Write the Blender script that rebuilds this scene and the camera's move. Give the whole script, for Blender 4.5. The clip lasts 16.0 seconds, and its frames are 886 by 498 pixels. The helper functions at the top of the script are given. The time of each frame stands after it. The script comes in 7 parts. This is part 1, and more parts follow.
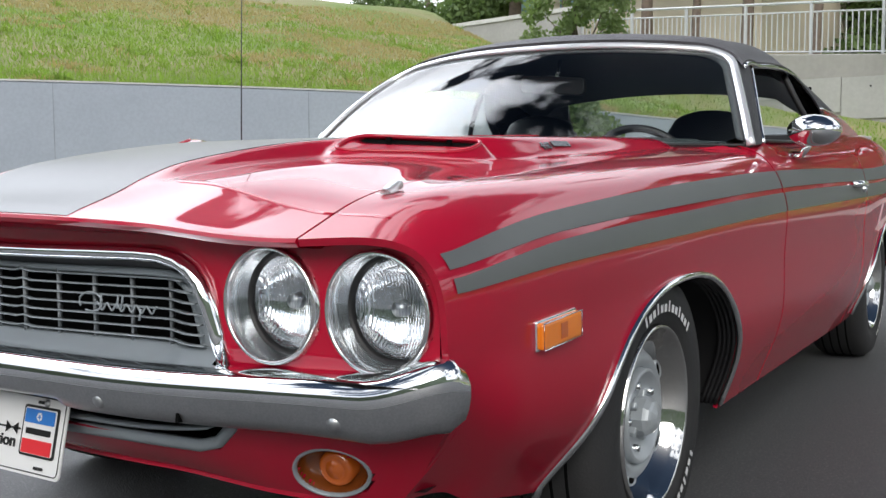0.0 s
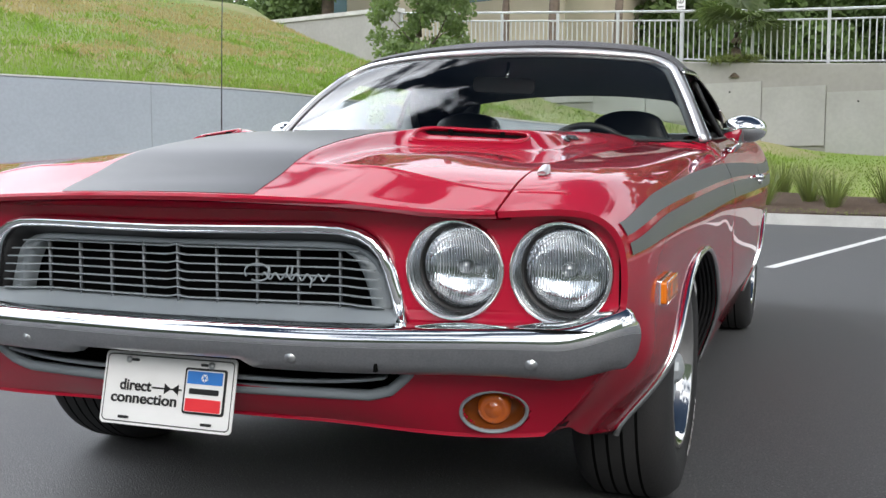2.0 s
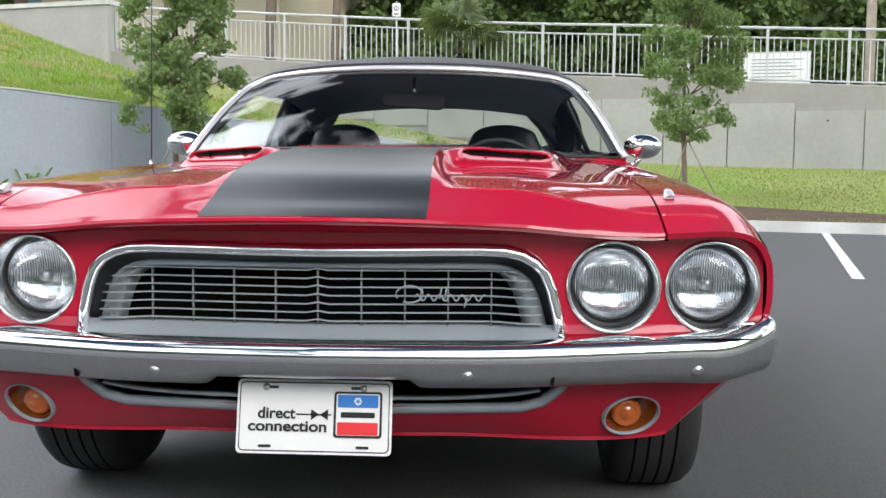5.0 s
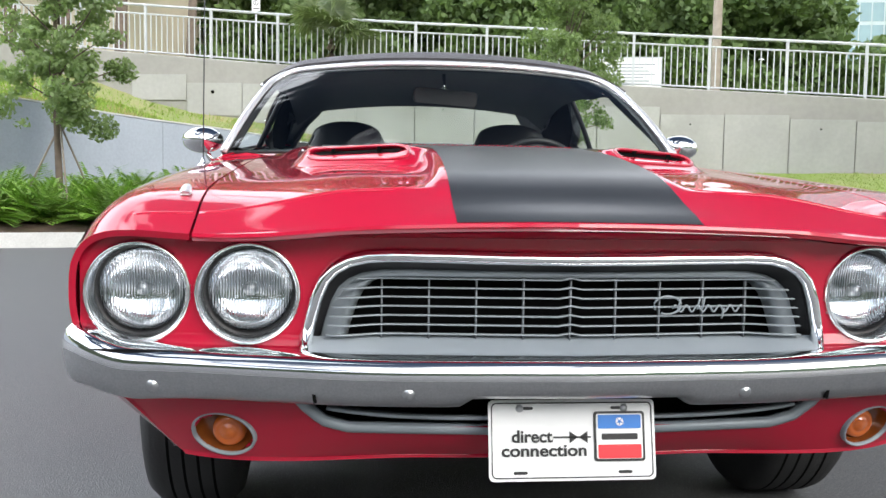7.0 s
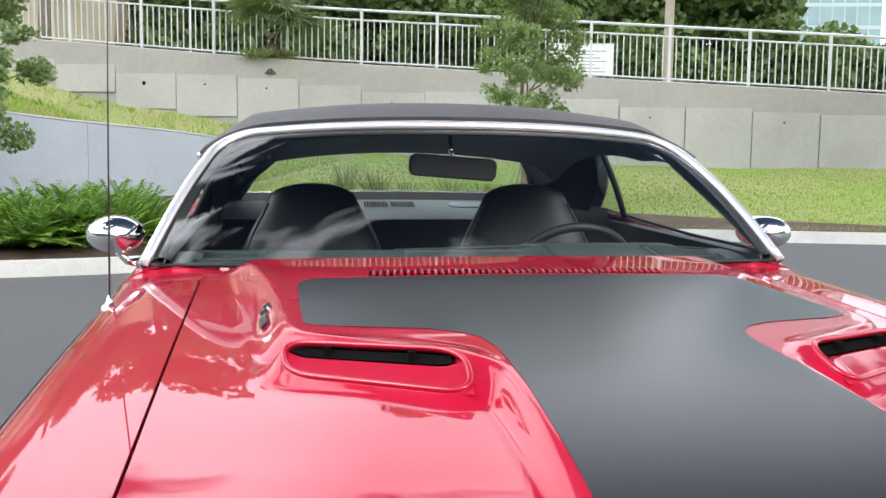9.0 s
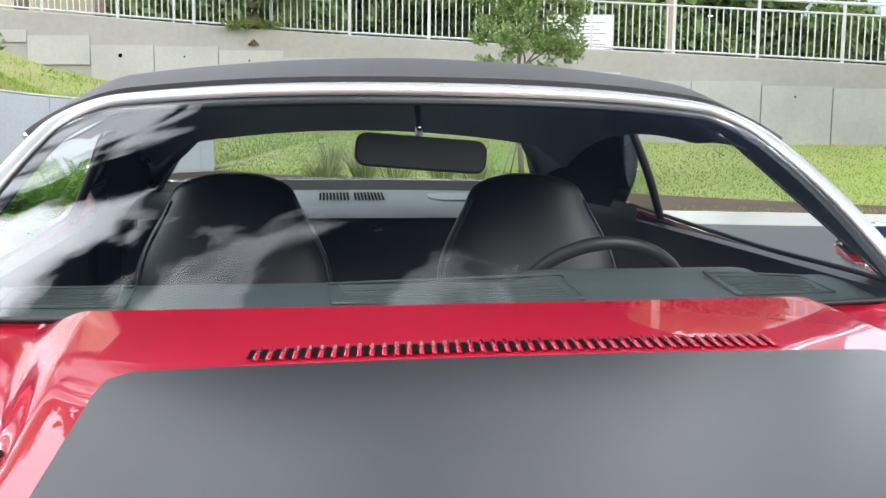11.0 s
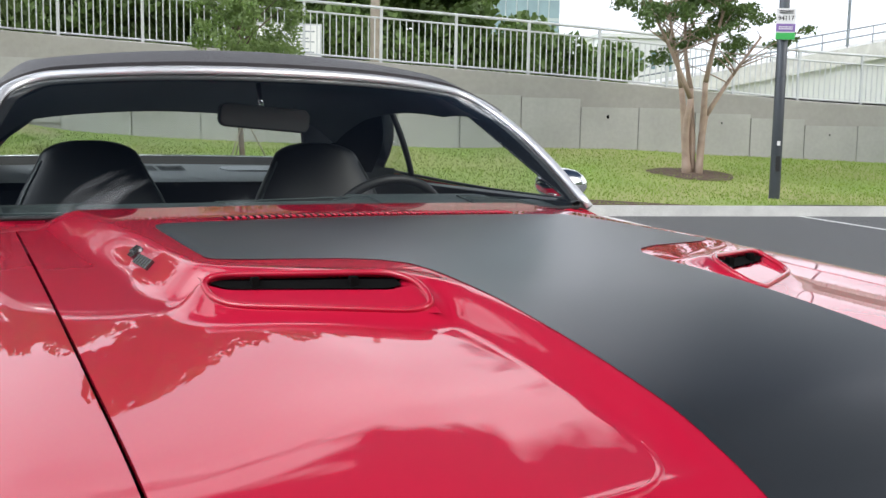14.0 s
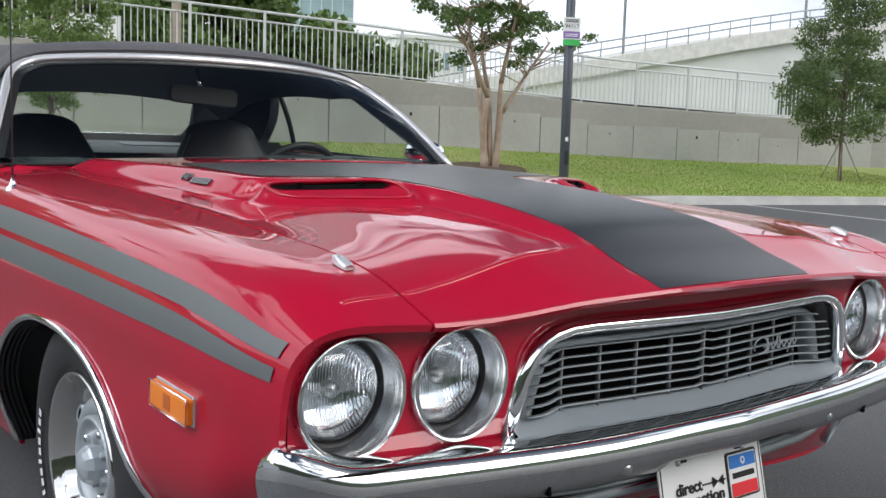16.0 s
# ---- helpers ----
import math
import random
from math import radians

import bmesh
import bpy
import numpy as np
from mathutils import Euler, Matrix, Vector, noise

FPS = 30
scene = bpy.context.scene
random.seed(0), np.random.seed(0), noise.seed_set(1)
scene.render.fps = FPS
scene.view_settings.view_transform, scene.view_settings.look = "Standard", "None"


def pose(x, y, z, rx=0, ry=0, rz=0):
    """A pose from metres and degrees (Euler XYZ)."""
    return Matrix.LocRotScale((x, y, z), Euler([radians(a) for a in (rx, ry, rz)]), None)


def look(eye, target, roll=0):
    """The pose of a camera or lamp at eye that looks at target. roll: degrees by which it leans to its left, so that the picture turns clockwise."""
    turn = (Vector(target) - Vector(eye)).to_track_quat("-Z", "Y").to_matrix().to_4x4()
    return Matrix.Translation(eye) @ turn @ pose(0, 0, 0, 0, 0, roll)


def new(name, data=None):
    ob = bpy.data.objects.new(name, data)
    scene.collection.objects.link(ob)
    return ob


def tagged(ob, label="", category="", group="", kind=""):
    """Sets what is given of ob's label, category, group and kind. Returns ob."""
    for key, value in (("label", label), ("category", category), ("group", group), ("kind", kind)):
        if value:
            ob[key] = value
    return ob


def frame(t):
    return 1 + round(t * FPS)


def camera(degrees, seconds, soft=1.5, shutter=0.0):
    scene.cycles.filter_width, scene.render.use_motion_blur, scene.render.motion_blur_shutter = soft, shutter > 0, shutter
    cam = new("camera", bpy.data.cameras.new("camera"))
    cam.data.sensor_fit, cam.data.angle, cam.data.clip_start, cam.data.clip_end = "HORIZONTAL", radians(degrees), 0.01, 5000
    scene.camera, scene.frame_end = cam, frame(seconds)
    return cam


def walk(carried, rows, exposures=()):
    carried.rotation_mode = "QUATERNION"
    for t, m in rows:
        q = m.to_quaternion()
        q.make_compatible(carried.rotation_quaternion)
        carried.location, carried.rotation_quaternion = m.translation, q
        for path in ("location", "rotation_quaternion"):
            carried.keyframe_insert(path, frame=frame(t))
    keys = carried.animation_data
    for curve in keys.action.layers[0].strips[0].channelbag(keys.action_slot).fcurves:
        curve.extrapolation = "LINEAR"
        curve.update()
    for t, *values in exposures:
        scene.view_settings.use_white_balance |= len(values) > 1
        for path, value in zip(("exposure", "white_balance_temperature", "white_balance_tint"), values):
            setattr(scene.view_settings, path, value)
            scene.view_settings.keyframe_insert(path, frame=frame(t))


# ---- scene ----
cam = camera(47.2, 16.0)
PATH = [
    (0, (1.648, -1.129, 0.885), (0.598, 0.565, 0.718), -0.3),
    (0.5, (1.566, -1.255, 0.87), (0.536, 0.452, 0.708), -0.2),
    (1, (1.458, -1.417, 0.863), (0.521, 0.342, 0.695), -0.1),
    (1.5, (1.349, -1.565, 0.878), (0.541, 0.257, 0.711), 0.0),
    (2, (1.217, -1.678, 0.863), (0.523, 0.19, 0.692), 0.1),
    (2.5, (1.067, -1.772, 0.871), (0.47, 0.129, 0.7), 0.3),
    (3, (0.925, -1.879, 0.895), (0.432, 0.052, 0.724), 0.3),
    (5.5, (0.175, -1.964, 0.909), (0.164, 0.029, 0.741), 0.6),
    (6, (-0.041, -1.887, 0.907), (0.035, 0.104, 0.737), 0.8),
    (6.5, (-0.256, -1.854, 0.886), (-0.136, 0.135, 0.719), 0.9),
    (7, (-0.437, -1.786, 0.904), (-0.225, 0.196, 0.738), 0.9),
    (7.5, (-0.505, -1.591, 1.04), (-0.212, 0.38, 0.869), 0.8),
    (8, (-0.558, -1.332, 1.154), (-0.232, 0.634, 0.982), 0.8),
    (10.5, (-0.352, 0.254, 1.261), (-0.027, 2.211, 1.003), 0.6),
    (11, (-0.295, 0.328, 1.237), (0.041, 2.284, 0.985), 0.6),
    (11.5, (-0.287, 0.253, 1.214), (0.125, 2.196, 0.974), 0.6),
    (12, (-0.342, 0.113, 1.187), (0.183, 2.029, 0.952), 0.7),
    (12.5, (-0.447, -0.047, 1.177), (0.153, 1.847, 0.946), 1.0),
    (13, (-0.587, -0.198, 1.162), (0.106, 1.664, 0.932), 1.0),
    (13.5, (-0.703, -0.343, 1.142), (0.094, 1.476, 0.912), 1.1),
    (14, (-0.821, -0.496, 1.14), (0.061, 1.285, 0.912), 1.0),
    (14.5, (-1.001, -0.612, 1.153), (-0.048, 1.131, 0.924), 1.2),
    (15, (-1.181, -0.737, 1.122), (-0.158, 0.967, 0.895), 1.3),
    (15.5, (-1.375, -0.981, 1.087), (-0.274, 0.674, 0.865), 1.4),
    (16, (-1.586, -1.152, 1.053), (-0.362, 0.414, 0.832), 1.7),
]
walk(cam, [(t, look(eye, target, roll)) for t, eye, target, roll in PATH], ((0, 0.25), (3, 0.5), (5.5, 0.66), (7, 0.92), (8, 0.7), (10.5, 0.95), (12, 0.85), (14, 0.38), (16, 0.08)))

# ---- sky and sun ----
def sky_world():
    w = bpy.data.worlds.new("sky")
    scene.world = w
    w.use_nodes = True
    nt = w.node_tree
    nt.nodes.clear()
    out = nt.nodes.new("ShaderNodeOutputWorld")
    bg = nt.nodes.new("ShaderNodeBackground")
    sky = nt.nodes.new("ShaderNodeTexSky")
    sky.sky_type = "NISHITA"
    sky.sun_disc = False
    sky.sun_elevation = math.asin(FILL_DIR.z)
    sky.sun_rotation = radians(FILL_AZ)
    co = nt.nodes.new("ShaderNodeTexCoord")
    mp = nt.nodes.new("ShaderNodeMapping")
    mp.inputs["Scale"].default_value = (1.0, 1.0, 2.2)
    ns = nt.nodes.new("ShaderNodeTexNoise")
    ns.inputs["Scale"].default_value = 2.6
    ns.inputs["Detail"].default_value = 9
    ns.inputs["Roughness"].default_value = 0.56
    ns.inputs["Distortion"].default_value = 0.25
    rp = nt.nodes.new("ShaderNodeValToRGB")
    rp.color_ramp.elements[0].position = 0.455
    rp.color_ramp.elements[1].position = 0.515
    n2 = nt.nodes.new("ShaderNodeTexNoise")
    n2.inputs["Scale"].default_value = 3.1
    n2.inputs["Detail"].default_value = 5
    r2 = nt.nodes.new("ShaderNodeValToRGB")
    r2.color_ramp.elements[0].position = 0.3
    r2.color_ramp.elements[0].color = (CLOUD * 0.50, CLOUD * 0.54, CLOUD * 0.61, 1)
    r2.color_ramp.elements[1].position = 0.7
    r2.color_ramp.elements[1].color = (CLOUD * 0.935, CLOUD * 0.965, CLOUD * 1.03, 1)
    mx = nt.nodes.new("ShaderNodeMix")
    mx.data_type = "RGBA"
    nt.links.new(co.outputs["Generated"], mp.inputs["Vector"])
    nt.links.new(mp.outputs[0], ns.inputs["Vector"])
    nt.links.new(mp.outputs[0], n2.inputs["Vector"])
    # broken cloud with one wide clear patch high behind the car
    nrm = nt.nodes.new("ShaderNodeVectorMath")
    nrm.operation = "NORMALIZE"
    nt.links.new(co.outputs["Generated"], nrm.inputs[0])
    dc = nt.nodes.new("ShaderNodeVectorMath")
    dc.operation = "DOT_PRODUCT"
    dc.inputs[1].default_value = CLEAR_DIR
    nt.links.new(nrm.outputs[0], dc.inputs[0])
    mc = nt.nodes.new("ShaderNodeMath")
    mc.operation = "MAXIMUM"
    mc.inputs[1].default_value = 0.0
    nt.links.new(dc.outputs["Value"], mc.inputs[0])
    pc = nt.nodes.new("ShaderNodeMath")
    pc.operation = "POWER"
    pc.inputs[1].default_value = 10.0
    nt.links.new(mc.outputs[0], pc.inputs[0])
    cv = nt.nodes.new("ShaderNodeMath")
    cv.operation = "MULTIPLY_ADD"
    cv.inputs[1].default_value = -0.62
    nt.links.new(pc.outputs[0], cv.inputs[0])
    sp = nt.nodes.new("ShaderNodeSeparateXYZ")
    nt.links.new(nrm.outputs[0], sp.inputs[0])
    hc = nt.nodes.new("ShaderNodeMath")
    hc.operation = "MULTIPLY_ADD"
    hc.inputs[1].default_value = -0.28
    hc.inputs[2].default_value = 0.20
    nt.links.new(sp.outputs["Z"], hc.inputs[0])
    nt.links.new(hc.outputs[0], cv.inputs[2])
    ad = nt.nodes.new("ShaderNodeMath")
    ad.operation = "ADD"
    nt.links.new(ns.outputs["Fac"], ad.inputs[0])
    nt.links.new(cv.outputs[0], ad.inputs[1])
    vl = nt.nodes.new("ShaderNodeMath")
    vl.operation = "MULTIPLY_ADD"
    vl.inputs[1].default_value = 0.25
    nt.links.new(ad.outputs[0], vl.inputs[2])
    nt.links.new(vl.outputs[0], rp.inputs[0])
    nt.links.new(n2.outputs["Fac"], r2.inputs[0])
    nt.links.new(rp.outputs["Color"], mx.inputs["Factor"])
    hz = nt.nodes.new("ShaderNodeVectorMath")
    hz.operation = "SCALE"
    hz.inputs["Scale"].default_value = 0.26
    nt.links.new(sky.outputs[0], hz.inputs[0])
    nt.links.new(hz.outputs[0], mx.inputs["A"])
    # very bright glow of the veiled sun itself, laid on cloud to whiten the windscreen
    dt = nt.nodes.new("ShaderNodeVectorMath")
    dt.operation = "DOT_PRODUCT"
    dt.inputs[1].default_value = VEILED_SUN_DIR
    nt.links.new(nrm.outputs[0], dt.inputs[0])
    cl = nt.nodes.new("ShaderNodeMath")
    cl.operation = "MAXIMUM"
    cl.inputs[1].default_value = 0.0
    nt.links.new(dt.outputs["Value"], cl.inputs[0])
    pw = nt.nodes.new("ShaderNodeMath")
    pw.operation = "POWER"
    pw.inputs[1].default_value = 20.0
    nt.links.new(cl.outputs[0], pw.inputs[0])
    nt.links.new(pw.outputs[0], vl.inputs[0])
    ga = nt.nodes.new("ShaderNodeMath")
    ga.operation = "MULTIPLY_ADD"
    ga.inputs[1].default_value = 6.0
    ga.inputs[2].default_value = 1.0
    # clouds away from this glow are less bright
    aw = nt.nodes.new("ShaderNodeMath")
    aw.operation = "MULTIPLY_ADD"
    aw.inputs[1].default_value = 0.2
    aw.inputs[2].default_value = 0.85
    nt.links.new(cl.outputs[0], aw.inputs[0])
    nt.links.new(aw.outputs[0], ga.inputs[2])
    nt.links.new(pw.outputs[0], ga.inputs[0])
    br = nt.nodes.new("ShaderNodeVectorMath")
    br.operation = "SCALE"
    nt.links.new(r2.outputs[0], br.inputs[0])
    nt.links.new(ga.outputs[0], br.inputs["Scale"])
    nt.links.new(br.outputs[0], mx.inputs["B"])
    # second glow, added round the lamp's direction and not where the sun stands
    ds = nt.nodes.new("ShaderNodeVectorMath")
    ds.operation = "DOT_PRODUCT"
    ds.inputs[1].default_value = FILL_DIR
    nt.links.new(nrm.outputs[0], ds.inputs[0])
    cs = nt.nodes.new("ShaderNodeMath")
    cs.operation = "MAXIMUM"
    cs.inputs[1].default_value = 0.0
    nt.links.new(ds.outputs["Value"], cs.inputs[0])
    ps = nt.nodes.new("ShaderNodeMath")
    ps.operation = "POWER"
    ps.inputs[1].default_value = 14.0
    nt.links.new(cs.outputs[0], ps.inputs[0])
    gs = nt.nodes.new("ShaderNodeVectorMath")
    gs.operation = "SCALE"
    gs.inputs[0].default_value = (6.0, 5.9, 5.7)
    nt.links.new(ps.outputs[0], gs.inputs["Scale"])
    tot = nt.nodes.new("ShaderNodeVectorMath")
    tot.operation = "ADD"
    nt.links.new(mx.outputs["Result"], tot.inputs[0])
    nt.links.new(gs.outputs[0], tot.inputs[1])
    nt.links.new(tot.outputs[0], bg.inputs["Color"])
    bg.inputs["Strength"].default_value = 0.12
    nt.links.new(bg.outputs[0], out.inputs[0])


FILL_AZ, CLOUD = 148.0, 15.0
FILL_DIR = Vector((0.45, -0.72, 0.54)).normalized()
VEILED_SUN_DIR = Vector((-0.68, 0.10, 0.72)).normalized()
CLEAR_DIR = Vector((0.30, 0.35, 0.88)).normalized()
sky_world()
# lamp stands away from the veiled sun, placed to balance the car's two sides
sun_data = bpy.data.lights.new("fill_sun", "SUN")
sun_data.energy = 1.5
sun_data.angle = radians(36)
sun_data.color = (1.0, 0.965, 0.91)
fill_sun = new("fill_sun", sun_data)
fill_sun.matrix_world = look(FILL_DIR * 20 + Vector((0, 2, 0)), (0, 2, 0))


# ---- node materials ----
def material(name, base=(0.5, 0.5, 0.5), rough=0.5, metal=0.0, spec=0.5, coat=0.0, coat_rough=0.03,
             vary=0.0, scale=8.0, fine=0.0, fine_scale=120.0, bump=0.0, bump_scale=200.0, rough_vary=0.0,
             emit=None, strength=0.0, island=0.0, second=None, fleck=0.0, fleck_scale=260.0):
    m = bpy.data.materials.new(name)
    m.use_nodes = True
    nt = m.node_tree
    b = nt.nodes["Principled BSDF"]
    b.inputs["Base Color"].default_value = (*base, 1)
    b.inputs["Roughness"].default_value = rough
    b.inputs["Metallic"].default_value = metal
    b.inputs["Specular IOR Level"].default_value = spec
    b.inputs["Coat Weight"].default_value = coat
    b.inputs["Coat Roughness"].default_value = coat_rough
    co = nt.nodes.new("ShaderNodeTexCoord")
    last = None

    def noisy(sc, detail=4):
        n = nt.nodes.new("ShaderNodeTexNoise")
        n.inputs["Scale"].default_value = sc
        n.inputs["Detail"].default_value = detail
        nt.links.new(co.outputs["Object"], n.inputs["Vector"])
        return n

    def blend(fac_socket, amount, other, prev):
        mul = nt.nodes.new("ShaderNodeMath")
        mul.operation = "MULTIPLY"
        mul.inputs[1].default_value = amount
        nt.links.new(fac_socket, mul.inputs[0])
        mx = nt.nodes.new("ShaderNodeMix")
        mx.data_type = "RGBA"
        nt.links.new(mul.outputs[0], mx.inputs["Factor"])
        if prev is None:
            mx.inputs["A"].default_value = (*base, 1)
        else:
            nt.links.new(prev, mx.inputs["A"])
        mx.inputs["B"].default_value = (*other, 1)
        return mx.outputs["Result"]

    def contrast(sock, lo=0.35, hi=0.65):
        r = nt.nodes.new("ShaderNodeMapRange")
        r.inputs["From Min"].default_value = lo
        r.inputs["From Max"].default_value = hi
        nt.links.new(sock, r.inputs["Value"])
        return r.outputs[0]

    dark = second if second else tuple(c * 0.45 for c in base)
    if vary:
        last = blend(contrast(noisy(scale).outputs["Fac"]), vary, dark, last)
    if fine:
        last = blend(contrast(noisy(fine_scale, 3).outputs["Fac"]), fine, tuple(c * 0.5 for c in base), last)
    if island:
        g = nt.nodes.new("ShaderNodeNewGeometry")
        last = blend(g.outputs["Random Per Island"], island, dark, last)
    if fleck:
        last = blend(contrast(noisy(fleck_scale, 2).outputs["Fac"], 0.60, 0.72), fleck, tuple(min(1.0, c * 4.5) for c in base), last)
    if last is not None:
        nt.links.new(last, b.inputs["Base Color"])
    if rough_vary:
        r = nt.nodes.new("ShaderNodeMapRange")
        r.inputs["To Min"].default_value = max(0.02, rough - rough_vary)
        r.inputs["To Max"].default_value = min(1.0, rough + rough_vary)
        nt.links.new(noisy(scale * 2).outputs["Fac"], r.inputs["Value"])
        nt.links.new(r.outputs[0], b.inputs["Roughness"])
    if bump:
        bp = nt.nodes.new("ShaderNodeBump")
        bp.inputs["Strength"].default_value = bump
        bp.inputs["Distance"].default_value = 0.01
        nt.links.new(noisy(bump_scale, 4).outputs["Fac"], bp.inputs["Height"])
        nt.links.new(bp.outputs[0], b.inputs["Normal"])
    if emit:
        b.inputs["Emission Color"].default_value = (*emit, 1)
        b.inputs["Emission Strength"].default_value = strength
    return m


def glass_material(name, tint, gloss_ior=1.5, rough=0.0):
    m = bpy.data.materials.new(name)
    m.use_nodes = True
    nt = m.node_tree
    nt.nodes.remove(nt.nodes["Principled BSDF"])
    out = nt.nodes["Material Output"]
    tr = nt.nodes.new("ShaderNodeBsdfTransparent")
    tr.inputs[0].default_value = (*tint, 1)
    gl = nt.nodes.new("ShaderNodeBsdfGlossy")
    gl.inputs["Roughness"].default_value = rough
    gl.inputs["Color"].default_value = (1, 1, 1, 1)
    lw = nt.nodes.new("ShaderNodeLayerWeight")
    lw.inputs[0].default_value = 0.5
    pw = nt.nodes.new("ShaderNodeMath")
    pw.operation = "POWER"
    pw.inputs[1].default_value = 4.6
    nt.links.new(lw.outputs["Facing"], pw.inputs[0])
    fr = nt.nodes.new("ShaderNodeMapRange")
    f0 = ((gloss_ior - 1) / (gloss_ior + 1)) ** 2
    fr.inputs["To Min"].default_value = f0 * 1.4
    fr.inputs["To Max"].default_value = 1.0
    nt.links.new(pw.outputs[0], fr.inputs["Value"])
    mx = nt.nodes.new("ShaderNodeMixShader")
    nt.links.new(fr.outputs[0], mx.inputs[0])
    nt.links.new(tr.outputs[0], mx.inputs[1])
    nt.links.new(gl.outputs[0], mx.inputs[2])
    nt.links.new(mx.outputs[0], out.inputs[0])
    return m


def leaf_material(name, base, other, trans=0.35, vary=0.25, scale=3, island=0.8):
    m = material(name, base, 0.55, island=island, second=other, vary=vary, scale=scale)
    nt = m.node_tree
    b = nt.nodes["Principled BSDF"]
    out = nt.nodes["Material Output"]
    tl = nt.nodes.new("ShaderNodeBsdfTranslucent")
    tl.inputs[0].default_value = (base[0] * 1.6, base[1] * 1.6, base[2] * 0.9, 1)
    mx = nt.nodes.new("ShaderNodeMixShader")
    mx.inputs[0].default_value = trans
    nt.links.new(b.outputs[0], mx.inputs[1])
    nt.links.new(tl.outputs[0], mx.inputs[2])
    nt.links.new(mx.outputs[0], out.inputs[0])
    return m


RED = material("red_paint", (0.40, 0.005, 0.027), 0.45, spec=0.05, coat=1.0, coat_rough=0.006, vary=0.06, scale=1.5, second=(0.36, 0.005, 0.024))
MATTE = material("satin_black_stripe", (0.018, 0.0195, 0.022), 0.28, spec=0.45, vary=0.12, scale=3, bump=0.02, bump_scale=700)
STRIPE = material("grey_side_stripe", (0.120, 0.130, 0.130), 0.4, spec=0.4, vary=0.1, scale=4)
REFLECTOR = material("lamp_reflector", (0.80, 0.81, 0.83), 0.10, metal=1.0, vary=0.1, scale=30)
rn = REFLECTOR.node_tree
wv = rn.nodes.new("ShaderNodeTexWave")
wv.bands_direction = "X"
wv.inputs["Scale"].default_value = 62.0
wv.inputs["Distortion"].default_value = 0.6
bw = rn.nodes.new("ShaderNodeBump")
bw.inputs["Strength"].default_value = 0.22
bw.inputs["Distance"].default_value = 0.004
rc = rn.nodes.new("ShaderNodeTexCoord")
rn.links.new(rc.outputs["Object"], wv.inputs["Vector"])
rn.links.new(wv.outputs["Fac"], bw.inputs["Height"])
rn.links.new(bw.outputs[0], rn.nodes["Principled BSDF"].inputs["Normal"])
CHROME = material("chrome", (0.86, 0.87, 0.88), 0.06, metal=1.0, rough_vary=0.03, scale=9)
MOULDING = material("bright_moulding", (0.76, 0.77, 0.79), 0.24, metal=0.55, vary=0.08, scale=15)
SATIN = material("satin_chrome", (0.74, 0.75, 0.76), 0.22, metal=1.0, vary=0.12, scale=25)
BRUSHED = material("brushed_alloy", (0.55, 0.56, 0.57), 0.32, metal=1.0, vary=0.15, scale=20)
SILVER = material("silver_grey_paint", (0.29, 0.325, 0.35), 0.42, metal=0.15, vary=0.15, scale=6)
GRILLE_GREY = material("grille_grey", (0.20, 0.215, 0.23), 0.42, metal=0.2, vary=0.15, scale=10)
BLACK = material("black_trim", (0.012, 0.012, 0.013), 0.5, vary=0.2, scale=20)
# near-black for openings, gaps and grooves, in place of their inner shade
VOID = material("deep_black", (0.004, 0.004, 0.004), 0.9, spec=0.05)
RUBBER = material("tyre_rubber", (0.018, 0.018, 0.019), 0.75, vary=0.3, scale=10, second=(0.03, 0.029, 0.027), bump=0.15, bump_scale=150)
WHITE = material("white_paint", (0.78, 0.78, 0.77), 0.4, vary=0.06, scale=12)
# speckle is wear and chips; the darker metal stands for dim reflected asphalt
CHIPPED_DARKENED = material("worn_lip_ground_reflection", (0.47, 0.48, 0.495), 0.28, metal=0.9, vary=0.35, scale=40, fine=0.25, fine_scale=260, second=(0.55, 0.55, 0.55))
VINYL = material("black_vinyl", (0.030, 0.030, 0.033), 0.5, spec=0.5, vary=0.15, scale=6, bump=0.35, bump_scale=420)
ROOF_VINYL = material("paler_black_vinyl", (0.060, 0.056, 0.060), 0.45, spec=0.5, vary=0.2, scale=5, bump=0.35, bump_scale=420)
LEATHER = material("black_upholstery", (0.013, 0.014, 0.016), 0.42, spec=0.35, vary=0.25, scale=9)
DASH = material("dark_dash_pad", (0.045, 0.058, 0.058), 0.55, vary=0.2, scale=8, bump=0.15, bump_scale=300)
CARPET = material("dark_carpet", (0.015, 0.016, 0.016), 0.95, vary=0.3, scale=30)
SHELF = material("grey_shelf_board", (0.15, 0.16, 0.165), 0.7, vary=0.15, scale=12)
WS_GLASS = glass_material("windscreen_glass", (0.90, 0.94, 0.92), 1.55)
CLEAR = glass_material("clear_glass", (0.93, 0.955, 0.94), 1.5)
LENS = glass_material("lamp_lens", (0.93, 0.95, 0.96), 1.5, 0.03)
MARKER = material("orange_plastic", (0.85, 0.23, 0.012), 0.25, coat=0.6, vary=0.15, scale=60, second=(0.75, 0.15, 0.008))
DARKCHROME = material("dark_badge_metal", (0.16, 0.16, 0.17), 0.25, metal=0.9, vary=0.2, scale=60)
BARREL = material("polished_rim", (0.78, 0.77, 0.75), 0.07, metal=1.0, vary=0.15, scale=14, rough_vary=0.03)
PAINTED = material("silver_wheel_paint", (0.40, 0.43, 0.45), 0.36, metal=0.3, vary=0.15, scale=18)
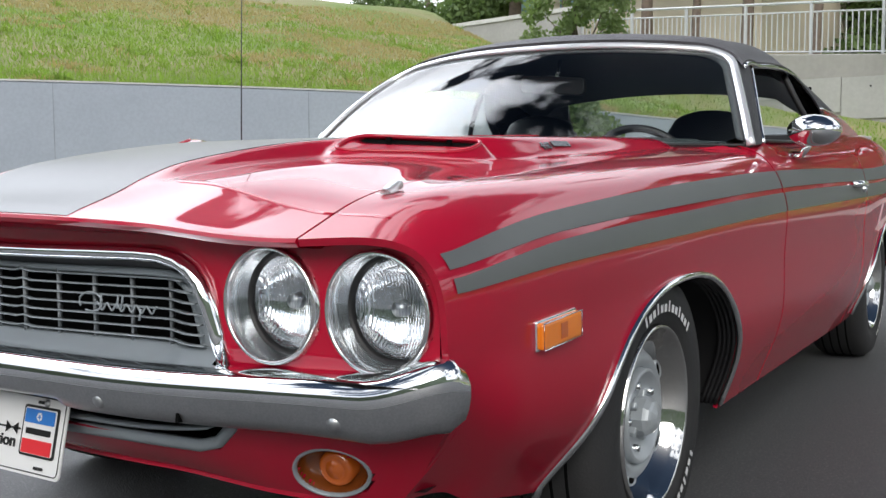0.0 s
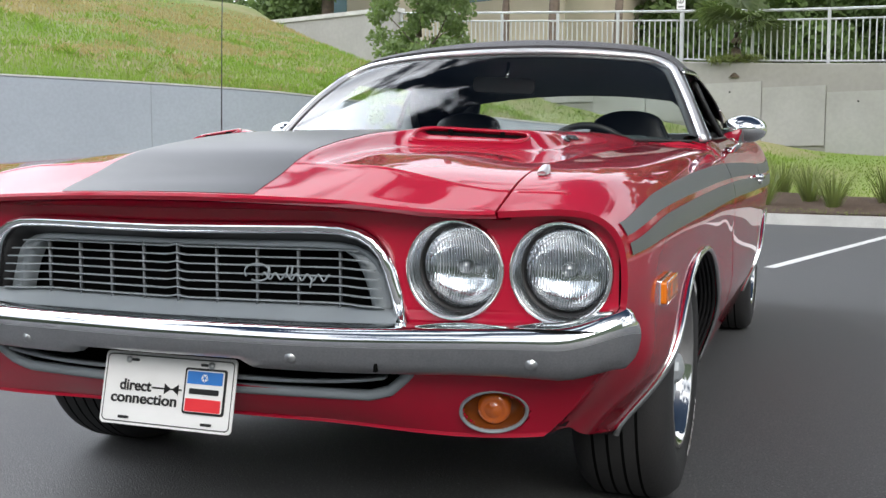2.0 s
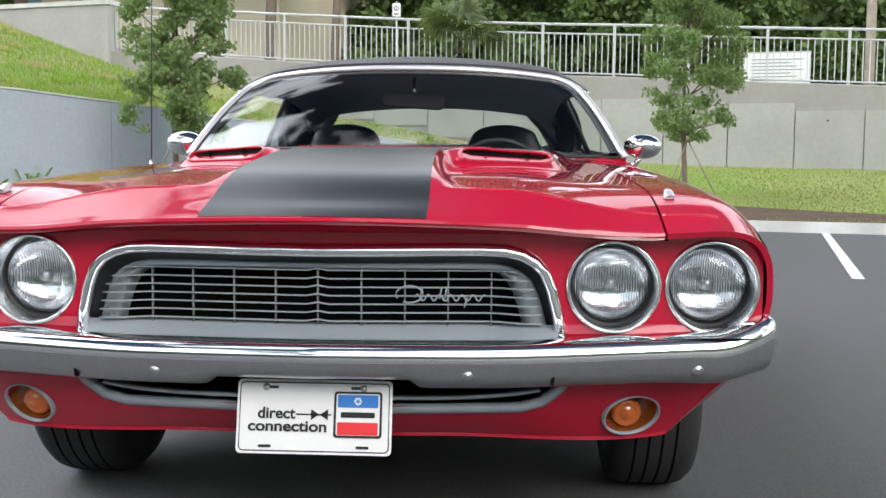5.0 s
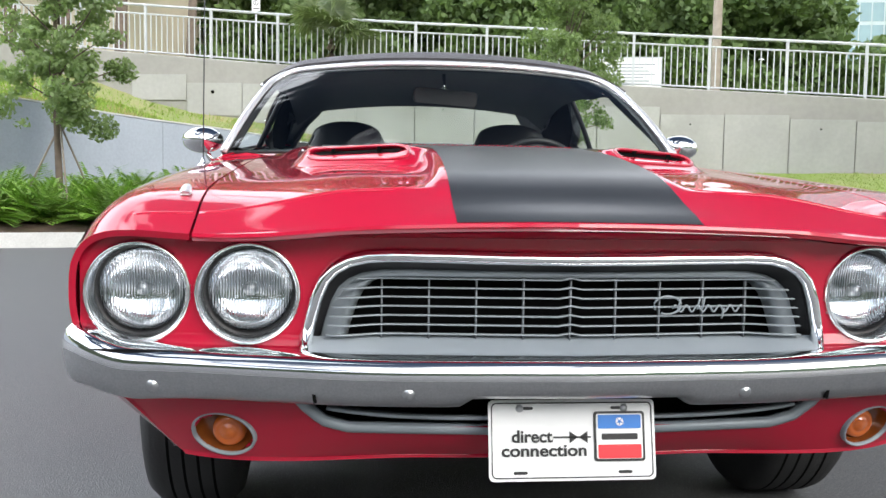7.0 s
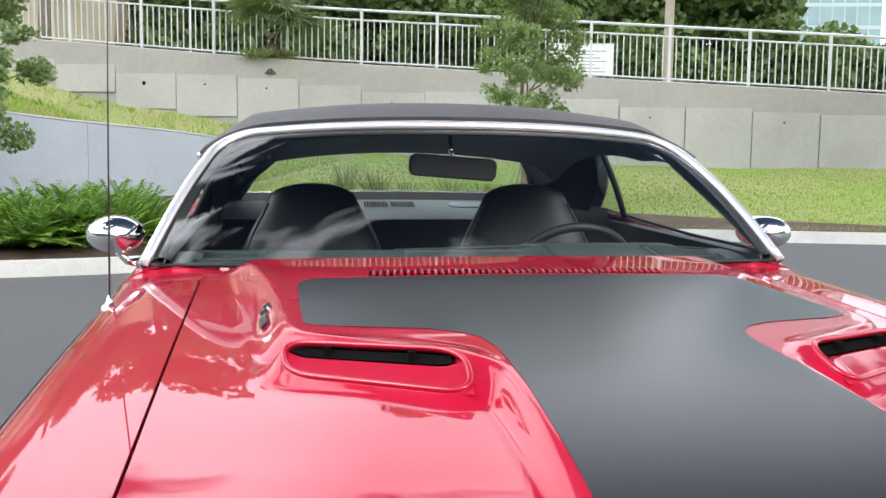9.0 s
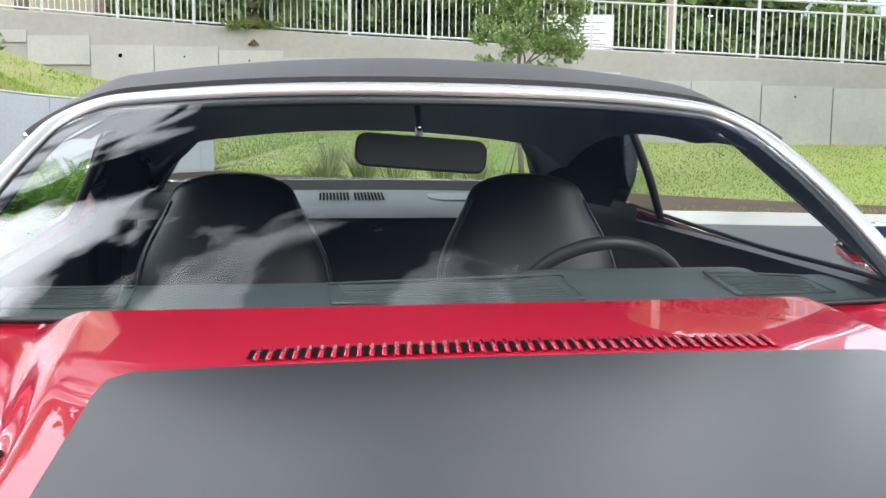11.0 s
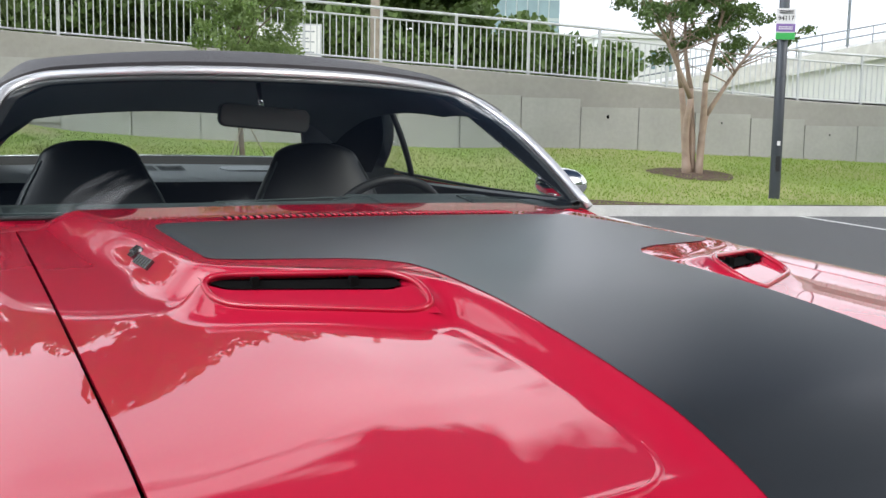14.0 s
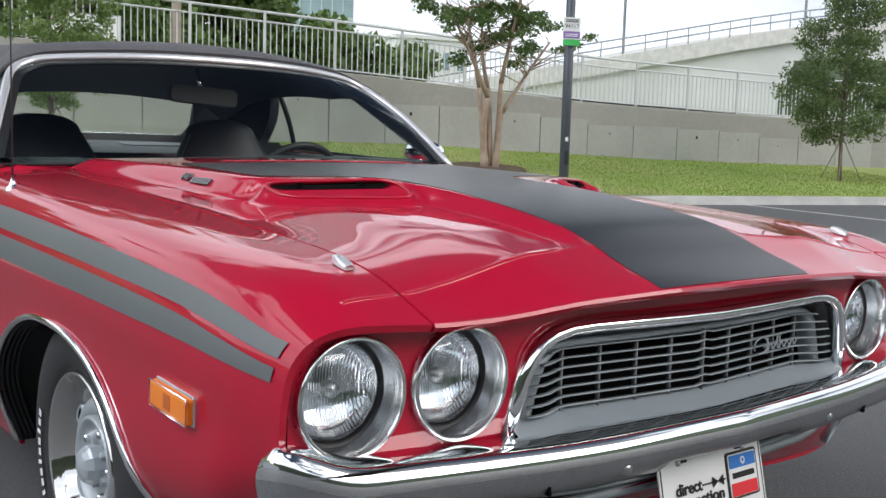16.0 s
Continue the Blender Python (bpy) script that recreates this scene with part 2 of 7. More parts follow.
AMBER = material("amber_lens", (0.58, 0.12, 0.007), 0.18, coat=1.0, vary=0.2, scale=60, second=(0.5, 0.07, 0.005))
DARK_AMBER = material("dark_amber_plastic", (0.21, 0.055, 0.010), 0.2, coat=1.0, vary=0.3, scale=40, second=(0.12, 0.04, 0.012))
BLUE = material("blue_ink", (0.03, 0.18, 0.55), 0.4)
REDINK = material("red_ink", (0.72, 0.03, 0.04), 0.4)
BLACKINK = material("black_ink", (0.01, 0.01, 0.01), 0.4)
ASPHALT = material("asphalt", (0.096, 0.097, 0.099), 0.62, fleck=0.4, fleck_scale=120, vary=0.45, scale=0.5, fine=0.55, fine_scale=140, bump=0.5, bump_scale=180, second=(0.108, 0.107, 0.104))
PAINT_LINE = material("road_paint", (0.74, 0.74, 0.72), 0.7, vary=0.25, scale=9, fine=0.15, fine_scale=150)
KERB = material("kerb_concrete", (0.68, 0.68, 0.65), 0.85, vary=0.35, scale=2.5, fine=0.25, fine_scale=60, bump=0.2, bump_scale=90)
CONCRETE = material("wall_concrete", (0.35, 0.34, 0.315), 0.88, vary=0.5, scale=0.8, fine=0.14, fine_scale=9, bump=0.3, bump_scale=40, second=(0.28, 0.27, 0.25))
PANEL_CONC = material("panel_concrete", (0.42, 0.415, 0.395), 0.88, vary=0.45, scale=1.1, fine=0.14, fine_scale=12, bump=0.2, bump_scale=40, second=(0.31, 0.305, 0.285))
GREYWALL = material("blue_grey_render", (0.39, 0.435, 0.49), 0.85, vary=0.3, scale=1.6, fine=0.15, fine_scale=25, second=(0.31, 0.35, 0.40))
RAILING = material("railing_aluminium", (0.56, 0.58, 0.59), 0.45, metal=0.25, vary=0.12, scale=3)
BANK_SOIL = material("bank_turf", (0.20, 0.28, 0.07), 0.95, vary=0.95, scale=0.55, fine=0.35, fine_scale=30, bump=0.8, bump_scale=50, second=(0.37, 0.30, 0.175))
GRASS = material("lawn", (0.20, 0.285, 0.06), 0.95, vary=0.8, scale=0.45, fine=0.12, fine_scale=18, bump=0.4, bump_scale=60, second=(0.30, 0.29, 0.12))
BLADE = leaf_material("grass_blades", (0.18, 0.28, 0.05), (0.28, 0.31, 0.11), 0.45, 0.7, 0.6, 0.3)
DRY_BLADE = leaf_material("parched_blades", (0.36, 0.28, 0.155), (0.28, 0.28, 0.10), 0.3, 0.5, 1.2, 0.6)
BANK_BLADE = leaf_material("dry_grass_blades", (0.155, 0.27, 0.042), (0.29, 0.32, 0.10), 0.5, 0.85, 0.42, 0.2)
MULCH = material("mulch", (0.12, 0.078, 0.052), 0.95, vary=0.6, scale=9, fine=0.6, fine_scale=60, bump=0.9, bump_scale=70)
BARK = material("bark", (0.17, 0.13, 0.10), 0.9, vary=0.5, scale=9, bump=0.6, bump_scale=45)
MYRTLE = material("smooth_bark", (0.36, 0.27, 0.21), 0.75, vary=0.5, scale=6, second=(0.22, 0.15, 0.11), bump=0.2, bump_scale=25)
OAK_LEAF = leaf_material("oak_leaves", (0.15, 0.22, 0.09), (0.25, 0.33, 0.15), 0.45)
DARK_OAK = leaf_material("dark_oak_leaves", (0.07, 0.11, 0.04), (0.14, 0.19, 0.075))
MYRTLE_LEAF = leaf_material("myrtle_leaves", (0.07, 0.12, 0.04), (0.12, 0.18, 0.055))
WOOD_LEAF = leaf_material("woodland_leaves", (0.075, 0.125, 0.042), (0.19, 0.28, 0.09))
BUSH_LEAF = leaf_material("bush_leaves", (0.10, 0.22, 0.036), (0.34, 0.48, 0.09))
PALM_LEAF = leaf_material("palm_leaves", (0.085, 0.125, 0.05), (0.18, 0.22, 0.095))
STRAW = leaf_material("ornamental_grass", (0.14, 0.19, 0.06), (0.22, 0.22, 0.09))
POLE = material("dark_pole", (0.055, 0.062, 0.072), 0.45, metal=0.3, vary=0.2, scale=5)
TIMBER = material("weathered_timber", (0.28, 0.24, 0.19), 0.9, vary=0.4, scale=5)
BEIGE = material("beige_render", (0.62, 0.55, 0.42), 0.85, vary=0.2, scale=0.6)
PALEBUILD = material("pale_cladding", (0.66, 0.68, 0.67), 0.8, vary=0.2, scale=0.4)
DARKGLASS = material("office_glass", (0.20, 0.31, 0.34), 0.12, spec=0.8, vary=0.3, scale=0.5)
TOWERFRAME = material("tower_frame", (0.42, 0.49, 0.51), 0.6, vary=0.15, scale=0.3)
GREEN = material("green_label", (0.05, 0.45, 0.10), 0.5)
PURPLE = material("purple_label", (0.25, 0.15, 0.40), 0.5)

# ---- building helpers ----
HOME = {}


def thing(name, label, category, at=(0, 0, 0), group="", kind=""):
    e = new(name)
    e.location = at
    HOME[e.name] = Matrix.Translation(at)
    return tagged(e, label, category, group, kind)


def mesh_of(name, verts, faces, mats, smooth=True, idx=None):
    me = bpy.data.meshes.new(name)
    me.from_pydata([tuple(v) for v in verts], [], [tuple(f) for f in faces])
    for m in (mats if isinstance(mats, (list, tuple)) else [mats]):
        me.materials.append(m)
    if idx is not None:
        me.polygons.foreach_set("material_index", idx)
    if smooth:
        me.polygons.foreach_set("use_smooth", [True] * len(me.polygons))
    me.update()
    return me


def part(name, geo, mat, parent, label="", smooth=True, idx=None, thick=0.0, bevel=0.0):
    """One mesh object under a thing or part; geo is a bmesh, a mesh or (verts, faces), in world places."""
    if isinstance(geo, tuple):
        me = mesh_of(name, geo[0], geo[1], mat, smooth, idx)
    elif isinstance(geo, bpy.types.Mesh):
        me = geo
    else:
        me = bpy.data.meshes.new(name)
        geo.to_mesh(me)
        geo.free()
        me.materials.append(mat)
        if smooth:
            me.polygons.foreach_set("use_smooth", [True] * len(me.polygons))
    ob = new(name, me)
    if parent is not None:
        ob.parent = parent
        ob.matrix_parent_inverse = HOME.get(parent.name, Matrix()).inverted()
    HOME[ob.name] = Matrix()
    if thick:
        md = ob.modifiers.new("thickness", "SOLIDIFY")
        md.thickness = abs(thick)
        md.offset = -1 if thick > 0 else 1
        md = ob.modifiers.new("crisp_rims", "EDGE_SPLIT")
        md.split_angle = radians(38)
    if bevel:
        md = ob.modifiers.new("edges", "BEVEL")
        md.width = bevel
        md.segments = 2
        md.limit_method = "ANGLE"
    if label:
        ob["label"] = label
    return ob


def solo(name, geo, mat, label, category, group="", kind="", smooth=True, **kw):
    return tagged(part(name, geo, mat, None, smooth=smooth, **kw), label, category, group, kind)


def grid(fn, us, vs, closed=False):
    verts = [fn(a, b) for a in us for b in vs]
    nv = len(vs)
    faces = []
    for i in range(len(us) - 1):
        for j in range(nv - (0 if closed else 1)):
            k = (j + 1) % nv
            faces.append((i * nv + j, i * nv + k, (i + 1) * nv + k, (i + 1) * nv + j))
    return verts, faces


def merge(*geos):
    V, Fs = [], []
    for v, f in geos:
        o = len(V)
        V += list(v)
        Fs += [tuple(i + o for i in q) for q in f]
    return V, Fs


def moved(geo, m):
    return [tuple(m @ Vector(v)) for v in geo[0]], geo[1]


def mirrored(geo):
    return [(-v[0], v[1], v[2]) for v in geo[0]], [tuple(reversed(f)) for f in geo[1]]


def box(x0, x1, y0, y1, z0, z1):
    v = [(x, y, z) for z in (z0, z1) for y in (y0, y1) for x in (x0, x1)]
    f = [(0, 2, 3, 1), (4, 5, 7, 6), (0, 1, 5, 4), (2, 6, 7, 3), (0, 4, 6, 2), (1, 3, 7, 5)]
    return v, f


def sweep(path, profile, closed=False, up=(0, 0, 1), cap=True, scale=None):
    """Profile of (side, up) pairs carried along a path of points."""
    P = [Vector(p) for p in path]
    n, m = len(P), len(profile)
    V = []
    for i in range(n):
        if closed:
            t = P[(i + 1) % n] - P[i - 1]
        else:
            t = P[min(i + 1, n - 1)] - P[max(i - 1, 0)]
        t.normalize()
        side = t.cross(Vector(up))
        if side.length < 1e-4:
            side = t.cross(Vector((0, 1, 0)))
        side.normalize()
        w = side.cross(t)
        k = scale[i] if scale else 1.0
        for a, b in profile:
            V.append(tuple(P[i] + side * a * k + w * b * k))
    Fs = []
    for i in range(n if closed else n - 1):
        j = (i + 1) % n
        for q in range(m):
            r = (q + 1) % m
            Fs.append((i * m + q, i * m + r, j * m + r, j * m + q))
    if cap and not closed:
        Fs.append(tuple(reversed(range(m))))
        Fs.append(tuple((n - 1) * m + q for q in range(m)))
    return V, Fs


def ring(r, n=8, flat=1.0):
    return [(r * math.cos(2 * math.pi * i / n), r * flat * math.sin(2 * math.pi * i / n)) for i in range(n)]


def tube(path, r, n=8, closed=False, scale=None, flat=1.0):
    return sweep(path, ring(r, n, flat), closed, scale=scale)


def lathe(profile, n=32, axis="y", at=(0, 0, 0)):
    """Profile of (radius, along) pairs turned round an axis through at."""
    V = []
    for r, h in profile:
        for i in range(n):
            a = 2 * math.pi * i / n
            c, s = r * math.cos(a), r * math.sin(a)
            p = {"x": (h, c, s), "y": (c, h, s), "z": (c, s, h)}[axis]
            V.append((p[0] + at[0], p[1] + at[1], p[2] + at[2]))
    Fs = []
    for j in range(len(profile) - 1):
        for i in range(n):
            k = (i + 1) % n
            Fs.append((j * n + i, j * n + k, (j + 1) * n + k, (j + 1) * n + i))
    return V, Fs


def smooth01(t):
    t = min(1.0, max(0.0, t))
    return t * t * (3 - 2 * t)


def lerp_table(tab, y):
    ys = [r[0] for r in tab]
    return float(np.interp(y, ys, [r[1] for r in tab]))


def soft_table(tab, y):
    """Smooth monotone-ish interpolation through a small table."""
    xs = [r[0] for r in tab]
    vs = [r[1] for r in tab]
    if y <= xs[0]:
        return vs[0]
    if y >= xs[-1]:
        return vs[-1]
    i = max(k for k in range(len(xs) - 1) if xs[k] <= y)
    h = xs[i + 1] - xs[i]
    t = (y - xs[i]) / h

    def slope(k):
        if k == 0:
            return (vs[1] - vs[0]) / (xs[1] - xs[0])
        if k == len(xs) - 1:
            return (vs[-1] - vs[-2]) / (xs[-1] - xs[-2])
        return (vs[k + 1] - vs[k - 1]) / (xs[k + 1] - xs[k - 1])
    a, b = slope(i) * h, slope(i + 1) * h
    return (2 * t**3 - 3 * t**2 + 1) * vs[i] + (t**3 - 2 * t**2 + t) * a + (-2 * t**3 + 3 * t**2) * vs[i + 1] + (t**3 - t**2) * b


def lettering(text, size, depth, m, width=None, bold=0.0):
    c = bpy.data.curves.new("letters", "FONT")
    c.body, c.size, c.extrude, c.align_x, c.align_y = text, size, depth, "CENTER", "CENTER"
    c.offset = bold
    o = bpy.data.objects.new("letters", c)
    scene.collection.objects.link(o)
    dg = bpy.context.evaluated_depsgraph_get()
    me = bpy.data.meshes.new_from_object(o.evaluated_get(dg))
    w = max(v.co.x for v in me.vertices) - min(v.co.x for v in me.vertices)
    k = width / w if width else 1.0
    V = [tuple(m @ Vector((v.co.x * k, v.co.y, v.co.z))) for v in me.vertices]
    Fs = [tuple(p.vertices) for p in me.polygons]
    bpy.data.objects.remove(o)
    bpy.data.curves.remove(c)
    bpy.data.meshes.remove(me)
    return V, Fs


def rrect(w, h, r, y, n=6):
    pts = []
    for cx, cz, a0 in ((w - r, h - r, 0), (-w + r, h - r, 90), (-w + r, -h + r, 180), (w - r, -h + r, 270)):
        for k in range(n + 1):
            a = radians(a0 + 90 * k / n)
            pts.append((cx + r * math.cos(a), y, cz + r * math.sin(a)))
    return pts


def slab(w, h, r, y0, y1, cx=0, cz=0):
    a, b = rrect(w, h, r, y0), rrect(w, h, r, y1)
    n = len(a)
    V = [(p[0] + cx, p[1], p[2] + cz) for p in a + b]
    Fs = [tuple(range(n)), tuple(reversed(range(n, 2 * n)))] + [(i, n + i, n + (i + 1) % n, (i + 1) % n) for i in range(n)]
    return V, Fs


# ---- the ground and what stands round the car ----
AX, BX = 0.9659, 0.2588


def W(u, v, z=0.0):
    """Place in the world from the kerb's own axes: u along it, v across it."""
    return (AX * u + BX * v, -BX * u + AX * v, z)


def wall_top(u):
    return soft_table([(-30, 4.75), (-15, 3.66), (-10.4, 3.31), (-5.1, 2.92), (-2.1, 2.76), (1.1, 2.59), (6.7, 2.30), (11.4, 1.99), (14, 1.90), (18, 1.80), (30, 1.55), (60, 1.0)], u)


def wall_base(u):
    return soft_table([(-60, 9.0), (-40, 7.6), (-30, 6.3), (-24, 5.55), (-20, 5.2), (-18, 4.98), (-16.8, 4.42), (-15.4, 3.95), (-14.5, 3.62), (-11.3, 2.62), (-9.7, 2.1), (-7.6, 1.82), (-6.1, 1.47), (-4.1, 1.09), (-1, 0.92), (3, 0.84), (7, 0.86), (9.5, 0.76), (14, 0.63), (18, 0.57), (40, 0.3)], u)


KERB_V = 13.1
ground = solo("ground", grid(lambda a, b: (a, b, 0), np.linspace(-220, 220, 3), np.linspace(-220, 220, 3)), ASPHALT,
              "dark grey asphalt of a car park", "ground", kind="structure")


def bed_edge():
    """Plan of the kerb: along the planted bed, round its nose and on along the lawn."""
    pts = []
    for x in np.linspace(-16, -2.15, 12):
        pts.append((x, 9.0 + 0.22 * (x + 3.3)))
    nose = Vector((pts[-1][0], pts[-1][1]))
    a = Vector(W(-3.75, 9.7)[:2])
    for t in (0.25, 0.5, 0.75, 1.0):
        c = Vector((-1.45, 9.42))
        p = nose * (1 - t) ** 2 + c * 2 * t * (1 - t) + a * t * t
        pts.append(tuple(p))
    b = Vector(W(-3.75, 12.5)[:2])
    c = Vector(W(-3.75, KERB_V)[:2])
    d = Vector(W(-3.1, KERB_V)[:2])
    for t in (0, 0.3, 0.6, 1.0):
        pts.append(tuple(b * (1 - t) ** 2 + c * 2 * t * (1 - t) + d * t * t))
    for u in np.linspace(-2, 60, 22):
        pts.append(W(u, KERB_V)[:2])
    return pts


EDGE = bed_edge()
kerb_path = [(x, y, 0.0) for x, y in EDGE]
KP = [(-0.002, -0.05), (-0.012, 0.12), (-0.035, 0.148), (-0.15, 0.152), (-0.15, -0.05)]
kerb = solo("kerb", sweep(kerb_path, [(-a, b) for a, b in KP]), KERB, "pale concrete kerb round the lawn", "kerb", kind="structure", smooth=False)


def resample(pts, step):
    out, acc = [], 0.0
    for (x0, y0), (x1, y1) in zip(pts, pts[1:]):
        L = math.hypot(x1 - x0, y1 - y0)
        while acc < L:
            out.append((x0 + (x1 - x0) * acc / L, y0 + (y1 - y0) * acc / L, math.atan2(y1 - y0, x1 - x0)))
            acc += step
        acc -= L
    return out


# lawn between kerb and concrete wall, rising towards the wall
def lawn_z(u, v):
    t = (v - KERB_V) / (20.0 - KERB_V)
    return 0.14 + (wall_base(u) - 0.14) * max(0, t) ** 1.5 + 0.02 * noise.noise((u * 0.7, v * 0.7, 0))


GA, GD = Vector((-8.7, 6.4)), Vector((0.6, 0.8))     # foot of the blue-grey wall and its run


def grey_top(s):
    return soft_table([(-10, 1.92), (0, 1.865), (3, 1.84), (5, 1.79), (6, 1.725), (7, 1.66), (9, 1.51), (11, 1.40), (12.6, 1.27)], s)


GREY_END = 12.6
us = np.concatenate([np.linspace(-5.5, -3.9, 5), np.linspace(-3.75, 24, 60), np.linspace(25, 60, 12)])
lawn = solo("lawn", grid(lambda a, b: (lambda v: W(a, v, lawn_z(a, v)))(b if a >= -3.8 else 15.3 + (b - KERB_V - 0.13) * 0.695), us, np.linspace(KERB_V + 0.13, 20.02, 16)), GRASS,
            "mown green lawn with dry patches, rising to a wall", "lawn", kind="structure")


def bank_z(x, y):
    """Grass bank behind the blue-grey wall: up from the wall's head to the concrete ramp."""
    p = Vector((x, y))
    s = (p - GA).dot(GD)
    d = (p - GA).dot(Vector((-GD.y, GD.x)))
    u, v = AX * x - BX * y, BX * x + AX * y
    near = grey_top(s) - 0.06
    k = smooth01((20.0 - v) / 8.0)
    rise = near + 0.26 * max(0, d)
    far = wall_base(u)
    z = far * (1 - k) + rise * k
    if s > GREY_END - 3:
        t = smooth01((s - (GREY_END - 3)) / 3.5)
        z = z * (1 - t) + min(z, lawn_z(max(u, -12), min(v, 20))) * t
    return z + 0.05 * noise.noise((x * 0.5, y * 0.5, 3)) + 0.015 * noise.noise((x * 2, y * 2, 1))


def bank():
    V, Fs = [], []
    S = np.linspace(-14, GREY_END + 4.2, 84)
    n = 40
    for s in S:
        base = GA + GD * s
        for j in range(n):
            d = 0.1 + (j / (n - 1)) ** 1.3 * 24.0
            p = base + Vector((-GD.y, GD.x)) * d
            v = BX * p.x + AX * p.y
            if v > 20.02:
                back = (v - 20.02) / max(1e-4, BX * -GD.y + AX * GD.x)
                p = p - Vector((-GD.y, GD.x)) * back
            V.append((p.x, p.y, bank_z(p.x, p.y)))
    for i in range(len(S) - 1):
        for j in range(n - 1):
            Fs.append((i * n + j, (i + 1) * n + j, (i + 1) * n + j + 1, i * n + j + 1))
    return V, Fs


grass_bank = solo("grass_bank", bank(), BANK_SOIL, "sunlit grass bank with brown patches above a wall", "grass", kind="structure")


def bed():
    """Mulch of the planted bed between kerb and blue-grey wall."""
    V, Fs = [], []
    n = 14
    rows = [p for p in EDGE if p[1] < 13.4][:22]
    for x, y in rows:
        s = max(-14.0, min(GREY_END + 0.2, ((Vector((x, y)) - GA).dot(GD)) + 1.2))
        q = GA + GD * s
        for j in range(n):
            t = j / (n - 1)
            px, py = x * (1 - t) + q.x * t, y * (1 - t) + q.y * t
            if j == 0:
                px, py = x * 0.985 + q.x * 0.015, y * 0.985 + q.y * 0.015
            V.append((px, py, 0.13 + 0.28 * t + 0.03 * noise.noise((px * 2, py * 2, 0))))
    for i in range(len(rows) - 1):
        for j in range(n - 1):
            Fs.append((i * n + j, (i + 1) * n + j, (i + 1) * n + j + 1, i * n + j + 1))
    return V, Fs


planting_bed = solo("planting_bed", bed(), MULCH, "brown mulched planting bed behind a kerb", "flower bed", kind="structure")


def grey_wall():
    V, Fs = [], []
    N = Vector((-GD.y, GD.x))
    S = np.linspace(-14, GREY_END, 40)
    for s in S:
        p = GA + GD * s
        q = p + N * 0.22
        t = grey_top(s)
        V += [(p.x, p.y, -0.1), (p.x, p.y, t - 0.01), (p.x + N.x * 0.01, p.y + N.y * 0.01, t), (q.x, q.y, t), (q.x, q.y, -0.1)]
    for i in range(len(S) - 1):
        for j in range(4):
            Fs.append((i * 5 + j, i * 5 + j + 1, i * 5 + 5 + j + 1, i * 5 + 5 + j))
    Fs += [(0, 4, 3, 2, 1), tuple(len(S) * 5 - 5 + j for j in range(5))]
    return V, Fs


wall_grey = solo("wall_grey", grey_wall(), GREYWALL, "blue-grey rendered retaining wall under a grass bank", "wall", kind="structure", smooth=False)
N2 = Vector((GD.y, -GD.x))
cap_path = []
for s in np.linspace(-14, GREY_END, 40):
    p = GA + GD * s - N2 * 0.105
    cap_path.append((p.x, p.y, grey_top(s) + 0.009))
part("coping", sweep(cap_path, [(-0.118, -0.008), (0.118, -0.008), (0.118, 0.012), (-0.118, 0.012)]), KERB, wall_grey, "pale coping strip", smooth=False)
for s in (-8.85, -5.8, -2.75, 0.3, 3.35, 6.4, 9.45, 12.3):
    p = GA + GD * s + N2 * 0.003
    part("joint", sweep([(p.x, p.y, 0.0), (p.x, p.y, grey_top(s) - 0.01)], [(-0.005, -0.006), (0.005, -0.006), (0.005, 0.001), (-0.005, 0.001)], up=(N2.x, N2.y, 0)), SILVER, wall_grey, smooth=False)

# concrete ramp wall with cast panels
def conc_wall():
    V, Fs = [], []
    U = np.linspace(-18.5, 60, 80)
    for u in U:
        t = wall_top(u)
        V += [W(u, 20.0, -0.1), W(u, 20.0, t - 0.02), W(u, 20.02, t), W(u, 20.35, t), W(u, 20.35, -0.1)]
    for i in range(len(U) - 1):
        for j in range(4):
            Fs.append((i * 5 + j, i * 5 + j + 1, i * 5 + 6 + j, i * 5 + 5 + j))
    Fs += [(0, 4, 3, 2, 1), tuple(len(U) * 5 - 5 + j for j in range(5))]
    return V, Fs


wall_concrete = solo("wall_concrete", conc_wall(), CONCRETE, "weathered grey concrete retaining wall with cast panels", "wall", kind="structure", smooth=False)
random.seed(4)
for k in range(-13, 26):
    u0 = 1.18 + 1.305 * k
    top = wall_top(u0) - (0.47 + 0.05 * random.random()) - (0.07 if k % 4 == 0 else 0)
    if u0 > 20:
        break
    lo = wall_base(u0) - 0.1
    if top - lo < 0.15:
        continue
    pn = part("panel", (lambda g: ([W(a, b, c) for a, b, c in g[0]], [tuple(reversed(f)) for f in g[1]]))(box(u0 + 0.012, u0 + 1.293, 19.972 - 0.006 * random.random(), 20.01, lo, top)), PANEL_CONC, wall_concrete, smooth=False)
    if k % 2 == 0 or random.random() < 0.4:
        c = W(u0 + 0.62, 19.966, top - 0.2)
        hr = 0.04 if k % 3 == 1 else 0.018
        part("tie_hole", moved(lathe([(0, -0.004), (hr, -0.004), (hr, 0.012)], 12), Matrix.Translation(c)), VOID, wall_concrete)
ramp_deck = solo("ramp_deck", grid(lambda a, b: W(a, b, wall_top(a) - 0.03), np.linspace(-30, 60, 8), (20.34, 23.0, 26.0)), KERB, "pale concrete walkway behind a railing", "ramp", kind="structure")
upper_ground = solo("upper_ground", grid(lambda a, b: W(a, b, wall_top(a) - 0.3 - 0.004 * (b - 26)), np.linspace(-60, 90, 6), (25.9, 60, 140)), GRASS, "green verge behind the walkway", "ground", kind="structure")
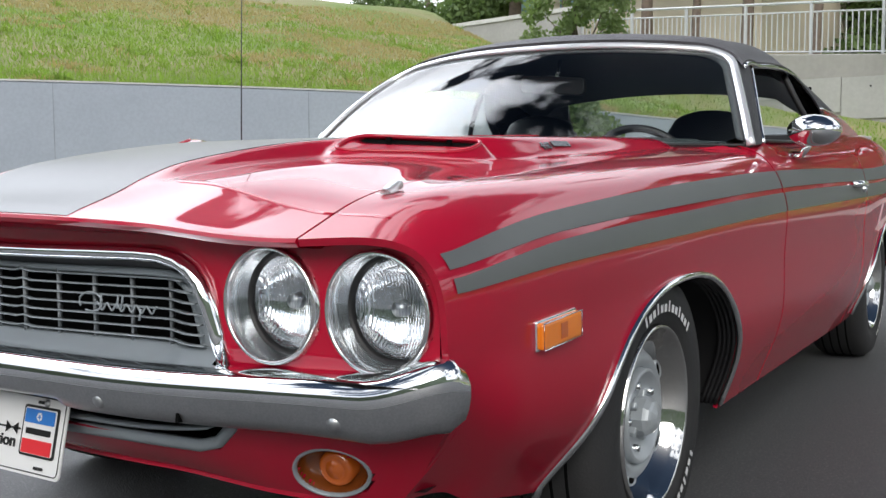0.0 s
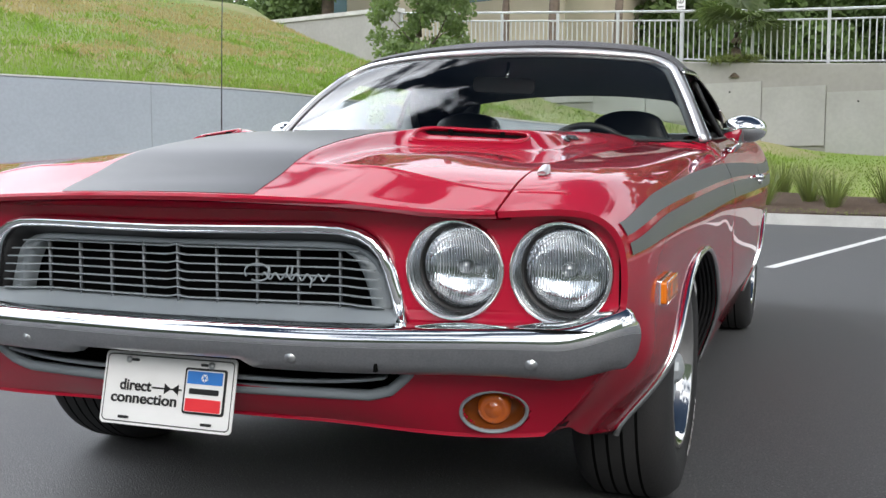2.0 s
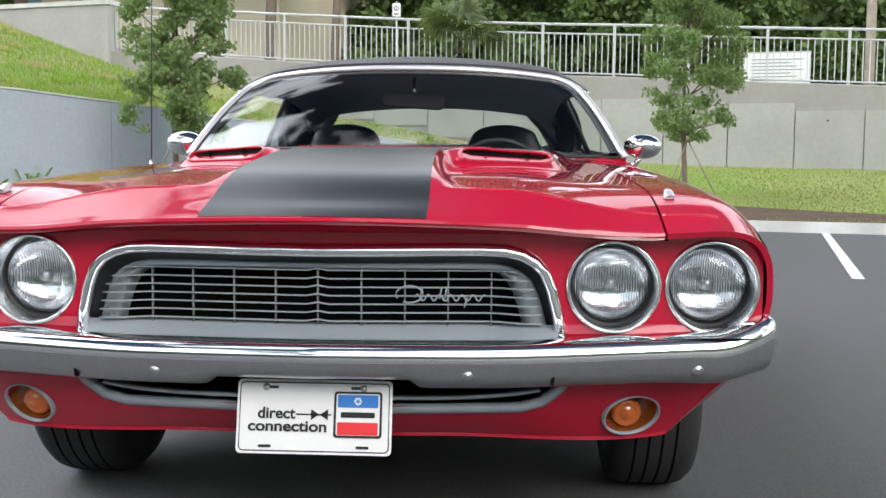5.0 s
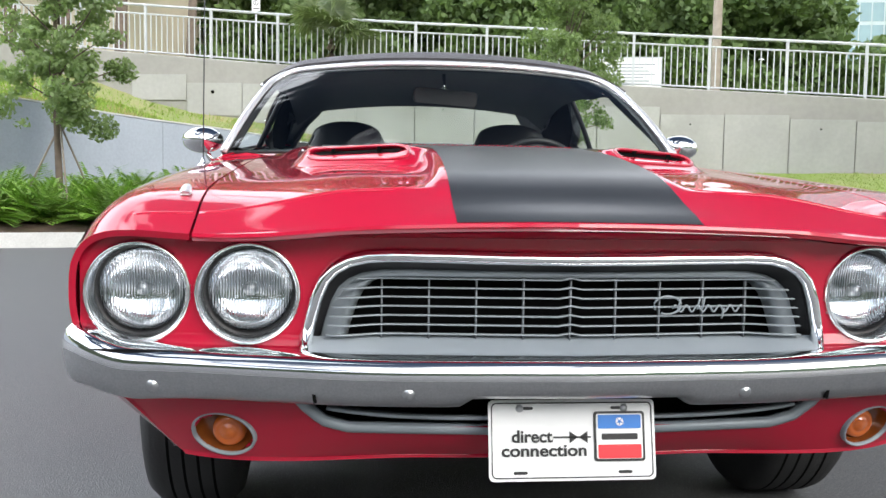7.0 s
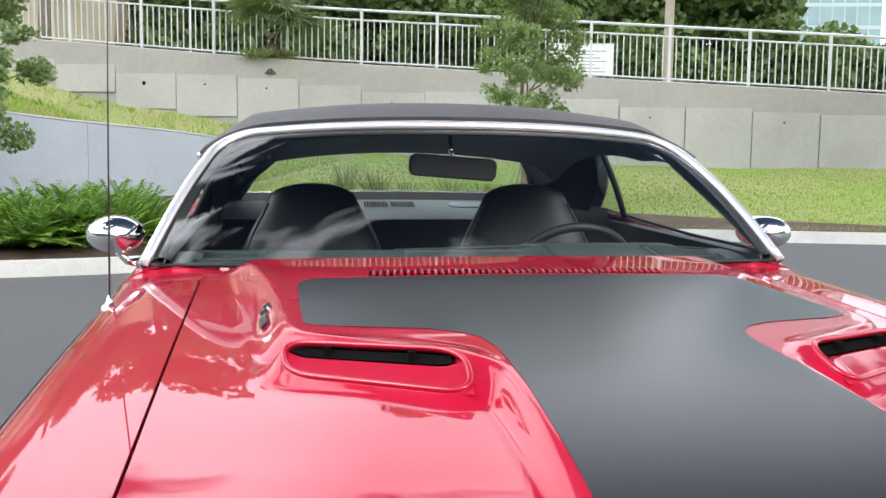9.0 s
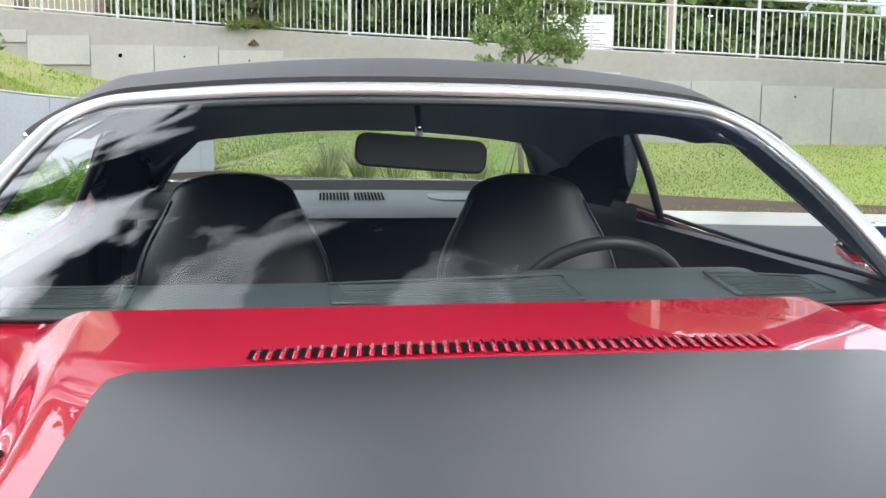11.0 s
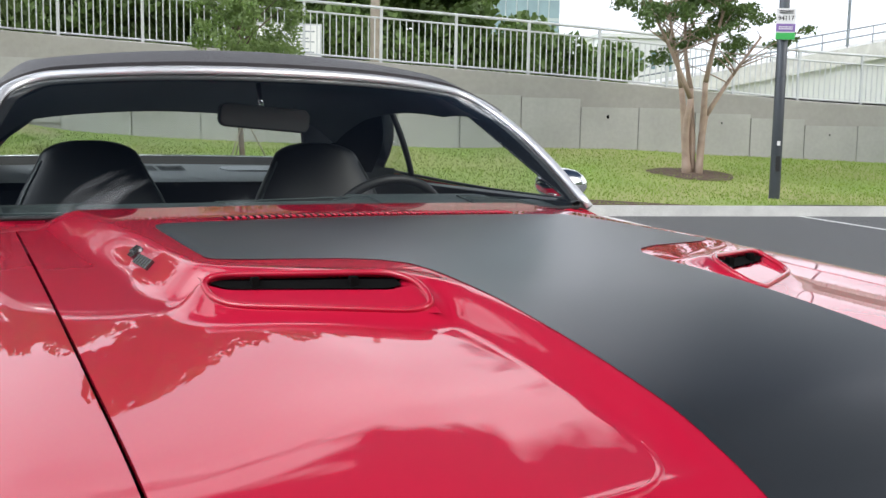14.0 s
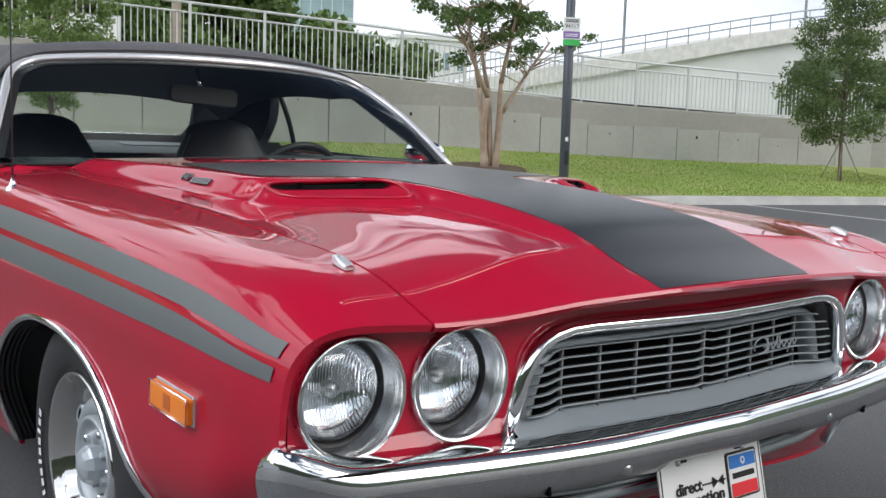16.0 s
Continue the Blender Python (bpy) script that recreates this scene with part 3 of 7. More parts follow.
# head of the ramp wall, where the bank meets it
ramp_end_wall = solo("ramp_end_wall", (lambda g: ([W(a, b, c) for a, b, c in g[0]], [tuple(reversed(f)) for f in g[1]]))(box(-21.5, -15.05, 19.9, 20.3, 0.0, 4.8)), PANEL_CONC, "pale concrete head wall of a ramp above the bank", "wall", kind="structure", smooth=False)
for w in ((-21.52, -15.01, 19.86, 20.34, 4.79, 4.9),):
    part("coping", (lambda g: ([W(a, b, c) for a, b, c in g[0]], [tuple(reversed(f)) for f in g[1]]))(box(*w)), KERB, ramp_end_wall, smooth=False)

# painted bay lines
for u0 in (-1.0, 1.52, 4.38, 7.44, 10.7, 13.9):
    g = grid(lambda a, b: W(a, b, 0.004), (u0 - 0.05, u0 + 0.05), np.linspace(7.0, 13.05, 8))
    solo("bay_line", g, PAINT_LINE, "white painted parking bay line on asphalt", "road marking", group="bay lines", smooth=False)


# ---- plants ----
def leaves(centres, n, size, seed, flat=0.5, long=1.6):
    """Small two-sided leaves strewn in clumps; centres are (x, y, z, rx, ry, rz)."""
    rng = np.random.default_rng(seed)
    C = np.array(centres)
    which = rng.choice(len(C), n, p=C[:, 3] * C[:, 4] * C[:, 5] / np.sum(C[:, 3] * C[:, 4] * C[:, 5]))
    d = rng.normal(size=(n, 3))
    d /= np.linalg.norm(d, axis=1)[:, None]
    r = rng.random(n) ** 0.45
    P = C[which, :3] + d * C[which, 3:6] * r[:, None]
    a = rng.normal(size=(n, 3))
    a /= np.linalg.norm(a, axis=1)[:, None]
    b = np.cross(a, rng.normal(size=(n, 3)))
    b /= np.linalg.norm(b, axis=1)[:, None]
    s = size * (0.6 + 0.8 * rng.random(n))[:, None]
    V = np.empty((n, 4, 3))
    V[:, 0] = P - a * s * long * 0.5
    V[:, 1] = P + b * s * flat
    V[:, 2] = P + a * s * long * 0.5
    V[:, 3] = P - b * s * flat
    Fs = np.arange(n * 4).reshape(n, 4)
    return V.reshape(-1, 3).tolist(), Fs.tolist()


def limb(a, b, r0, r1, n=6, seg=5, bend=0.1, seed=0):
    rng = random.Random(seed)
    A, B = Vector(a), Vector(b)
    off = Vector((rng.uniform(-1, 1), rng.uniform(-1, 1), 0)) * (B - A).length * bend
    pts, sc = [], []
    for i in range(seg + 1):
        t = i / seg
        pts.append(A.lerp(B, t) + off * math.sin(math.pi * t))
        sc.append((r0 * (1 - t) + r1 * t) / r0)
    return tube(pts, r0, n, scale=sc)


def oak(name, at, h, crown_lo, rad, label, seed, leaf=None, count=17000, lean=(0, 0)):
    rng = random.Random(seed)
    x, y, z = at
    t = thing(name, label, "tree", at)
    top = (x + lean[0], y + lean[1], z + h)
    geos = [limb((x, y, z - 0.1), top, 0.05, 0.012, 8, 8, 0.03, seed)]
    clumps = []
    H = h - crown_lo
    for i in range(120):
        f = rng.random()
        ang = rng.uniform(0, 2 * math.pi)
        w = rad * (0.30 + 0.72 * math.sin(math.pi * min(1, 0.20 + 0.80 * f)) ** 0.8) * math.sqrt(rng.uniform(0.03, 1.0))
        zc = z + crown_lo + H * f * 1.05
        c = (x + lean[0] * f + w * math.cos(ang), y + lean[1] * f + w * math.sin(ang), zc)
        q = rng.uniform(0.12, 0.27) * rad / 0.9
        clumps.append((*c, q, q, q * 0.75))
        if i % 6 == 0:
            geos.append(limb((x + lean[0] * f * 0.8, y + lean[1] * f * 0.8, z + crown_lo + H * f * 0.75 - 0.1), c, 0.016, 0.004, 5, 4, 0.12, seed + i))
    part("trunk", merge(*geos), BARK, t)
    part("crown", leaves(clumps, count, 0.038, seed), leaf or OAK_LEAF, t, smooth=False)
    for k in range(3):
        a = 2.1 * k + seed
        part("stake", tube([(x, y, z + 1.0), (x + 0.55 * math.cos(a), y + 0.55 * math.sin(a), z - 0.05)], 0.012, 6), TIMBER, t, "slanting timber stake")
    return t


oak("oak_tree", (-3.65, 10.6, 0.30), 3.3, 0.95, 0.74, "young staked oak with a loose green crown in a mulched bed", 3)
oak("oak_tree", (*W(-0.6, 16.0)[:2], lawn_z(-0.6, 16.0)), 3.7, 1.05, 0.84, "slender staked young oak standing on the lawn", 8)
oak("oak_tree", (*W(16.3, 16.5)[:2], lawn_z(16.3, 16.5)), 4.0, 1.0, 1.36, "dark green young oak with stakes on the lawn", 12, DARK_OAK, 26000)
myrtle_at = W(7.62, 17.0)


def myrtle():
    x, y, _ = myrtle_at
    z = lawn_z(7.62, 17.0)
    t = thing("crape_myrtle", "multi-stemmed crape myrtle with pale peeling bark and sparse leaves", "tree", (x, y, z))
    rng = random.Random(5)
    right = Vector(W(1, 0)) - Vector(W(0, 0))
    deep = Vector(W(0, 1)) - Vector(W(0, 0))
    cl, tw = [], []

    def at(a, b, c):
        return Vector((x, y, z)) + right * a + deep * b + Vector((0, 0, c))
    # foot, fork and end of each stem, along the wall, across and up
    stems = ((-0.14, 0.0, -0.26, 0.1, 1.6, -0.55, 0.3, 3.2), (-0.05, 0.08, -0.16, -0.1, 1.4, -1.05, -0.2, 3.0), (0.08, -0.05, 0.12, -0.1, 1.7, 0.42, -0.3, 3.4),
             (0.14, 0.06, 0.30, 0.2, 1.1, 1.35, 0.2, 2.6), (0.02, 0.1, 0.02, 0.3, 1.6, 0.05, 0.7, 3.2))
    for k, (a0, b0, a1, b1, c1, a2, b2, c2) in enumerate(stems):
        f, m, e = at(a0, b0, -0.05), at(a1, b1, c1), at(a2, b2, c2)
        part("stem", merge(limb(f, m, 0.078, 0.05, 9, 7, 0.05, k), limb(m, e, 0.05, 0.02, 8, 6, 0.07, k + 9)), MYRTLE, t)
        for j in range(12):
            q0 = m.lerp(e, rng.uniform(0.35, 1.0))
            q = q0 + right * rng.uniform(-1.15, 1.15) + deep * rng.uniform(-0.8, 0.8) + Vector((0, 0, rng.uniform(0.1, 0.95)))
            tw.append(limb(q0, q, 0.015, 0.004, 5, 4, 0.12, j + 31 * k))
            for _ in range(2):
                r = rng.uniform(0.10, 0.22)
                c = q + Vector((rng.uniform(-0.3, 0.3), rng.uniform(-0.3, 0.3), rng.uniform(-0.12, 0.3)))
                cl.append((*c, r * 1.3, r * 1.3, r * 0.6))
    for g in tw:
        part("branch", g, MYRTLE, t)
    part("crown", leaves(cl, 11000, 0.046, 77), MYRTLE_LEAF, t, smooth=False)
    def bed_pt(r, a):
        u, v = 7.62 + r * math.cos(a) * (1 + 0.12 * math.sin(3 * a)), 17.0 + r * math.sin(a)
        return W(u, v, lawn_z(u, v) + 0.012 + 0.03 * (1 - r / 0.8))
    solo("mulch_ring", grid(bed_pt, (0.02, 0.3, 0.6, 0.8), np.linspace(0, 2 * math.pi, 25)), MULCH, "round patch of brown mulch under a tree on the lawn", "mulch", kind="stuff")


myrtle()


def palm():
    u0 = -5.95
    x, y, _ = W(u0, 20.08)
    z = wall_top(u0) - 0.02
    t = thing("palm_tree", "small fan palm with drooping fronds on the wall beside the railing", "palm", (x, y, z))
    part("trunk", tube([(x, y, z - 0.3), (x + 0.02, y, z + 0.12), (x - 0.01, y, z + 0.30), (x + 0.01, y, z + 0.46), (x, y, z + 0.66)], 0.115, 10, scale=[1.3, 1.1, 0.85, 1.15, 0.6]), BARK, t)
    rng = random.Random(2)
    for k in range(26):
        a = k * 2.4
        el = 1.5 * ((k * 0.618) % 1.0)
        L = rng.uniform(0.50, 0.72)
        d = Vector((math.cos(a) * math.cos(el), math.sin(a) * math.cos(el), math.sin(el)))
        b = Vector((x, y, z + 0.70))
        hub = b + d * L + Vector((0, 0, -0.06 * math.cos(el)))
        g = [tube([b, b.lerp(hub, 0.5) + Vector((0, 0, 0.03)), hub], 0.010, 5)]
        side = d.cross(Vector((0, 0, 1))).normalized()
        upv = side.cross(d)
        # each fan stands turned a little about its own stalk
        tw = rng.uniform(-0.7, 0.7)
        side = side * math.cos(tw) + upv * math.sin(tw)
        fold = side.cross(d)
        V, Fs = [], []
        for j in range(27):
            ang = (j - 13) / 13 * 2.05
            r = rng.uniform(0.58, 0.72) * (1 - 0.12 * abs(ang) / 2.05)
            dr = d * math.cos(ang) + side * math.sin(ang)
            mid = hub + dr * r * 0.55 + fold * 0.05 * abs(math.sin(ang))
            tip = hub + dr * r + Vector((0, 0, -0.16 * rng.uniform(0.4, 1.5)))
            wd = (side * math.cos(ang) - d * math.sin(ang)) * 0.021
            o = len(V)
            V += [tuple(hub), tuple(mid + wd), tuple(tip), tuple(mid - wd)]
            Fs.append((o, o + 1, o + 2, o + 3))
        g.append((V, Fs))
        part("frond", merge(*g), PALM_LEAF, t, smooth=False)
    dry = leaves([(x, y - 0.05, z + 0.10, 0.7, 0.25, 0.09)], 420, 0.09, 9, 0.12, 2.4)
    part("dry_fronds", dry, STRAW, t, "straw-coloured dead fronds", smooth=False)


palm()


def cycad(at, seed, size):
    rng = random.Random(seed)
    x, y, z = at
    V, Fs = [], []
    for k in range(30):
        a = rng.uniform(0, 6.28)
        el = rng.uniform(0.25, 1.35)
        L = size * rng.uniform(0.7, 1.1)
        d = Vector((math.cos(a), math.sin(a), 0))
        side = Vector((-d.y, d.x, 0))
        for j in range(15):
            t0 = (j + 1) / 15.5
            c = Vector((x, y, z)) + d * L * t0 * math.cos(el) + Vector((0, 0, L * (t0 * math.sin(el) * 1.1 - 0.3 * t0 * t0)))
            for sg in (-1, 1):
                ln = 0.17 * size * (1.25 - 0.8 * t0)
                tip = c + side * sg * ln + d * 0.05 + Vector((0, 0, 0.03))
                w = d * 0.021
                o = len(V)
                V += [tuple(c - w), tuple(c + w), tuple(tip)]
                Fs.append((o, o + 1, o + 2))
    return V, Fs


rng = random.Random(21)
for k in range(84):
    x = rng.uniform(-6.4, -1.9)
    edge = 9.0 + 0.22 * (x + 3.3)
    y = edge + 0.55 + rng.random() ** 1.2 * 2.3
    s = (Vector((x, y)) - GA).dot(N2)
    if s < 0.5:
        continue
    b = thing("cycad_bush", "low green feathery cycad bush in a mulched bed", "bush", (x, y, 0.2), group="bed bushes")
    part("fronds", cycad((x, y, 0.2), k, rng.uniform(0.58, 0.8)), BUSH_LEAF, b, smooth=False)


def tuft(at, n, h, seed, spread=0.25):
    r = np.random.default_rng(seed)
    V, Fs = [], []
    for k in range(n):
        a = r.uniform(0, 6.28)
        b = np.array(at) + np.array([math.cos(a), math.sin(a), 0]) * spread * 0.3 * r.random()
        tip = b + np.array([math.cos(a) * spread * r.uniform(0.3, 1.6), math.sin(a) * spread * r.uniform(0.3, 1.6), h * r.uniform(0.6, 1.1)])
        wv = np.array([-math.sin(a), math.cos(a), 0]) * 0.008
        o = len(V)
        mid = (b + tip) / 2 + np.array([0, 0, h * 0.12])
        V += [tuple(b - wv), tuple(b + wv), tuple(mid + wv * 0.7), tuple(tip), tuple(mid - wv * 0.7)]
        Fs += [(o, o + 1, o + 2, o + 4), (o + 4, o + 2, o + 3)]
    return V, Fs


# mulched patch with clumps of ornamental grass, near the end of the bay behind the car
mp_v, mp_f = grid(lambda a, t: (lambda v: W(a, v, lawn_z(a, v) + 0.02))(13.25 + t * (2.5 - 0.42 * (a + 3.7) + 0.15 * math.sin(a * 5))), np.linspace(-3.7, -0.2, 8), np.linspace(0, 1, 8))
solo("mulch_patch", (mp_v, mp_f), MULCH, "brown mulch bed at the edge of the lawn", "mulch", kind="stuff")
for k, (u0, v0) in enumerate(((-3.3, 14.0), (-2.8, 14.6), (-2.3, 14.0), (-1.7, 14.6), (-1.2, 14.0), (-3.0, 15.2), (-3.5, 15.5))):
    p = W(u0, v0, lawn_z(u0, v0))
    b = thing("grass_clump", "tall clump of pale green ornamental grass in mulch", "ornamental grass", p, group="ornamental grasses")
    part("tuft", tuft(p, 120, 0.62, k, 0.3), STRAW, b, smooth=False)


def blades(zfun, n, seed, h=0.06):
    r = np.random.default_rng(seed)
    V, Fs = [], []
    for _ in range(n):
        x, y, z = zfun(r)
        a = r.uniform(0, 6.28)
        hh = h * r.uniform(0.5, 1.5)
        dx, dy = 0.012 * math.cos(a), 0.012 * math.sin(a)
        o = len(V)
        V += [(x - dx, y - dy, z - 0.01), (x + dx, y + dy, z - 0.01), (x + r.uniform(-0.04, 0.04), y + r.uniform(-0.04, 0.04), z + hh)]
        Fs.append((o, o + 1, o + 2))
    return V, Fs


def lawn_pick(r):
    u, v = r.uniform(-5.3, 19), KERB_V + 0.15 + r.random() * 6.8
    if u < -3.7:
        v = 15.5 + r.random() * 4.4
    return W(u, v, lawn_z(u, v))


def dry(x, y):
    """How parched the bank is: in patches, and more towards its crest."""
    return 0.55 * noise.noise((x * 0.40, y * 0.40, 7)) + 0.45 * noise.noise((x * 1.5, y * 1.5, 2)) + 0.50 * smooth01((bank_z(x, y) - 2.5) / 2.2) - 0.10


def bank_pick(r, want=False):
    for _ in range(60):
        s, d = r.uniform(-4, GREY_END + 3.5), 0.25 + r.random() ** 1.4 * 11
        p = GA + GD * s - N2 * d
        if BX * p.x + AX * p.y > 19.9:
            continue
        if (dry(p.x, p.y) + r.uniform(-0.12, 0.12) > 0.10) == want:
            break
    return (p.x, p.y, bank_z(p.x, p.y))


solo("lawn_blades", blades(lawn_pick, 60000, 1, 0.032), BLADE, "short green grass blades on the lawn", "grass", kind="stuff", smooth=False)
solo("bank_blades", blades(bank_pick, 48000, 2, 0.06), BANK_BLADE, "rough green grass blades on the bank", "grass", kind="stuff", smooth=False)
solo("dry_bank_blades", blades(lambda r: bank_pick(r, True), 40000, 3, 0.05), DRY_BLADE, "parched straw-brown grass blades on the bank", "grass", kind="stuff", smooth=False)


def bank_tufts():
    r = np.random.default_rng(17)
    geos = []
    for k in range(620):
        x, y, z = bank_pick(r, bool(k % 4 == 0))
        if noise.noise((x * 0.8, y * 0.8, 11)) < -0.05:
            continue
        geos.append(tuft((x, y, z - 0.01), 16, r.uniform(0.07, 0.17), k, r.uniform(0.10, 0.24)))
    return merge(*geos)


solo("bank_tufts", bank_tufts(), BANK_BLADE, "coarse tufts of grass on the bank", "grass", kind="stuff", smooth=False)


# woods behind the walkway
def woods():
    r = random.Random(40)
    cl = []
    for k in range(490):
        u = r.uniform(-16.5, 8.0) if k < 330 else r.uniform(-24, 13)
        v = r.uniform(33.5, 43)
        # tops left of 3.5 reach out of view, added to darken the bonnet's reflection
        top = (13.5 if u < 3.5 else 9.0 - 0.26 * u) if k < 330 else 4.2 - 0.05 * u
        z = r.uniform(0.8, max(2.0, top))
        q = r.uniform(0.5, 1.2)
        cl.append((*W(u, v, z), q * 1.2, q, q))
    for k in range(150):
        u = r.uniform(-15, 13)
        cl.append((*W(u, r.uniform(33, 40), r.uniform(1.2, 5.4 - 0.08 * u)), 1.1, 0.9, 0.8))
    back = [(*W(u, 43.5, z), 1.6, 0.8, 1.2) for u in np.arange(-17, 9, 1.4) for z in (2.5, 4.5, 6.5, 8.5)]
    back += [(*W(u, 42, 2.6), 1.6, 0.8, 1.0) for u in np.arange(9, 13, 1.3)]
    return merge(leaves(cl, 270000, 0.20, 6, 0.5, 1.5), leaves(back, 16000, 0.42, 7, 0.6, 1.4))


solo("far_woods", woods(), WOOD_LEAF, "dense dark green woodland behind the walkway", "woods", kind="stuff", smooth=False)
for k, (u0, h0, r0) in enumerate(((-33.5, 4.0, 0.16), (-31, 4.4, 0.2), (-29.3, 3.8, 0.18), (-27.5, 4.4, 0.2), (-25.8, 4.2, 0.2), (-24.4, 5.6, 0.3), (-22, 7, 0.2), (-18.2, 7.5, 0.22), (-16.4, 7, 0.16), (-14.6, 7.4, 0.2), (-12.4, 7, 0.15))):
    p = W(u0, 27.5, wall_top(max(u0, -22)) - 0.4)
    t = thing("roadside_tree", "tall dark-trunked tree with a leafy crown behind the walkway", "tree", p, group="trees behind the walkway")
    part("trunk", limb(p, (p[0] + 0.3, p[1], p[2] + h0), r0, r0 * 0.6, 8, 6, 0.03, k), BARK, t)
    part("crown", leaves([(p[0] + random.Random(k * 7 + j).uniform(-2.0, 2.0), p[1] + random.Random(k + j * 3).uniform(-1, 1), p[2] + h0 - 1.5 + random.Random(k + j).uniform(-1.2, 1.5), 0.9, 0.8, 0.6) for j in range(9)], 3400, 0.14, k + 60), WOOD_LEAF, t, smooth=False)

# ---- lamp post, board, utility pole ----
pu, pvv = 7.72, 14.2
px0, py0, _ = W(pu, pvv)
lamp = thing("lamp_post", "dark grey steel lamp post standing behind the kerb", "lamp post", (px0, py0, 0.12))
part("shaft", lathe([(0.088, 0.1), (0.085, 1.2), (0.078, 5.2), (0.0, 5.2)], 20, "z", (px0, py0, 0.0)), POLE, lamp)
part("base_plate", lathe([(0, 0.125), (0.15, 0.125), (0.15, 0.15), (0.09, 0.165)], 16, "z", (px0, py0, 0.0)), POLE, lamp)
fm = Matrix.Translation((px0, py0, 0)) @ Matrix.Rotation(radians(-27), 4, "Z")
part("hatch", moved(box(-0.035, 0.035, -0.094, -0.08, 0.62, 0.86), fm), BLACK, lamp, smooth=False)
part("sticker", moved(box(-0.025, 0.025, -0.092, -0.08, 1.03, 1.10), fm), WHITE, lamp, smooth=False)
zm = fm @ Matrix.Translation((0, 0, 0.12))
zs = thing("zone_sign", "white parking zone sign with purple and green bands on lamp post", "sign", (px0, py0, 2.68))
part("board", moved(box(-0.15, 0.15, -0.115, -0.10, 2.56, 3.04), zm), WHITE, zs, smooth=False)
part("purple_band", moved(box(-0.15, 0.15, -0.119, -0.113, 2.68, 2.80), zm), PURPLE, zs, smooth=False)
part("green_band", moved(box(-0.15, 0.15, -0.119, -0.113, 2.56, 2.665), zm), GREEN, zs, smooth=False)
for k, ch in enumerate("94117"):
    part("digit", lettering(ch, 0.1, 0.001, zm @ pose(-0.1 + 0.05 * k, -0.118, 2.885, 90, 0, 0)), BLACKINK, zs, smooth=False)
for zz in (2.745, 2.715, 2.96, 2.99):
    part("text_bar", moved(box(-0.11, 0.11, -0.122, -0.117, zz, zz + 0.014), zm), BLACKINK if zz > 2.9 else WHITE, zs, smooth=False)


def notice_board():
    t = thing("notice_board", "white notice board with rows of small print behind the railing", "sign", W(0.8, 30.0, 2.4))
    flip = [tuple(reversed(f)) for f in box(0, 1, 0, 1, 0, 1)[1]]

    def bx(*w):
        return [W(a, b, c) for a, b, c in box(*w)[0]], flip
    part("board", bx(-0.15, 1.67, 29.95, 30.0, 3.30, 4.22), WHITE, t, smooth=False)
    part("board_frame", merge(bx(-0.19, -0.15, 29.93, 30.01, 3.26, 4.26), bx(1.67, 1.71, 29.93, 30.01, 3.26, 4.26), bx(-0.15, 1.67, 29.93, 30.01, 4.22, 4.26)), RAILING, t, smooth=False)
    for k in range(7):
        zz = 3.42 + 0.1 * k
        part("text_bar", bx(0.05, 1.5 - 0.17 * (k % 3), 29.938, 29.952, zz, zz + 0.032), SILVER, t, smooth=False)
    for a in (0.05, 1.45):
        part("leg", tube([W(a, 30.03, 1.9), W(a, 30.03, 4.1)], 0.035, 8), RAILING, t)


notice_board()
up = W(3.3, 30.0)
solo("utility_pole", lathe([(0.15, 1.2), (0.12, 11.0), (0, 11.0)], 12, "z", (up[0], up[1], 0)), TIMBER, "tall weathered grey utility pole", "utility pole")
sp = W(-10.4, 27.84)
ps = thing("parking_sign", "small white sign on a thin post at the walkway", "sign", (sp[0], sp[1], 2.9))
part("post", tube([(sp[0], sp[1], 2.8), (sp[0], sp[1], 5.86)], 0.028, 8), RAILING, ps)
part("plate", moved(slab(0.125, 0.2, 0.02, -0.003, 0.003), Matrix.Translation((sp[0], sp[1] - 0.04, 5.6))), WHITE, ps, smooth=False)
part("symbol", moved(tube([(0.07 * math.cos(a), -0.006, 0.05 + 0.07 * math.sin(a)) for a in np.linspace(0, 2 * math.pi, 17)[:-1]], 0.011, 5, closed=True), Matrix.Translation((sp[0], sp[1] - 0.04, 5.6))), BLACKINK, ps)
part("symbol_bar", moved(merge(box(-0.02, 0.0, -0.008, -0.004, 0.0, 0.1), box(-0.08, 0.08, -0.008, -0.004, -0.14, -0.11)), Matrix.Translation((sp[0], sp[1] - 0.04, 5.6))), BLACKINK, ps, smooth=False)


# ---- far buildings ----
def block(name, label, u0, u1, v0, v1, z0, z1, mat, rows, cols, win, category="building"):
    t = thing(name, label, category, W((u0 + u1) / 2, v0, z0))
    flip = [tuple(reversed(f)) for f in box(0, 1, 0, 1, 0, 1)[1]]
    part("wall", ([W(a, b, c) for a, b, c in box(u0, u1, v0, v1, z0, z1)[0]], flip), mat, t, smooth=False)
    part("roof", ([W(a, b, c) for a, b, c in box(u0 - 0.15, u1 + 0.15, v0 - 0.15, v1, z1, z1 + 0.25)[0]], flip), mat, t, smooth=False)
    du, dz = (u1 - u0) / cols, (z1 - z0) / rows
    for i in range(cols):
        for j in range(rows):
            a, c = u0 + du * (i + 0.5), z0 + dz * (j + 0.5)
            part("window", ([W(p, q, r) for p, q, r in box(a - du * win, a + du * win, v0 - 0.03, v0 + 0.1, c - dz * win * 0.95, c + dz * win * 0.95)[0]], flip), DARKGLASS, t, smooth=False)
    return t


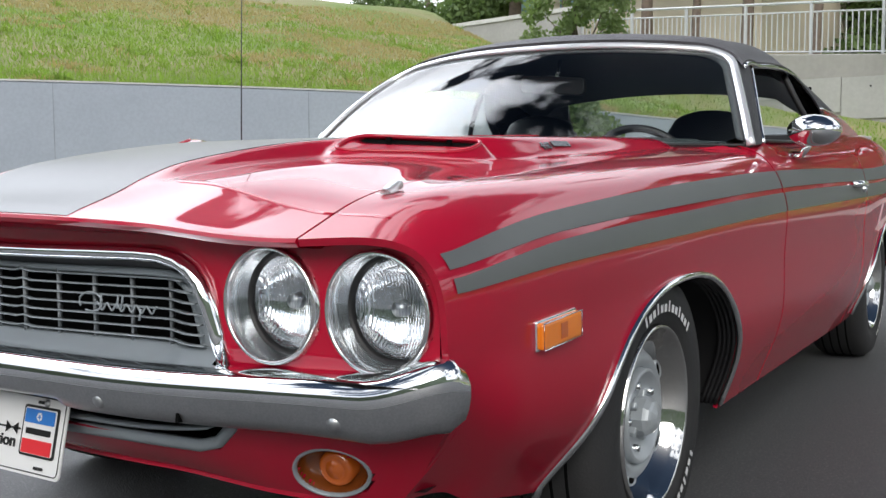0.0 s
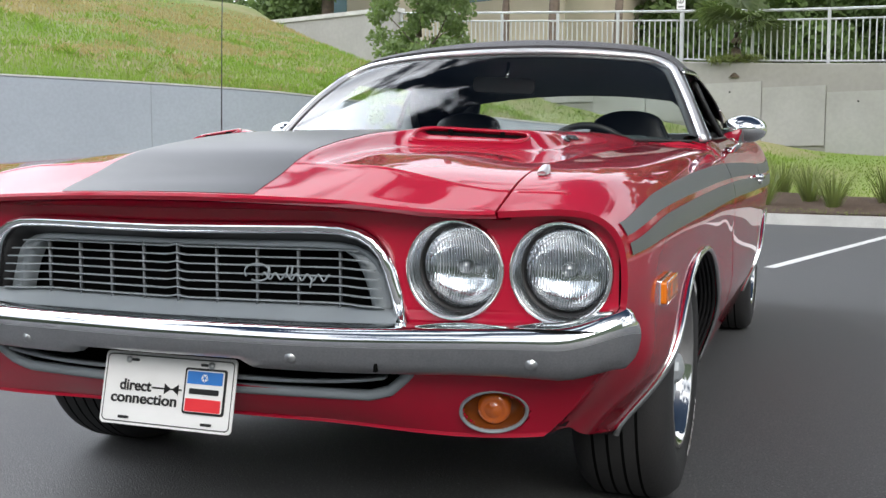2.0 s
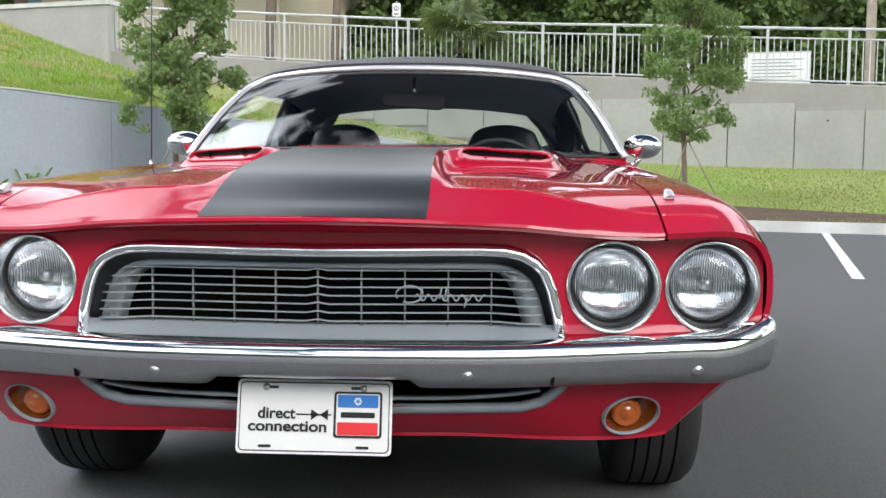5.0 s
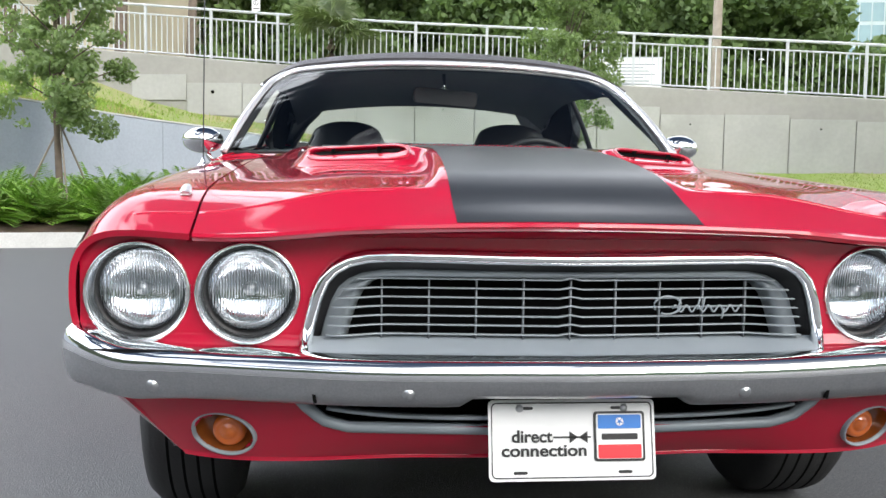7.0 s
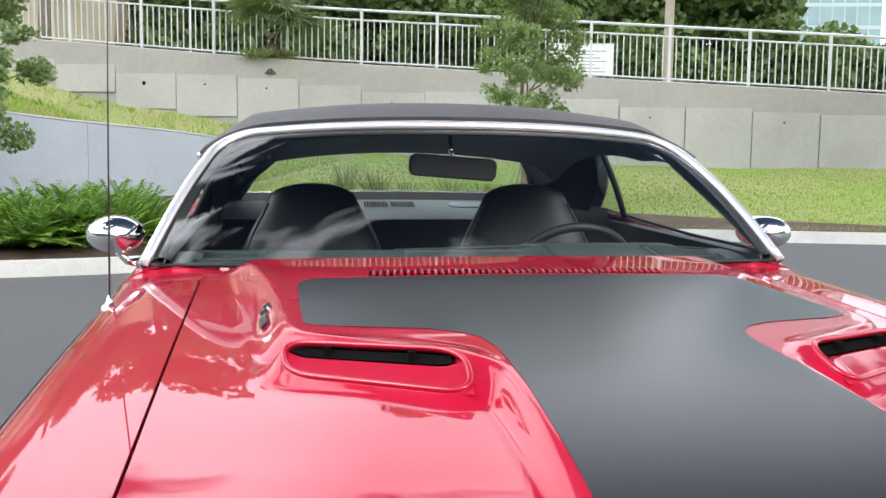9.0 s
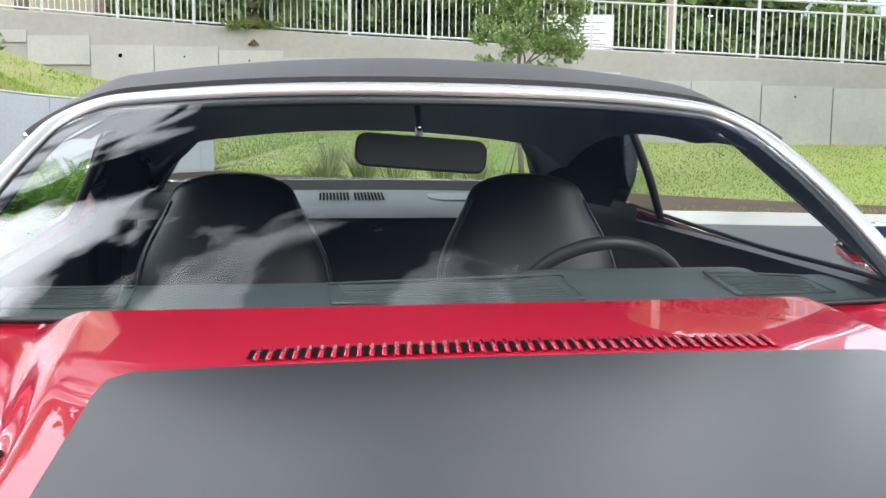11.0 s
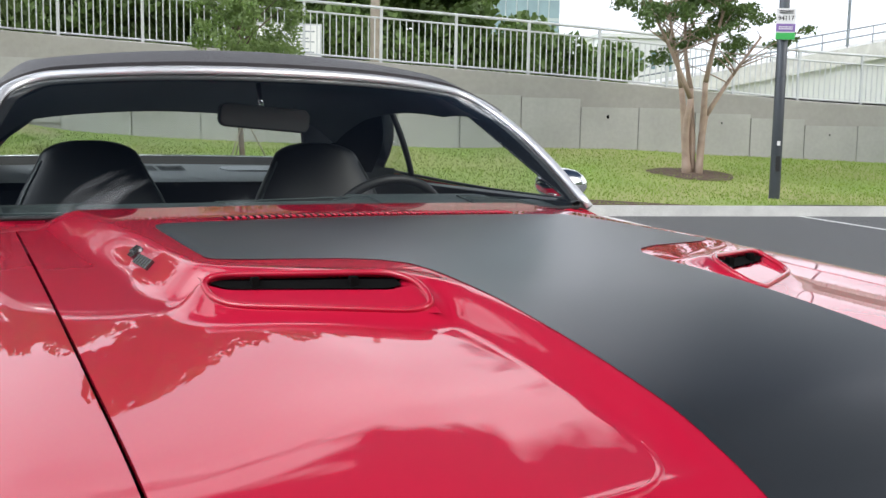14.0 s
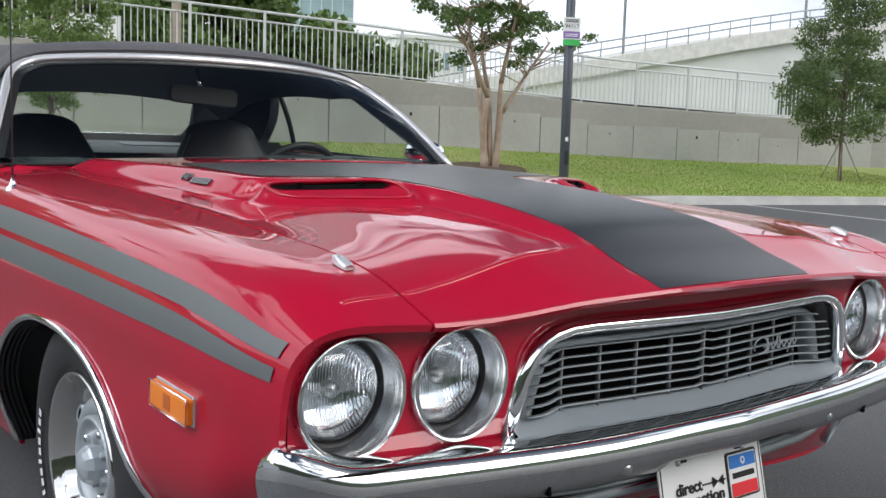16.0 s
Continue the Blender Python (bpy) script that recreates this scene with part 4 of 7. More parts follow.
block("beige_building", "beige rendered building with tall dark windows", -27, -15.5, 30, 40, 1.5, 9.5, BEIGE, 2, 5, 0.22)
block("glass_tower", "tall glass office tower with a pale grid", 22.6, 37.5, 120, 132, 0, 40, TOWERFRAME, 16, 11, 0.44)
block("white_building", "pale low building beyond the walkway", 24.2, 29.8, 68, 76, -1, 8.0, PALEBUILD, 3, 5, 0.22)


def overpass():
    t = thing("road_bridge", "pale concrete road bridge with a blue-grey railing", "bridge", W(45, 45, 0))

    def bz(u):
        return 5.55 + 0.2 * (u - 29) if u < 42.6 else 8.27 + 0.15 * (u - 42.6)

    def bv(u):
        return 50.0 - 0.05 * (u - 29)
    U = np.linspace(20, 80, 16)
    V = []
    for u in U:
        V += [W(u, bv(u), bz(u) - 0.9), W(u, bv(u), bz(u)), W(u, bv(u) + 7, bz(u)), W(u, bv(u) + 7, bz(u) - 0.9)]
    Fs = []
    for i in range(len(U) - 1):
        for j in range(4):
            Fs.append((i * 4 + j, i * 4 + (j + 1) % 4, i * 4 + 4 + (j + 1) % 4, i * 4 + 4 + j))
    part("deck", (V, Fs), KERB, t, smooth=False)
    V2 = []
    for u in U:
        V2 += [W(u, bv(u) + 0.5, -1), W(u, bv(u) + 0.5, bz(u) - 0.88)]
    part("side_wall", (V2, [(2 * i, 2 * i + 1, 2 * i + 3, 2 * i + 2) for i in range(len(U) - 1)]), PALEBUILD, t, smooth=False)
    for dz in (0.5, 0.95):
        part("rail", tube([W(u, bv(u) + 0.2, bz(u) + dz) for u in U], 0.05, 6), SILVER, t)
    for u in np.linspace(23, 80, 40):
        part("post", tube([W(u, bv(u) + 0.2, bz(u)), W(u, bv(u) + 0.2, bz(u) + 0.95)], 0.035, 5), SILVER, t)
    for u in (33.5, 47, 62):
        part("mast", tube([W(u, bv(u) + 3, bz(u)), W(u, bv(u) + 3, bz(u) + 9)], 0.09, 6), SILVER, t)
    part("support_wall", ([W(26, bv(26) - 6, -0.5), W(70, bv(70) - 6, -0.5), W(70, bv(70) - 6, 3.2), W(26, bv(26) - 6, 2.6)], [(0, 1, 2, 3)]), PALEBUILD, t, smooth=False, thick=0.4)


overpass()
solo("right_woods", leaves([(*W(random.Random(k).uniform(33, 47), random.Random(k + 50).uniform(33, 38), random.Random(k + 99).uniform(0.3, 3.6)), 1.2, 1.0, 0.9) for k in range(34)], 9000, 0.22, 8, 0.45, 1.5), WOOD_LEAF, "green trees beside the bridge", "woods", kind="stuff", smooth=False)


# far tree screen to close the place; unseen front stretch raised to dim the car's nose
def far_screen():
    V, Fs = [], []
    n = 90
    for i in range(n + 1):
        a = radians(155 + 250 * i / n)
        r = 62 + 4 * math.sin(3 * a)
        h = (6.0 if i > 66 or i < 6 else 19.0) + 2.2 * noise.noise((math.cos(a) * 3, math.sin(a) * 3, 1)) + 1.2 * noise.noise((math.cos(a) * 14, math.sin(a) * 14, 2))
        x, y = r * math.cos(a), r * math.sin(a)
        V += [(x, y, -0.2), (x, y, h * 0.6), (x * 1.01, y * 1.01, h)]
    for i in range(n):
        for j in range(2):
            Fs.append((i * 3 + j, i * 3 + 3 + j, i * 3 + 4 + j, i * 3 + 1 + j))
    return V, Fs


backdrop = solo("backdrop", far_screen(), material("backdrop_green", (0.07, 0.10, 0.05), 0.9, vary=0.6, scale=0.35, second=(0.16, 0.17, 0.15)), "far tree backdrop, its unseen front stretch raised to block low light", "backdrop", kind="structure")

# ---- the car: bodywork ----
car = thing("muscle_car", "red classic coupe with black vinyl roof and striped bonnet on asphalt", "car", (0, 2.4, 0))

# cross-sections of the body side, from the bonnet gap or belt down to the sill: (x, z) pairs
STATIONS = {
    0.00: ((0.690, 0.777), (0.800, 0.782), (0.858, 0.772), (0.893, 0.742), (0.908, 0.690), (0.904, 0.600), (0.866, 0.490), (0.724, 0.327)),
    0.15: ((0.690, 0.828), (0.800, 0.832), (0.866, 0.808), (0.905, 0.764), (0.925, 0.704), (0.921, 0.610), (0.902, 0.475), (0.752, 0.324)),
    0.30: ((0.690, 0.853), (0.805, 0.850), (0.872, 0.825), (0.911, 0.775), (0.931, 0.709), (0.926, 0.615), (0.908, 0.455), (0.762, 0.308)),
    0.60: ((0.690, 0.872), (0.812, 0.866), (0.880, 0.842), (0.917, 0.788), (0.936, 0.715), (0.928, 0.620), (0.915, 0.430), (0.800, 0.255)),
    1.00: ((0.690, 0.893), (0.820, 0.884), (0.886, 0.856), (0.922, 0.797), (0.940, 0.722), (0.935, 0.630), (0.930, 0.430), (0.870, 0.240)),
    1.45: ((0.690, 0.912), (0.828, 0.900), (0.890, 0.868), (0.926, 0.804), (0.943, 0.728), (0.936, 0.625), (0.932, 0.430), (0.870, 0.235)),
    1.73: ((0.690, 0.922), (0.836, 0.908), (0.894, 0.873), (0.929, 0.808), (0.946, 0.732), (0.940, 0.620), (0.936, 0.430), (0.870, 0.235)),
    1.87: ((0.690, 0.929), (0.840, 0.912), (0.897, 0.875), (0.931, 0.809), (0.947, 0.733), (0.942, 0.620), (0.937, 0.430), (0.870, 0.235)),
    1.92: ((0.818, 0.940), (0.860, 0.915), (0.900, 0.876), (0.932, 0.810), (0.948, 0.734), (0.943, 0.620), (0.938, 0.430), (0.870, 0.235)),
    2.50: ((0.815, 0.950), (0.864, 0.926), (0.905, 0.884), (0.936, 0.812), (0.953, 0.736), (0.948, 0.620), (0.943, 0.430), (0.872, 0.235)),
    3.20: ((0.800, 0.976), (0.866, 0.954), (0.918, 0.908), (0.949, 0.826), (0.960, 0.744), (0.954, 0.630), (0.945, 0.430), (0.872, 0.235)),
    3.75: ((0.760, 1.008), (0.856, 0.992), (0.926, 0.938), (0.961, 0.850), (0.970, 0.758), (0.955, 0.640), (0.945, 0.450), (0.872, 0.260)),
    4.30: ((0.700, 0.965), (0.800, 0.950), (0.876, 0.905), (0.924, 0.825), (0.938, 0.740), (0.925, 0.620), (0.905, 0.470), (0.860, 0.340)),
    4.80: ((0.660, 0.905), (0.750, 0.896), (0.826, 0.865), (0.878, 0.795), (0.892, 0.715), (0.880, 0.610), (0.862, 0.490), (0.835, 0.400)),
}
SY = sorted(STATIONS)
NOSE = (0.014, 0.028, 0.044, 0.058, 0.068, 0.085, 0.158, 0.232)   # how far back the nose of the wing starts, knot by knot


def knots(y):
    return [(soft_table([(s, STATIONS[s][k][0]) for s in SY], y), soft_table([(s, STATIONS[s][k][1]) for s in SY], y)) for k in range(8)]


KNOT_CACHE = {}


def side_xz(y, s):
    """Point of the body side's cross-section at y; s from 0 at the top to 7 at the sill."""
    key = round(y, 4)
    if key not in KNOT_CACHE:
        KNOT_CACHE[key] = knots(y)
    kn = KNOT_CACHE[key]
    tab_x = [(i, k[0]) for i, k in enumerate(kn)]
    tab_z = [(i, k[1]) for i, k in enumerate(kn)]
    return soft_table(tab_x, s), soft_table(tab_z, s)


def nose_shift(y, s):
    return soft_table(list(enumerate(NOSE)), s) * (1 - smooth01(y / 0.42))


def side_x_at(y, z):
    """The side's x at a height, below the crown."""
    S = np.linspace(0.6, 7, 60)
    pts = [side_xz(y, s) for s in S]
    zz = [p[1] for p in pts][::-1]
    xx = [p[0] for p in pts][::-1]
    return float(np.interp(z, zz, xx))


FRONT_AXLE, REAR_AXLE, TYRE_R = 0.962, 3.79, 0.332
ARCHES = ((1.035, 0.465, 0.635), (3.80, 0.445, 0.615))     # middle, half width, head of each wheel arch


def arch_f(y, z, a):
    c, hw, top = a
    zb = 0.27
    if z < zb:
        return abs(y - c) / hw
    return (abs((y - c) / hw) ** 2.25 + ((z - zb) / (top - zb)) ** 2.25) ** (1 / 2.25)


def side_panel(y0, y1, step=0.02, smin=0.0):
    ys = np.linspace(y0, y1, max(3, int((y1 - y0) / step) + 1))
    ss = np.concatenate([np.linspace(smin, 3, 16), np.linspace(3.2, 7, 26)])
    V, Fs, keep = [], [], []
    for y in ys:
        for s in ss:
            x, z = side_xz(y, s)
            V.append([x, y + nose_shift(y, s), z])
    n = len(ss)
    val = []
    for v in V:
        val.append(min(arch_f(v[1], v[2], a) for a in ARCHES))
    for i in range(len(ys) - 1):
        for j in range(n - 1):
            q = (i * n + j, i * n + j + 1, (i + 1) * n + j + 1, (i + 1) * n + j)
            if sum(val[k] < 1 for k in q) <= 2:
                Fs.append(q)
    used = {k for q in Fs for k in q}
    for k in used:
        if val[k] < 1.0:
            v = V[k]
            a = min(ARCHES, key=lambda a: arch_f(v[1], v[2], a))
            f = max(0.3, arch_f(v[1], v[2], a))
            ny = a[0] + (v[1] - a[0]) / f
            nz = 0.27 + (v[2] - 0.27) / f if v[2] > 0.27 else v[2]
            V[k] = [side_x_at(ny, nz), ny, nz]
    remap, VV = {}, []
    for k in sorted(used):
        remap[k] = len(VV)
        VV.append(tuple(V[k]))
    return VV, [tuple(remap[k] for k in q) for q in Fs]


def both(name, geo, mat, parent=None, label="", **kw):
    a = part(name, geo, mat, parent or car, label, **kw)
    b = part(name, mirrored(geo), mat, parent or car, label, **kw)
    return a, b


# the stripes along the side
STR_TOP = [(0.04, 0.757), (0.20, 0.782), (0.45, 0.806), (1.0, 0.835), (1.81, 0.858), (2.6, 0.862), (3.4, 0.860), (4.0, 0.90)]
STR_MID = [(0.04, 0.728), (0.20, 0.746), (0.45, 0.765), (1.0, 0.784), (1.88, 0.803), (2.6, 0.806), (3.4, 0.806), (4.0, 0.83)]
STR_BOT = [(0.04, 0.700), (0.20, 0.710), (0.45, 0.719), (1.0, 0.729), (1.93, 0.743), (2.6, 0.745), (3.4, 0.748), (4.0, 0.76)]


def stripe_geo(lo, hi, y0, y1, dlo=0.0, dhi=0.0, lift=0.0022):
    ys = np.linspace(y0, y1, max(4, int((y1 - y0) / 0.03)))

    def fn(y, t):
        z = (soft_table(lo, y) + dlo) * (1 - t) + (soft_table(hi, y) + dhi) * t
        S = np.linspace(0.6, 6, 60)
        pts = [side_xz(y, s) for s in S]
        sv = float(np.interp(-z, [-p[1] for p in pts], S))
        return (side_x_at(y, z) + lift, y + nose_shift(y, sv) - 0.0008, z + lift * 0.5)
    return grid(fn, ys, np.linspace(0, 1, 7))


SPLITS = (("front_wing", 0.0, 1.895), ("door", 1.905, 3.155), ("rear_wing", 3.165, 4.80))
for name, y0, y1 in SPLITS:
    for side, ob in zip((1, -1), both(name, side_panel(y0, y1), RED, thick=0.012)):
        for lo, hi, a, b in ((STR_MID, STR_TOP, 0.0065, 0.0), (STR_BOT, STR_MID, 0.0, -0.0065)):
            s0, s1 = max(y0, 0.03) + 0.001, min(y1, 3.95) - 0.001
            g = stripe_geo(lo, hi, s0, s1, a, b)
            part("side_stripe", g if side > 0 else mirrored(g), STRIPE, ob, "grey side stripe")
        if name == "door":
            hx = side_x_at(2.98, 0.80)
            g = merge(tube([(hx + 0.002, 2.90, 0.80), (hx + 0.028, 2.93, 0.802), (hx + 0.028, 3.04, 0.802), (hx + 0.002, 3.07, 0.80)], 0.009, 8, flat=1.4), moved(lathe([(0.012, 0), (0.012, 0.02), (0, 0.022)], 12, "x"), Matrix.Translation((hx, 3.09, 0.78))))
            part("door_handle", g if side > 0 else mirrored(g), CHROME, ob, "chrome door handle")

# bright lips round the wheel openings
def arch_path(a, lift=0.004):
    c, hw, top = a
    pts = []
    for t in np.linspace(-0.06, math.pi + 0.06, 50):
        cy, sz = math.cos(t), math.sin(t)
        k = (abs(cy) ** 2.25 + abs(max(sz, 0)) ** 2.25) ** (-1 / 2.25)
        y = c - hw * cy * k
        z = 0.27 + (top - 0.27) * sz * k
        pts.append((side_x_at(y, z) + lift, y, z))
    return pts


for a in ARCHES:
    both("arch_trim", sweep(arch_path(a), [(-0.007, -0.006), (0.007, -0.006), (0.009, 0.002), (0.0, 0.008), (-0.009, 0.002)], up=(1, 0, 0)), CHROME, label="bright wheel arch trim")
for c, hw, top in ARCHES:
    for dx in (0.010, 0.022, 0.034, 0.046):
        both("arch_rib", tube(arch_path((c, hw - 0.004, top - 0.004), -dx), 0.0062, 6), BLACK)
# inner wheel housings, floor and the dark body behind the gaps
for a in ARCHES:
    c, hw, top = a
    def house(t, x):
        cy, sz = math.cos(t), math.sin(t)
        k = (abs(cy) ** 2.25 + abs(max(sz, 0)) ** 2.25) ** (-1 / 2.25)
        yy, zz = c - (hw + 0.012) * cy * k, 0.27 + (top - 0.258) * sz * k
        return (min(x, side_x_at(yy, zz) - 0.014), yy, zz)
    hg = grid(house, np.linspace(0.0, math.pi, 24), (0.93, 0.88, 0.80, 0.60))
    both("wheel_housing", hg, BLACK)
    wall_in = ([house(t, 0.60) for t in np.linspace(0, math.pi, 24)], [tuple(range(24))])
    both("housing_wall", wall_in, VOID)
part("underbody", merge(box(-0.56, 0.56, 0.50, 4.7, 0.24, 0.32), box(-0.84, 0.84, 1.54, 3.30, 0.24, 0.32), box(-0.58, 0.58, 0.30, 1.70, 0.34, 0.56)), VOID, car, smooth=False)
both("inner_skin", grid(lambda y, s: (side_xz(y, s)[0] - 0.02, y, side_xz(y, s)[1] - 0.012), np.linspace(1.53, 3.32, 24), np.linspace(0, 7, 18)), BLACK)
both("inner_wing", grid(lambda y, x: (x, y, side_xz(y, 0)[1] - 0.022), np.linspace(0.12, 1.88, 20), (0.60, 0.68, 0.74, 0.80)), VOID)


# ---- bonnet ----
# opening of each bonnet scoop in plan: front lip and rear lip
SC = {"li": (0.264, 0.630), "lo": (0.505, 0.808), "uo": (0.508, 0.903), "ui": (0.258, 0.742)}
SC_Z = {"li": 0.919, "lo": 0.906, "uo": 0.940, "ui": 0.949}


def rounded_quad(a, b, c, d, r=0.3, n=6):
    """Closed path round four corners, each cut by a curve."""
    P = [Vector(p) for p in (a, b, c, d)]
    out = []
    for i in range(4):
        p, q, s = P[i - 1], P[i], P[(i + 1) % 4]
        e0, e1 = q.lerp(p, min(0.45, 0.035 / (q - p).length * r * 3)), q.lerp(s, min(0.45, 0.035 / (q - s).length * r * 3))
        for k in range(n + 1):
            t = k / n
            out.append(tuple(e0 * (1 - t) ** 2 + q * 2 * t * (1 - t) + e1 * t * t))
    return out


RIM = np.array([p[:2] for p in rounded_quad(*[(*SC[k], 0) for k in ("li", "lo", "uo", "ui")], 0.5, 8)])
RIM_NEXT = np.roll(RIM, -1, axis=0)
RIM_PLANE = np.linalg.lstsq(np.array([(1, *SC[k]) for k in SC]), np.array([SC_Z[k] for k in SC]), rcond=None)[0]


def rim_z(x, y):
    return float(RIM_PLANE[0] + RIM_PLANE[1] * abs(x) + RIM_PLANE[2] * y)


def rim_near(x, y):
    """Distance to the scoop's outline, the nearest place on it, and whether the point lies inside."""
    p = np.array((abs(x), y))
    e = RIM_NEXT - RIM
    t = np.clip(((p - RIM) * e).sum(1) / (e * e).sum(1), 0, 1)
    c = RIM + e * t[:, None]
    d = np.hypot(*(c - p).T)
    i = int(d.argmin())
    return float(d[i]), c[i], bool((e[:, 0] * (p[1] - RIM[:, 1]) - e[:, 1] * (p[0] - RIM[:, 0]) > 0).all())


def hood_front(x):
    return -0.034 + 0.05 * (abs(x) / 0.68) ** 1.6


def z_flat(y):
    return soft_table([(0.0, 0.826), (0.132, 0.8400), (0.22, 0.8495), (0.40, 0.868), (0.70, 0.885), (1.0, 0.896), (1.45, 0.909), (1.78, 0.918), (1.90, 0.922)], max(0.0, y))


def z_high(y):
    return soft_table([(-0.04, 0.792), (0.03, 0.812), (0.09, 0.834), (0.15, 0.855), (0.25, 0.880), (0.45, 0.909), (0.65, 0.928), (0.95, 0.941), (1.45, 0.952), (1.55, 0.954), (1.78, 0.954)], y)


def plateau(x, y):
    ax = abs(x)
    e = soft_table([(-0.1, 0.30), (0.14, 0.262), (0.25, 0.243), (0.45, 0.232), (0.62, 0.232), (0.70, 0.242), (0.75, 0.285), (0.82, 0.37), (0.90, 0.475), (0.95, 0.515), (1.03, 0.530), (1.25, 0.540), (1.5, 0.565), (1.8, 0.60)], y)
    w = soft_table([(-0.1, 0.10), (0.15, 0.05), (0.4, 0.045), (0.7, 0.045), (0.95, 0.05), (1.05, 0.06), (1.3, 0.07), (1.6, 0.09)], y)
    return 1 - smooth01((ax - e) / w + 0.5)


def hood_top(x, y):
    """Low panel with its sloping nose and crisp crease, and the raised middle."""
    ax = abs(x)
    m = plateau(x, y)
    sm = smooth01(ax / 0.68)
    crown = 0.022 * (1 - (x / 0.69) ** 2)
    front, lip = hood_front(x), 0.8035 - 0.0285 * (ax / 0.685) ** 2
    crease = 0.16 - 0.05 * sm
    flat = z_flat(y + (0.05 * sm - 0.028) * (1 if y < 0.4 else max(0, 1 - (y - 0.4) / 0.3))) + crown
    nose = lip + (z_flat(0.132) + crown - lip) * (y - front) / (crease - front)
    r = 0.0012
    lo = min(nose, flat) + 0.0012 * math.exp(-((y - crease) / 0.008) ** 2) - r * math.exp(-abs(flat - nose) / r) * 0.5
    yy = max(0, y - nose_shift(max(0, y), 0))
    lo += (side_xz(yy, 0)[1] - lo) * (1 - smooth01((0.685 - ax) / 0.30))
    if m <= 0:
        return lo
    s = max(0.0, y - front)
    w = 1 - smooth01((s - 0.005) / 0.14)
    hi = (z_high(y) + 0.012 * (1 - (x / 0.68) ** 2) * smooth01((y + 0.05) / 0.3)) * (1 - w) + (lip + 0.40 * s) * w
    return lo * (1 - m) + hi * m


def hood_z(x, y):
    z = hood_top(x, y)
    if 0.14 < abs(x) < 0.63 and 0.50 < y < 1.03:
        d, _, inside = rim_near(x, y)
        g = 1.0 if inside else math.exp(-(d / 0.027) ** 2)
        z = z * (1 - g) + rim_z(x, y) * g
    return z


HOOD_BACK = 1.788


def hood_y(x, t):
    f = hood_front(x)
    b = HOOD_BACK + 0.11 * (abs(x) / 0.83) ** 2
    return f + (b - f) * t


def hood():
    xs = np.concatenate([np.linspace(-0.6850, -0.56, 8), np.linspace(-0.55, -0.20, 46), np.linspace(-0.18, 0.18, 10), np.linspace(0.20, 0.55, 46), np.linspace(0.56, 0.6850, 8)])
    ts = np.concatenate([np.linspace(0, 0.12, 40), np.linspace(0.13, 0.315, 20), np.linspace(0.32, 0.55, 84), np.linspace(0.565, 1, 30)])
    V, Fs = [], []
    n = len(xs)
    for x in xs:                     # front lip folded under
        f = hood_front(x)
        V.append((x, f + 0.045, hood_z(x, f) - 0.016))
    for x in xs:
        f = hood_front(x)
        V.append((x, f + 0.004, hood_z(x, f) - 0.014))
    for x in xs:
        f = hood_front(x)
        V.append((x, f - 0.003, hood_z(x, f) - 0.006))
    for t in ts:
        for x in xs:
            y = hood_y(x, t)
            V.append((x, y, hood_z(x, y)))
    for i in range(len(ts) + 2):
        for j in range(n - 1):
            q = (i * n + j, i * n + j + 1, (i + 1) * n + j + 1, (i + 1) * n + j)
            cx = sum(V[k][0] for k in q) / 4
            cy = sum(V[k][1] for k in q) / 4
            if i > 3 and rim_near(cx, cy)[2]:
                continue
            Fs.append(q)
    for k in {i for q in Fs for i in q}:
        x, y, z = V[k]
        if k >= 3 * n and 0.2 < abs(x) < 0.6 and 0.55 < y < 1.0:
            d, c, inside = rim_near(x, y)
            if inside:
                V[k] = (math.copysign(c[0], x), float(c[1]), rim_z(c[0], c[1]))
    return V, Fs


bonnet = part("bonnet", hood(), RED, car, "red bonnet with two scoops and a satin black stripe", thick=0.006)


def bead_y(ax):
    return 0.16 - 0.05 * smooth01(ax / 0.68) - 0.10 * max(0, ax - 0.62)


bead = [(x, bead_y(x)) for x in np.linspace(0.684, 0.335, 22)]
for a in np.linspace(0.1, 1.0, 8):
    q0, q1, q2 = (0.335, bead_y(0.335)), (0.272, bead_y(0.28) + 0.004), (0.262, 0.235)
    bead.append(tuple(q0[i] * (1 - a) ** 2 + q1[i] * 2 * a * (1 - a) + q2[i] * a * a for i in (0, 1)))
both("crease_bead", tube([(x, y, hood_z(x, y) - 0.0050) for x, y in bead], 0.0068, 16, scale=[1.0] * 24 + [0.98, 0.95, 0.9, 0.84, 0.78, 0.7]), RED, bonnet)
wing_top = []
for s in np.linspace(0.03, 1.0, 12):
    y = 0.104 - 0.012 * s - nose_shift(0.10, s)
    wx, wz = side_xz(max(0.005, y), s)
    wing_top.append((wx, y + nose_shift(max(0.005, y), s), wz - 0.0052))
both("crease_bead", tube(wing_top, 0.0068, 16), RED)
STRIPE_W = [(-0.06, 0.224), (0.05, 0.223), (0.20, 0.218), (0.40, 0.210), (0.60, 0.203), (0.78, 0.201), (0.85, 0.212), (0.89, 0.240), (0.92, 0.290), (0.955, 0.420), (0.975, 0.462), (0.995, 0.474), (1.10, 0.476), (1.38, 0.474), (1.43, 0.468), (1.455, 0.445)]


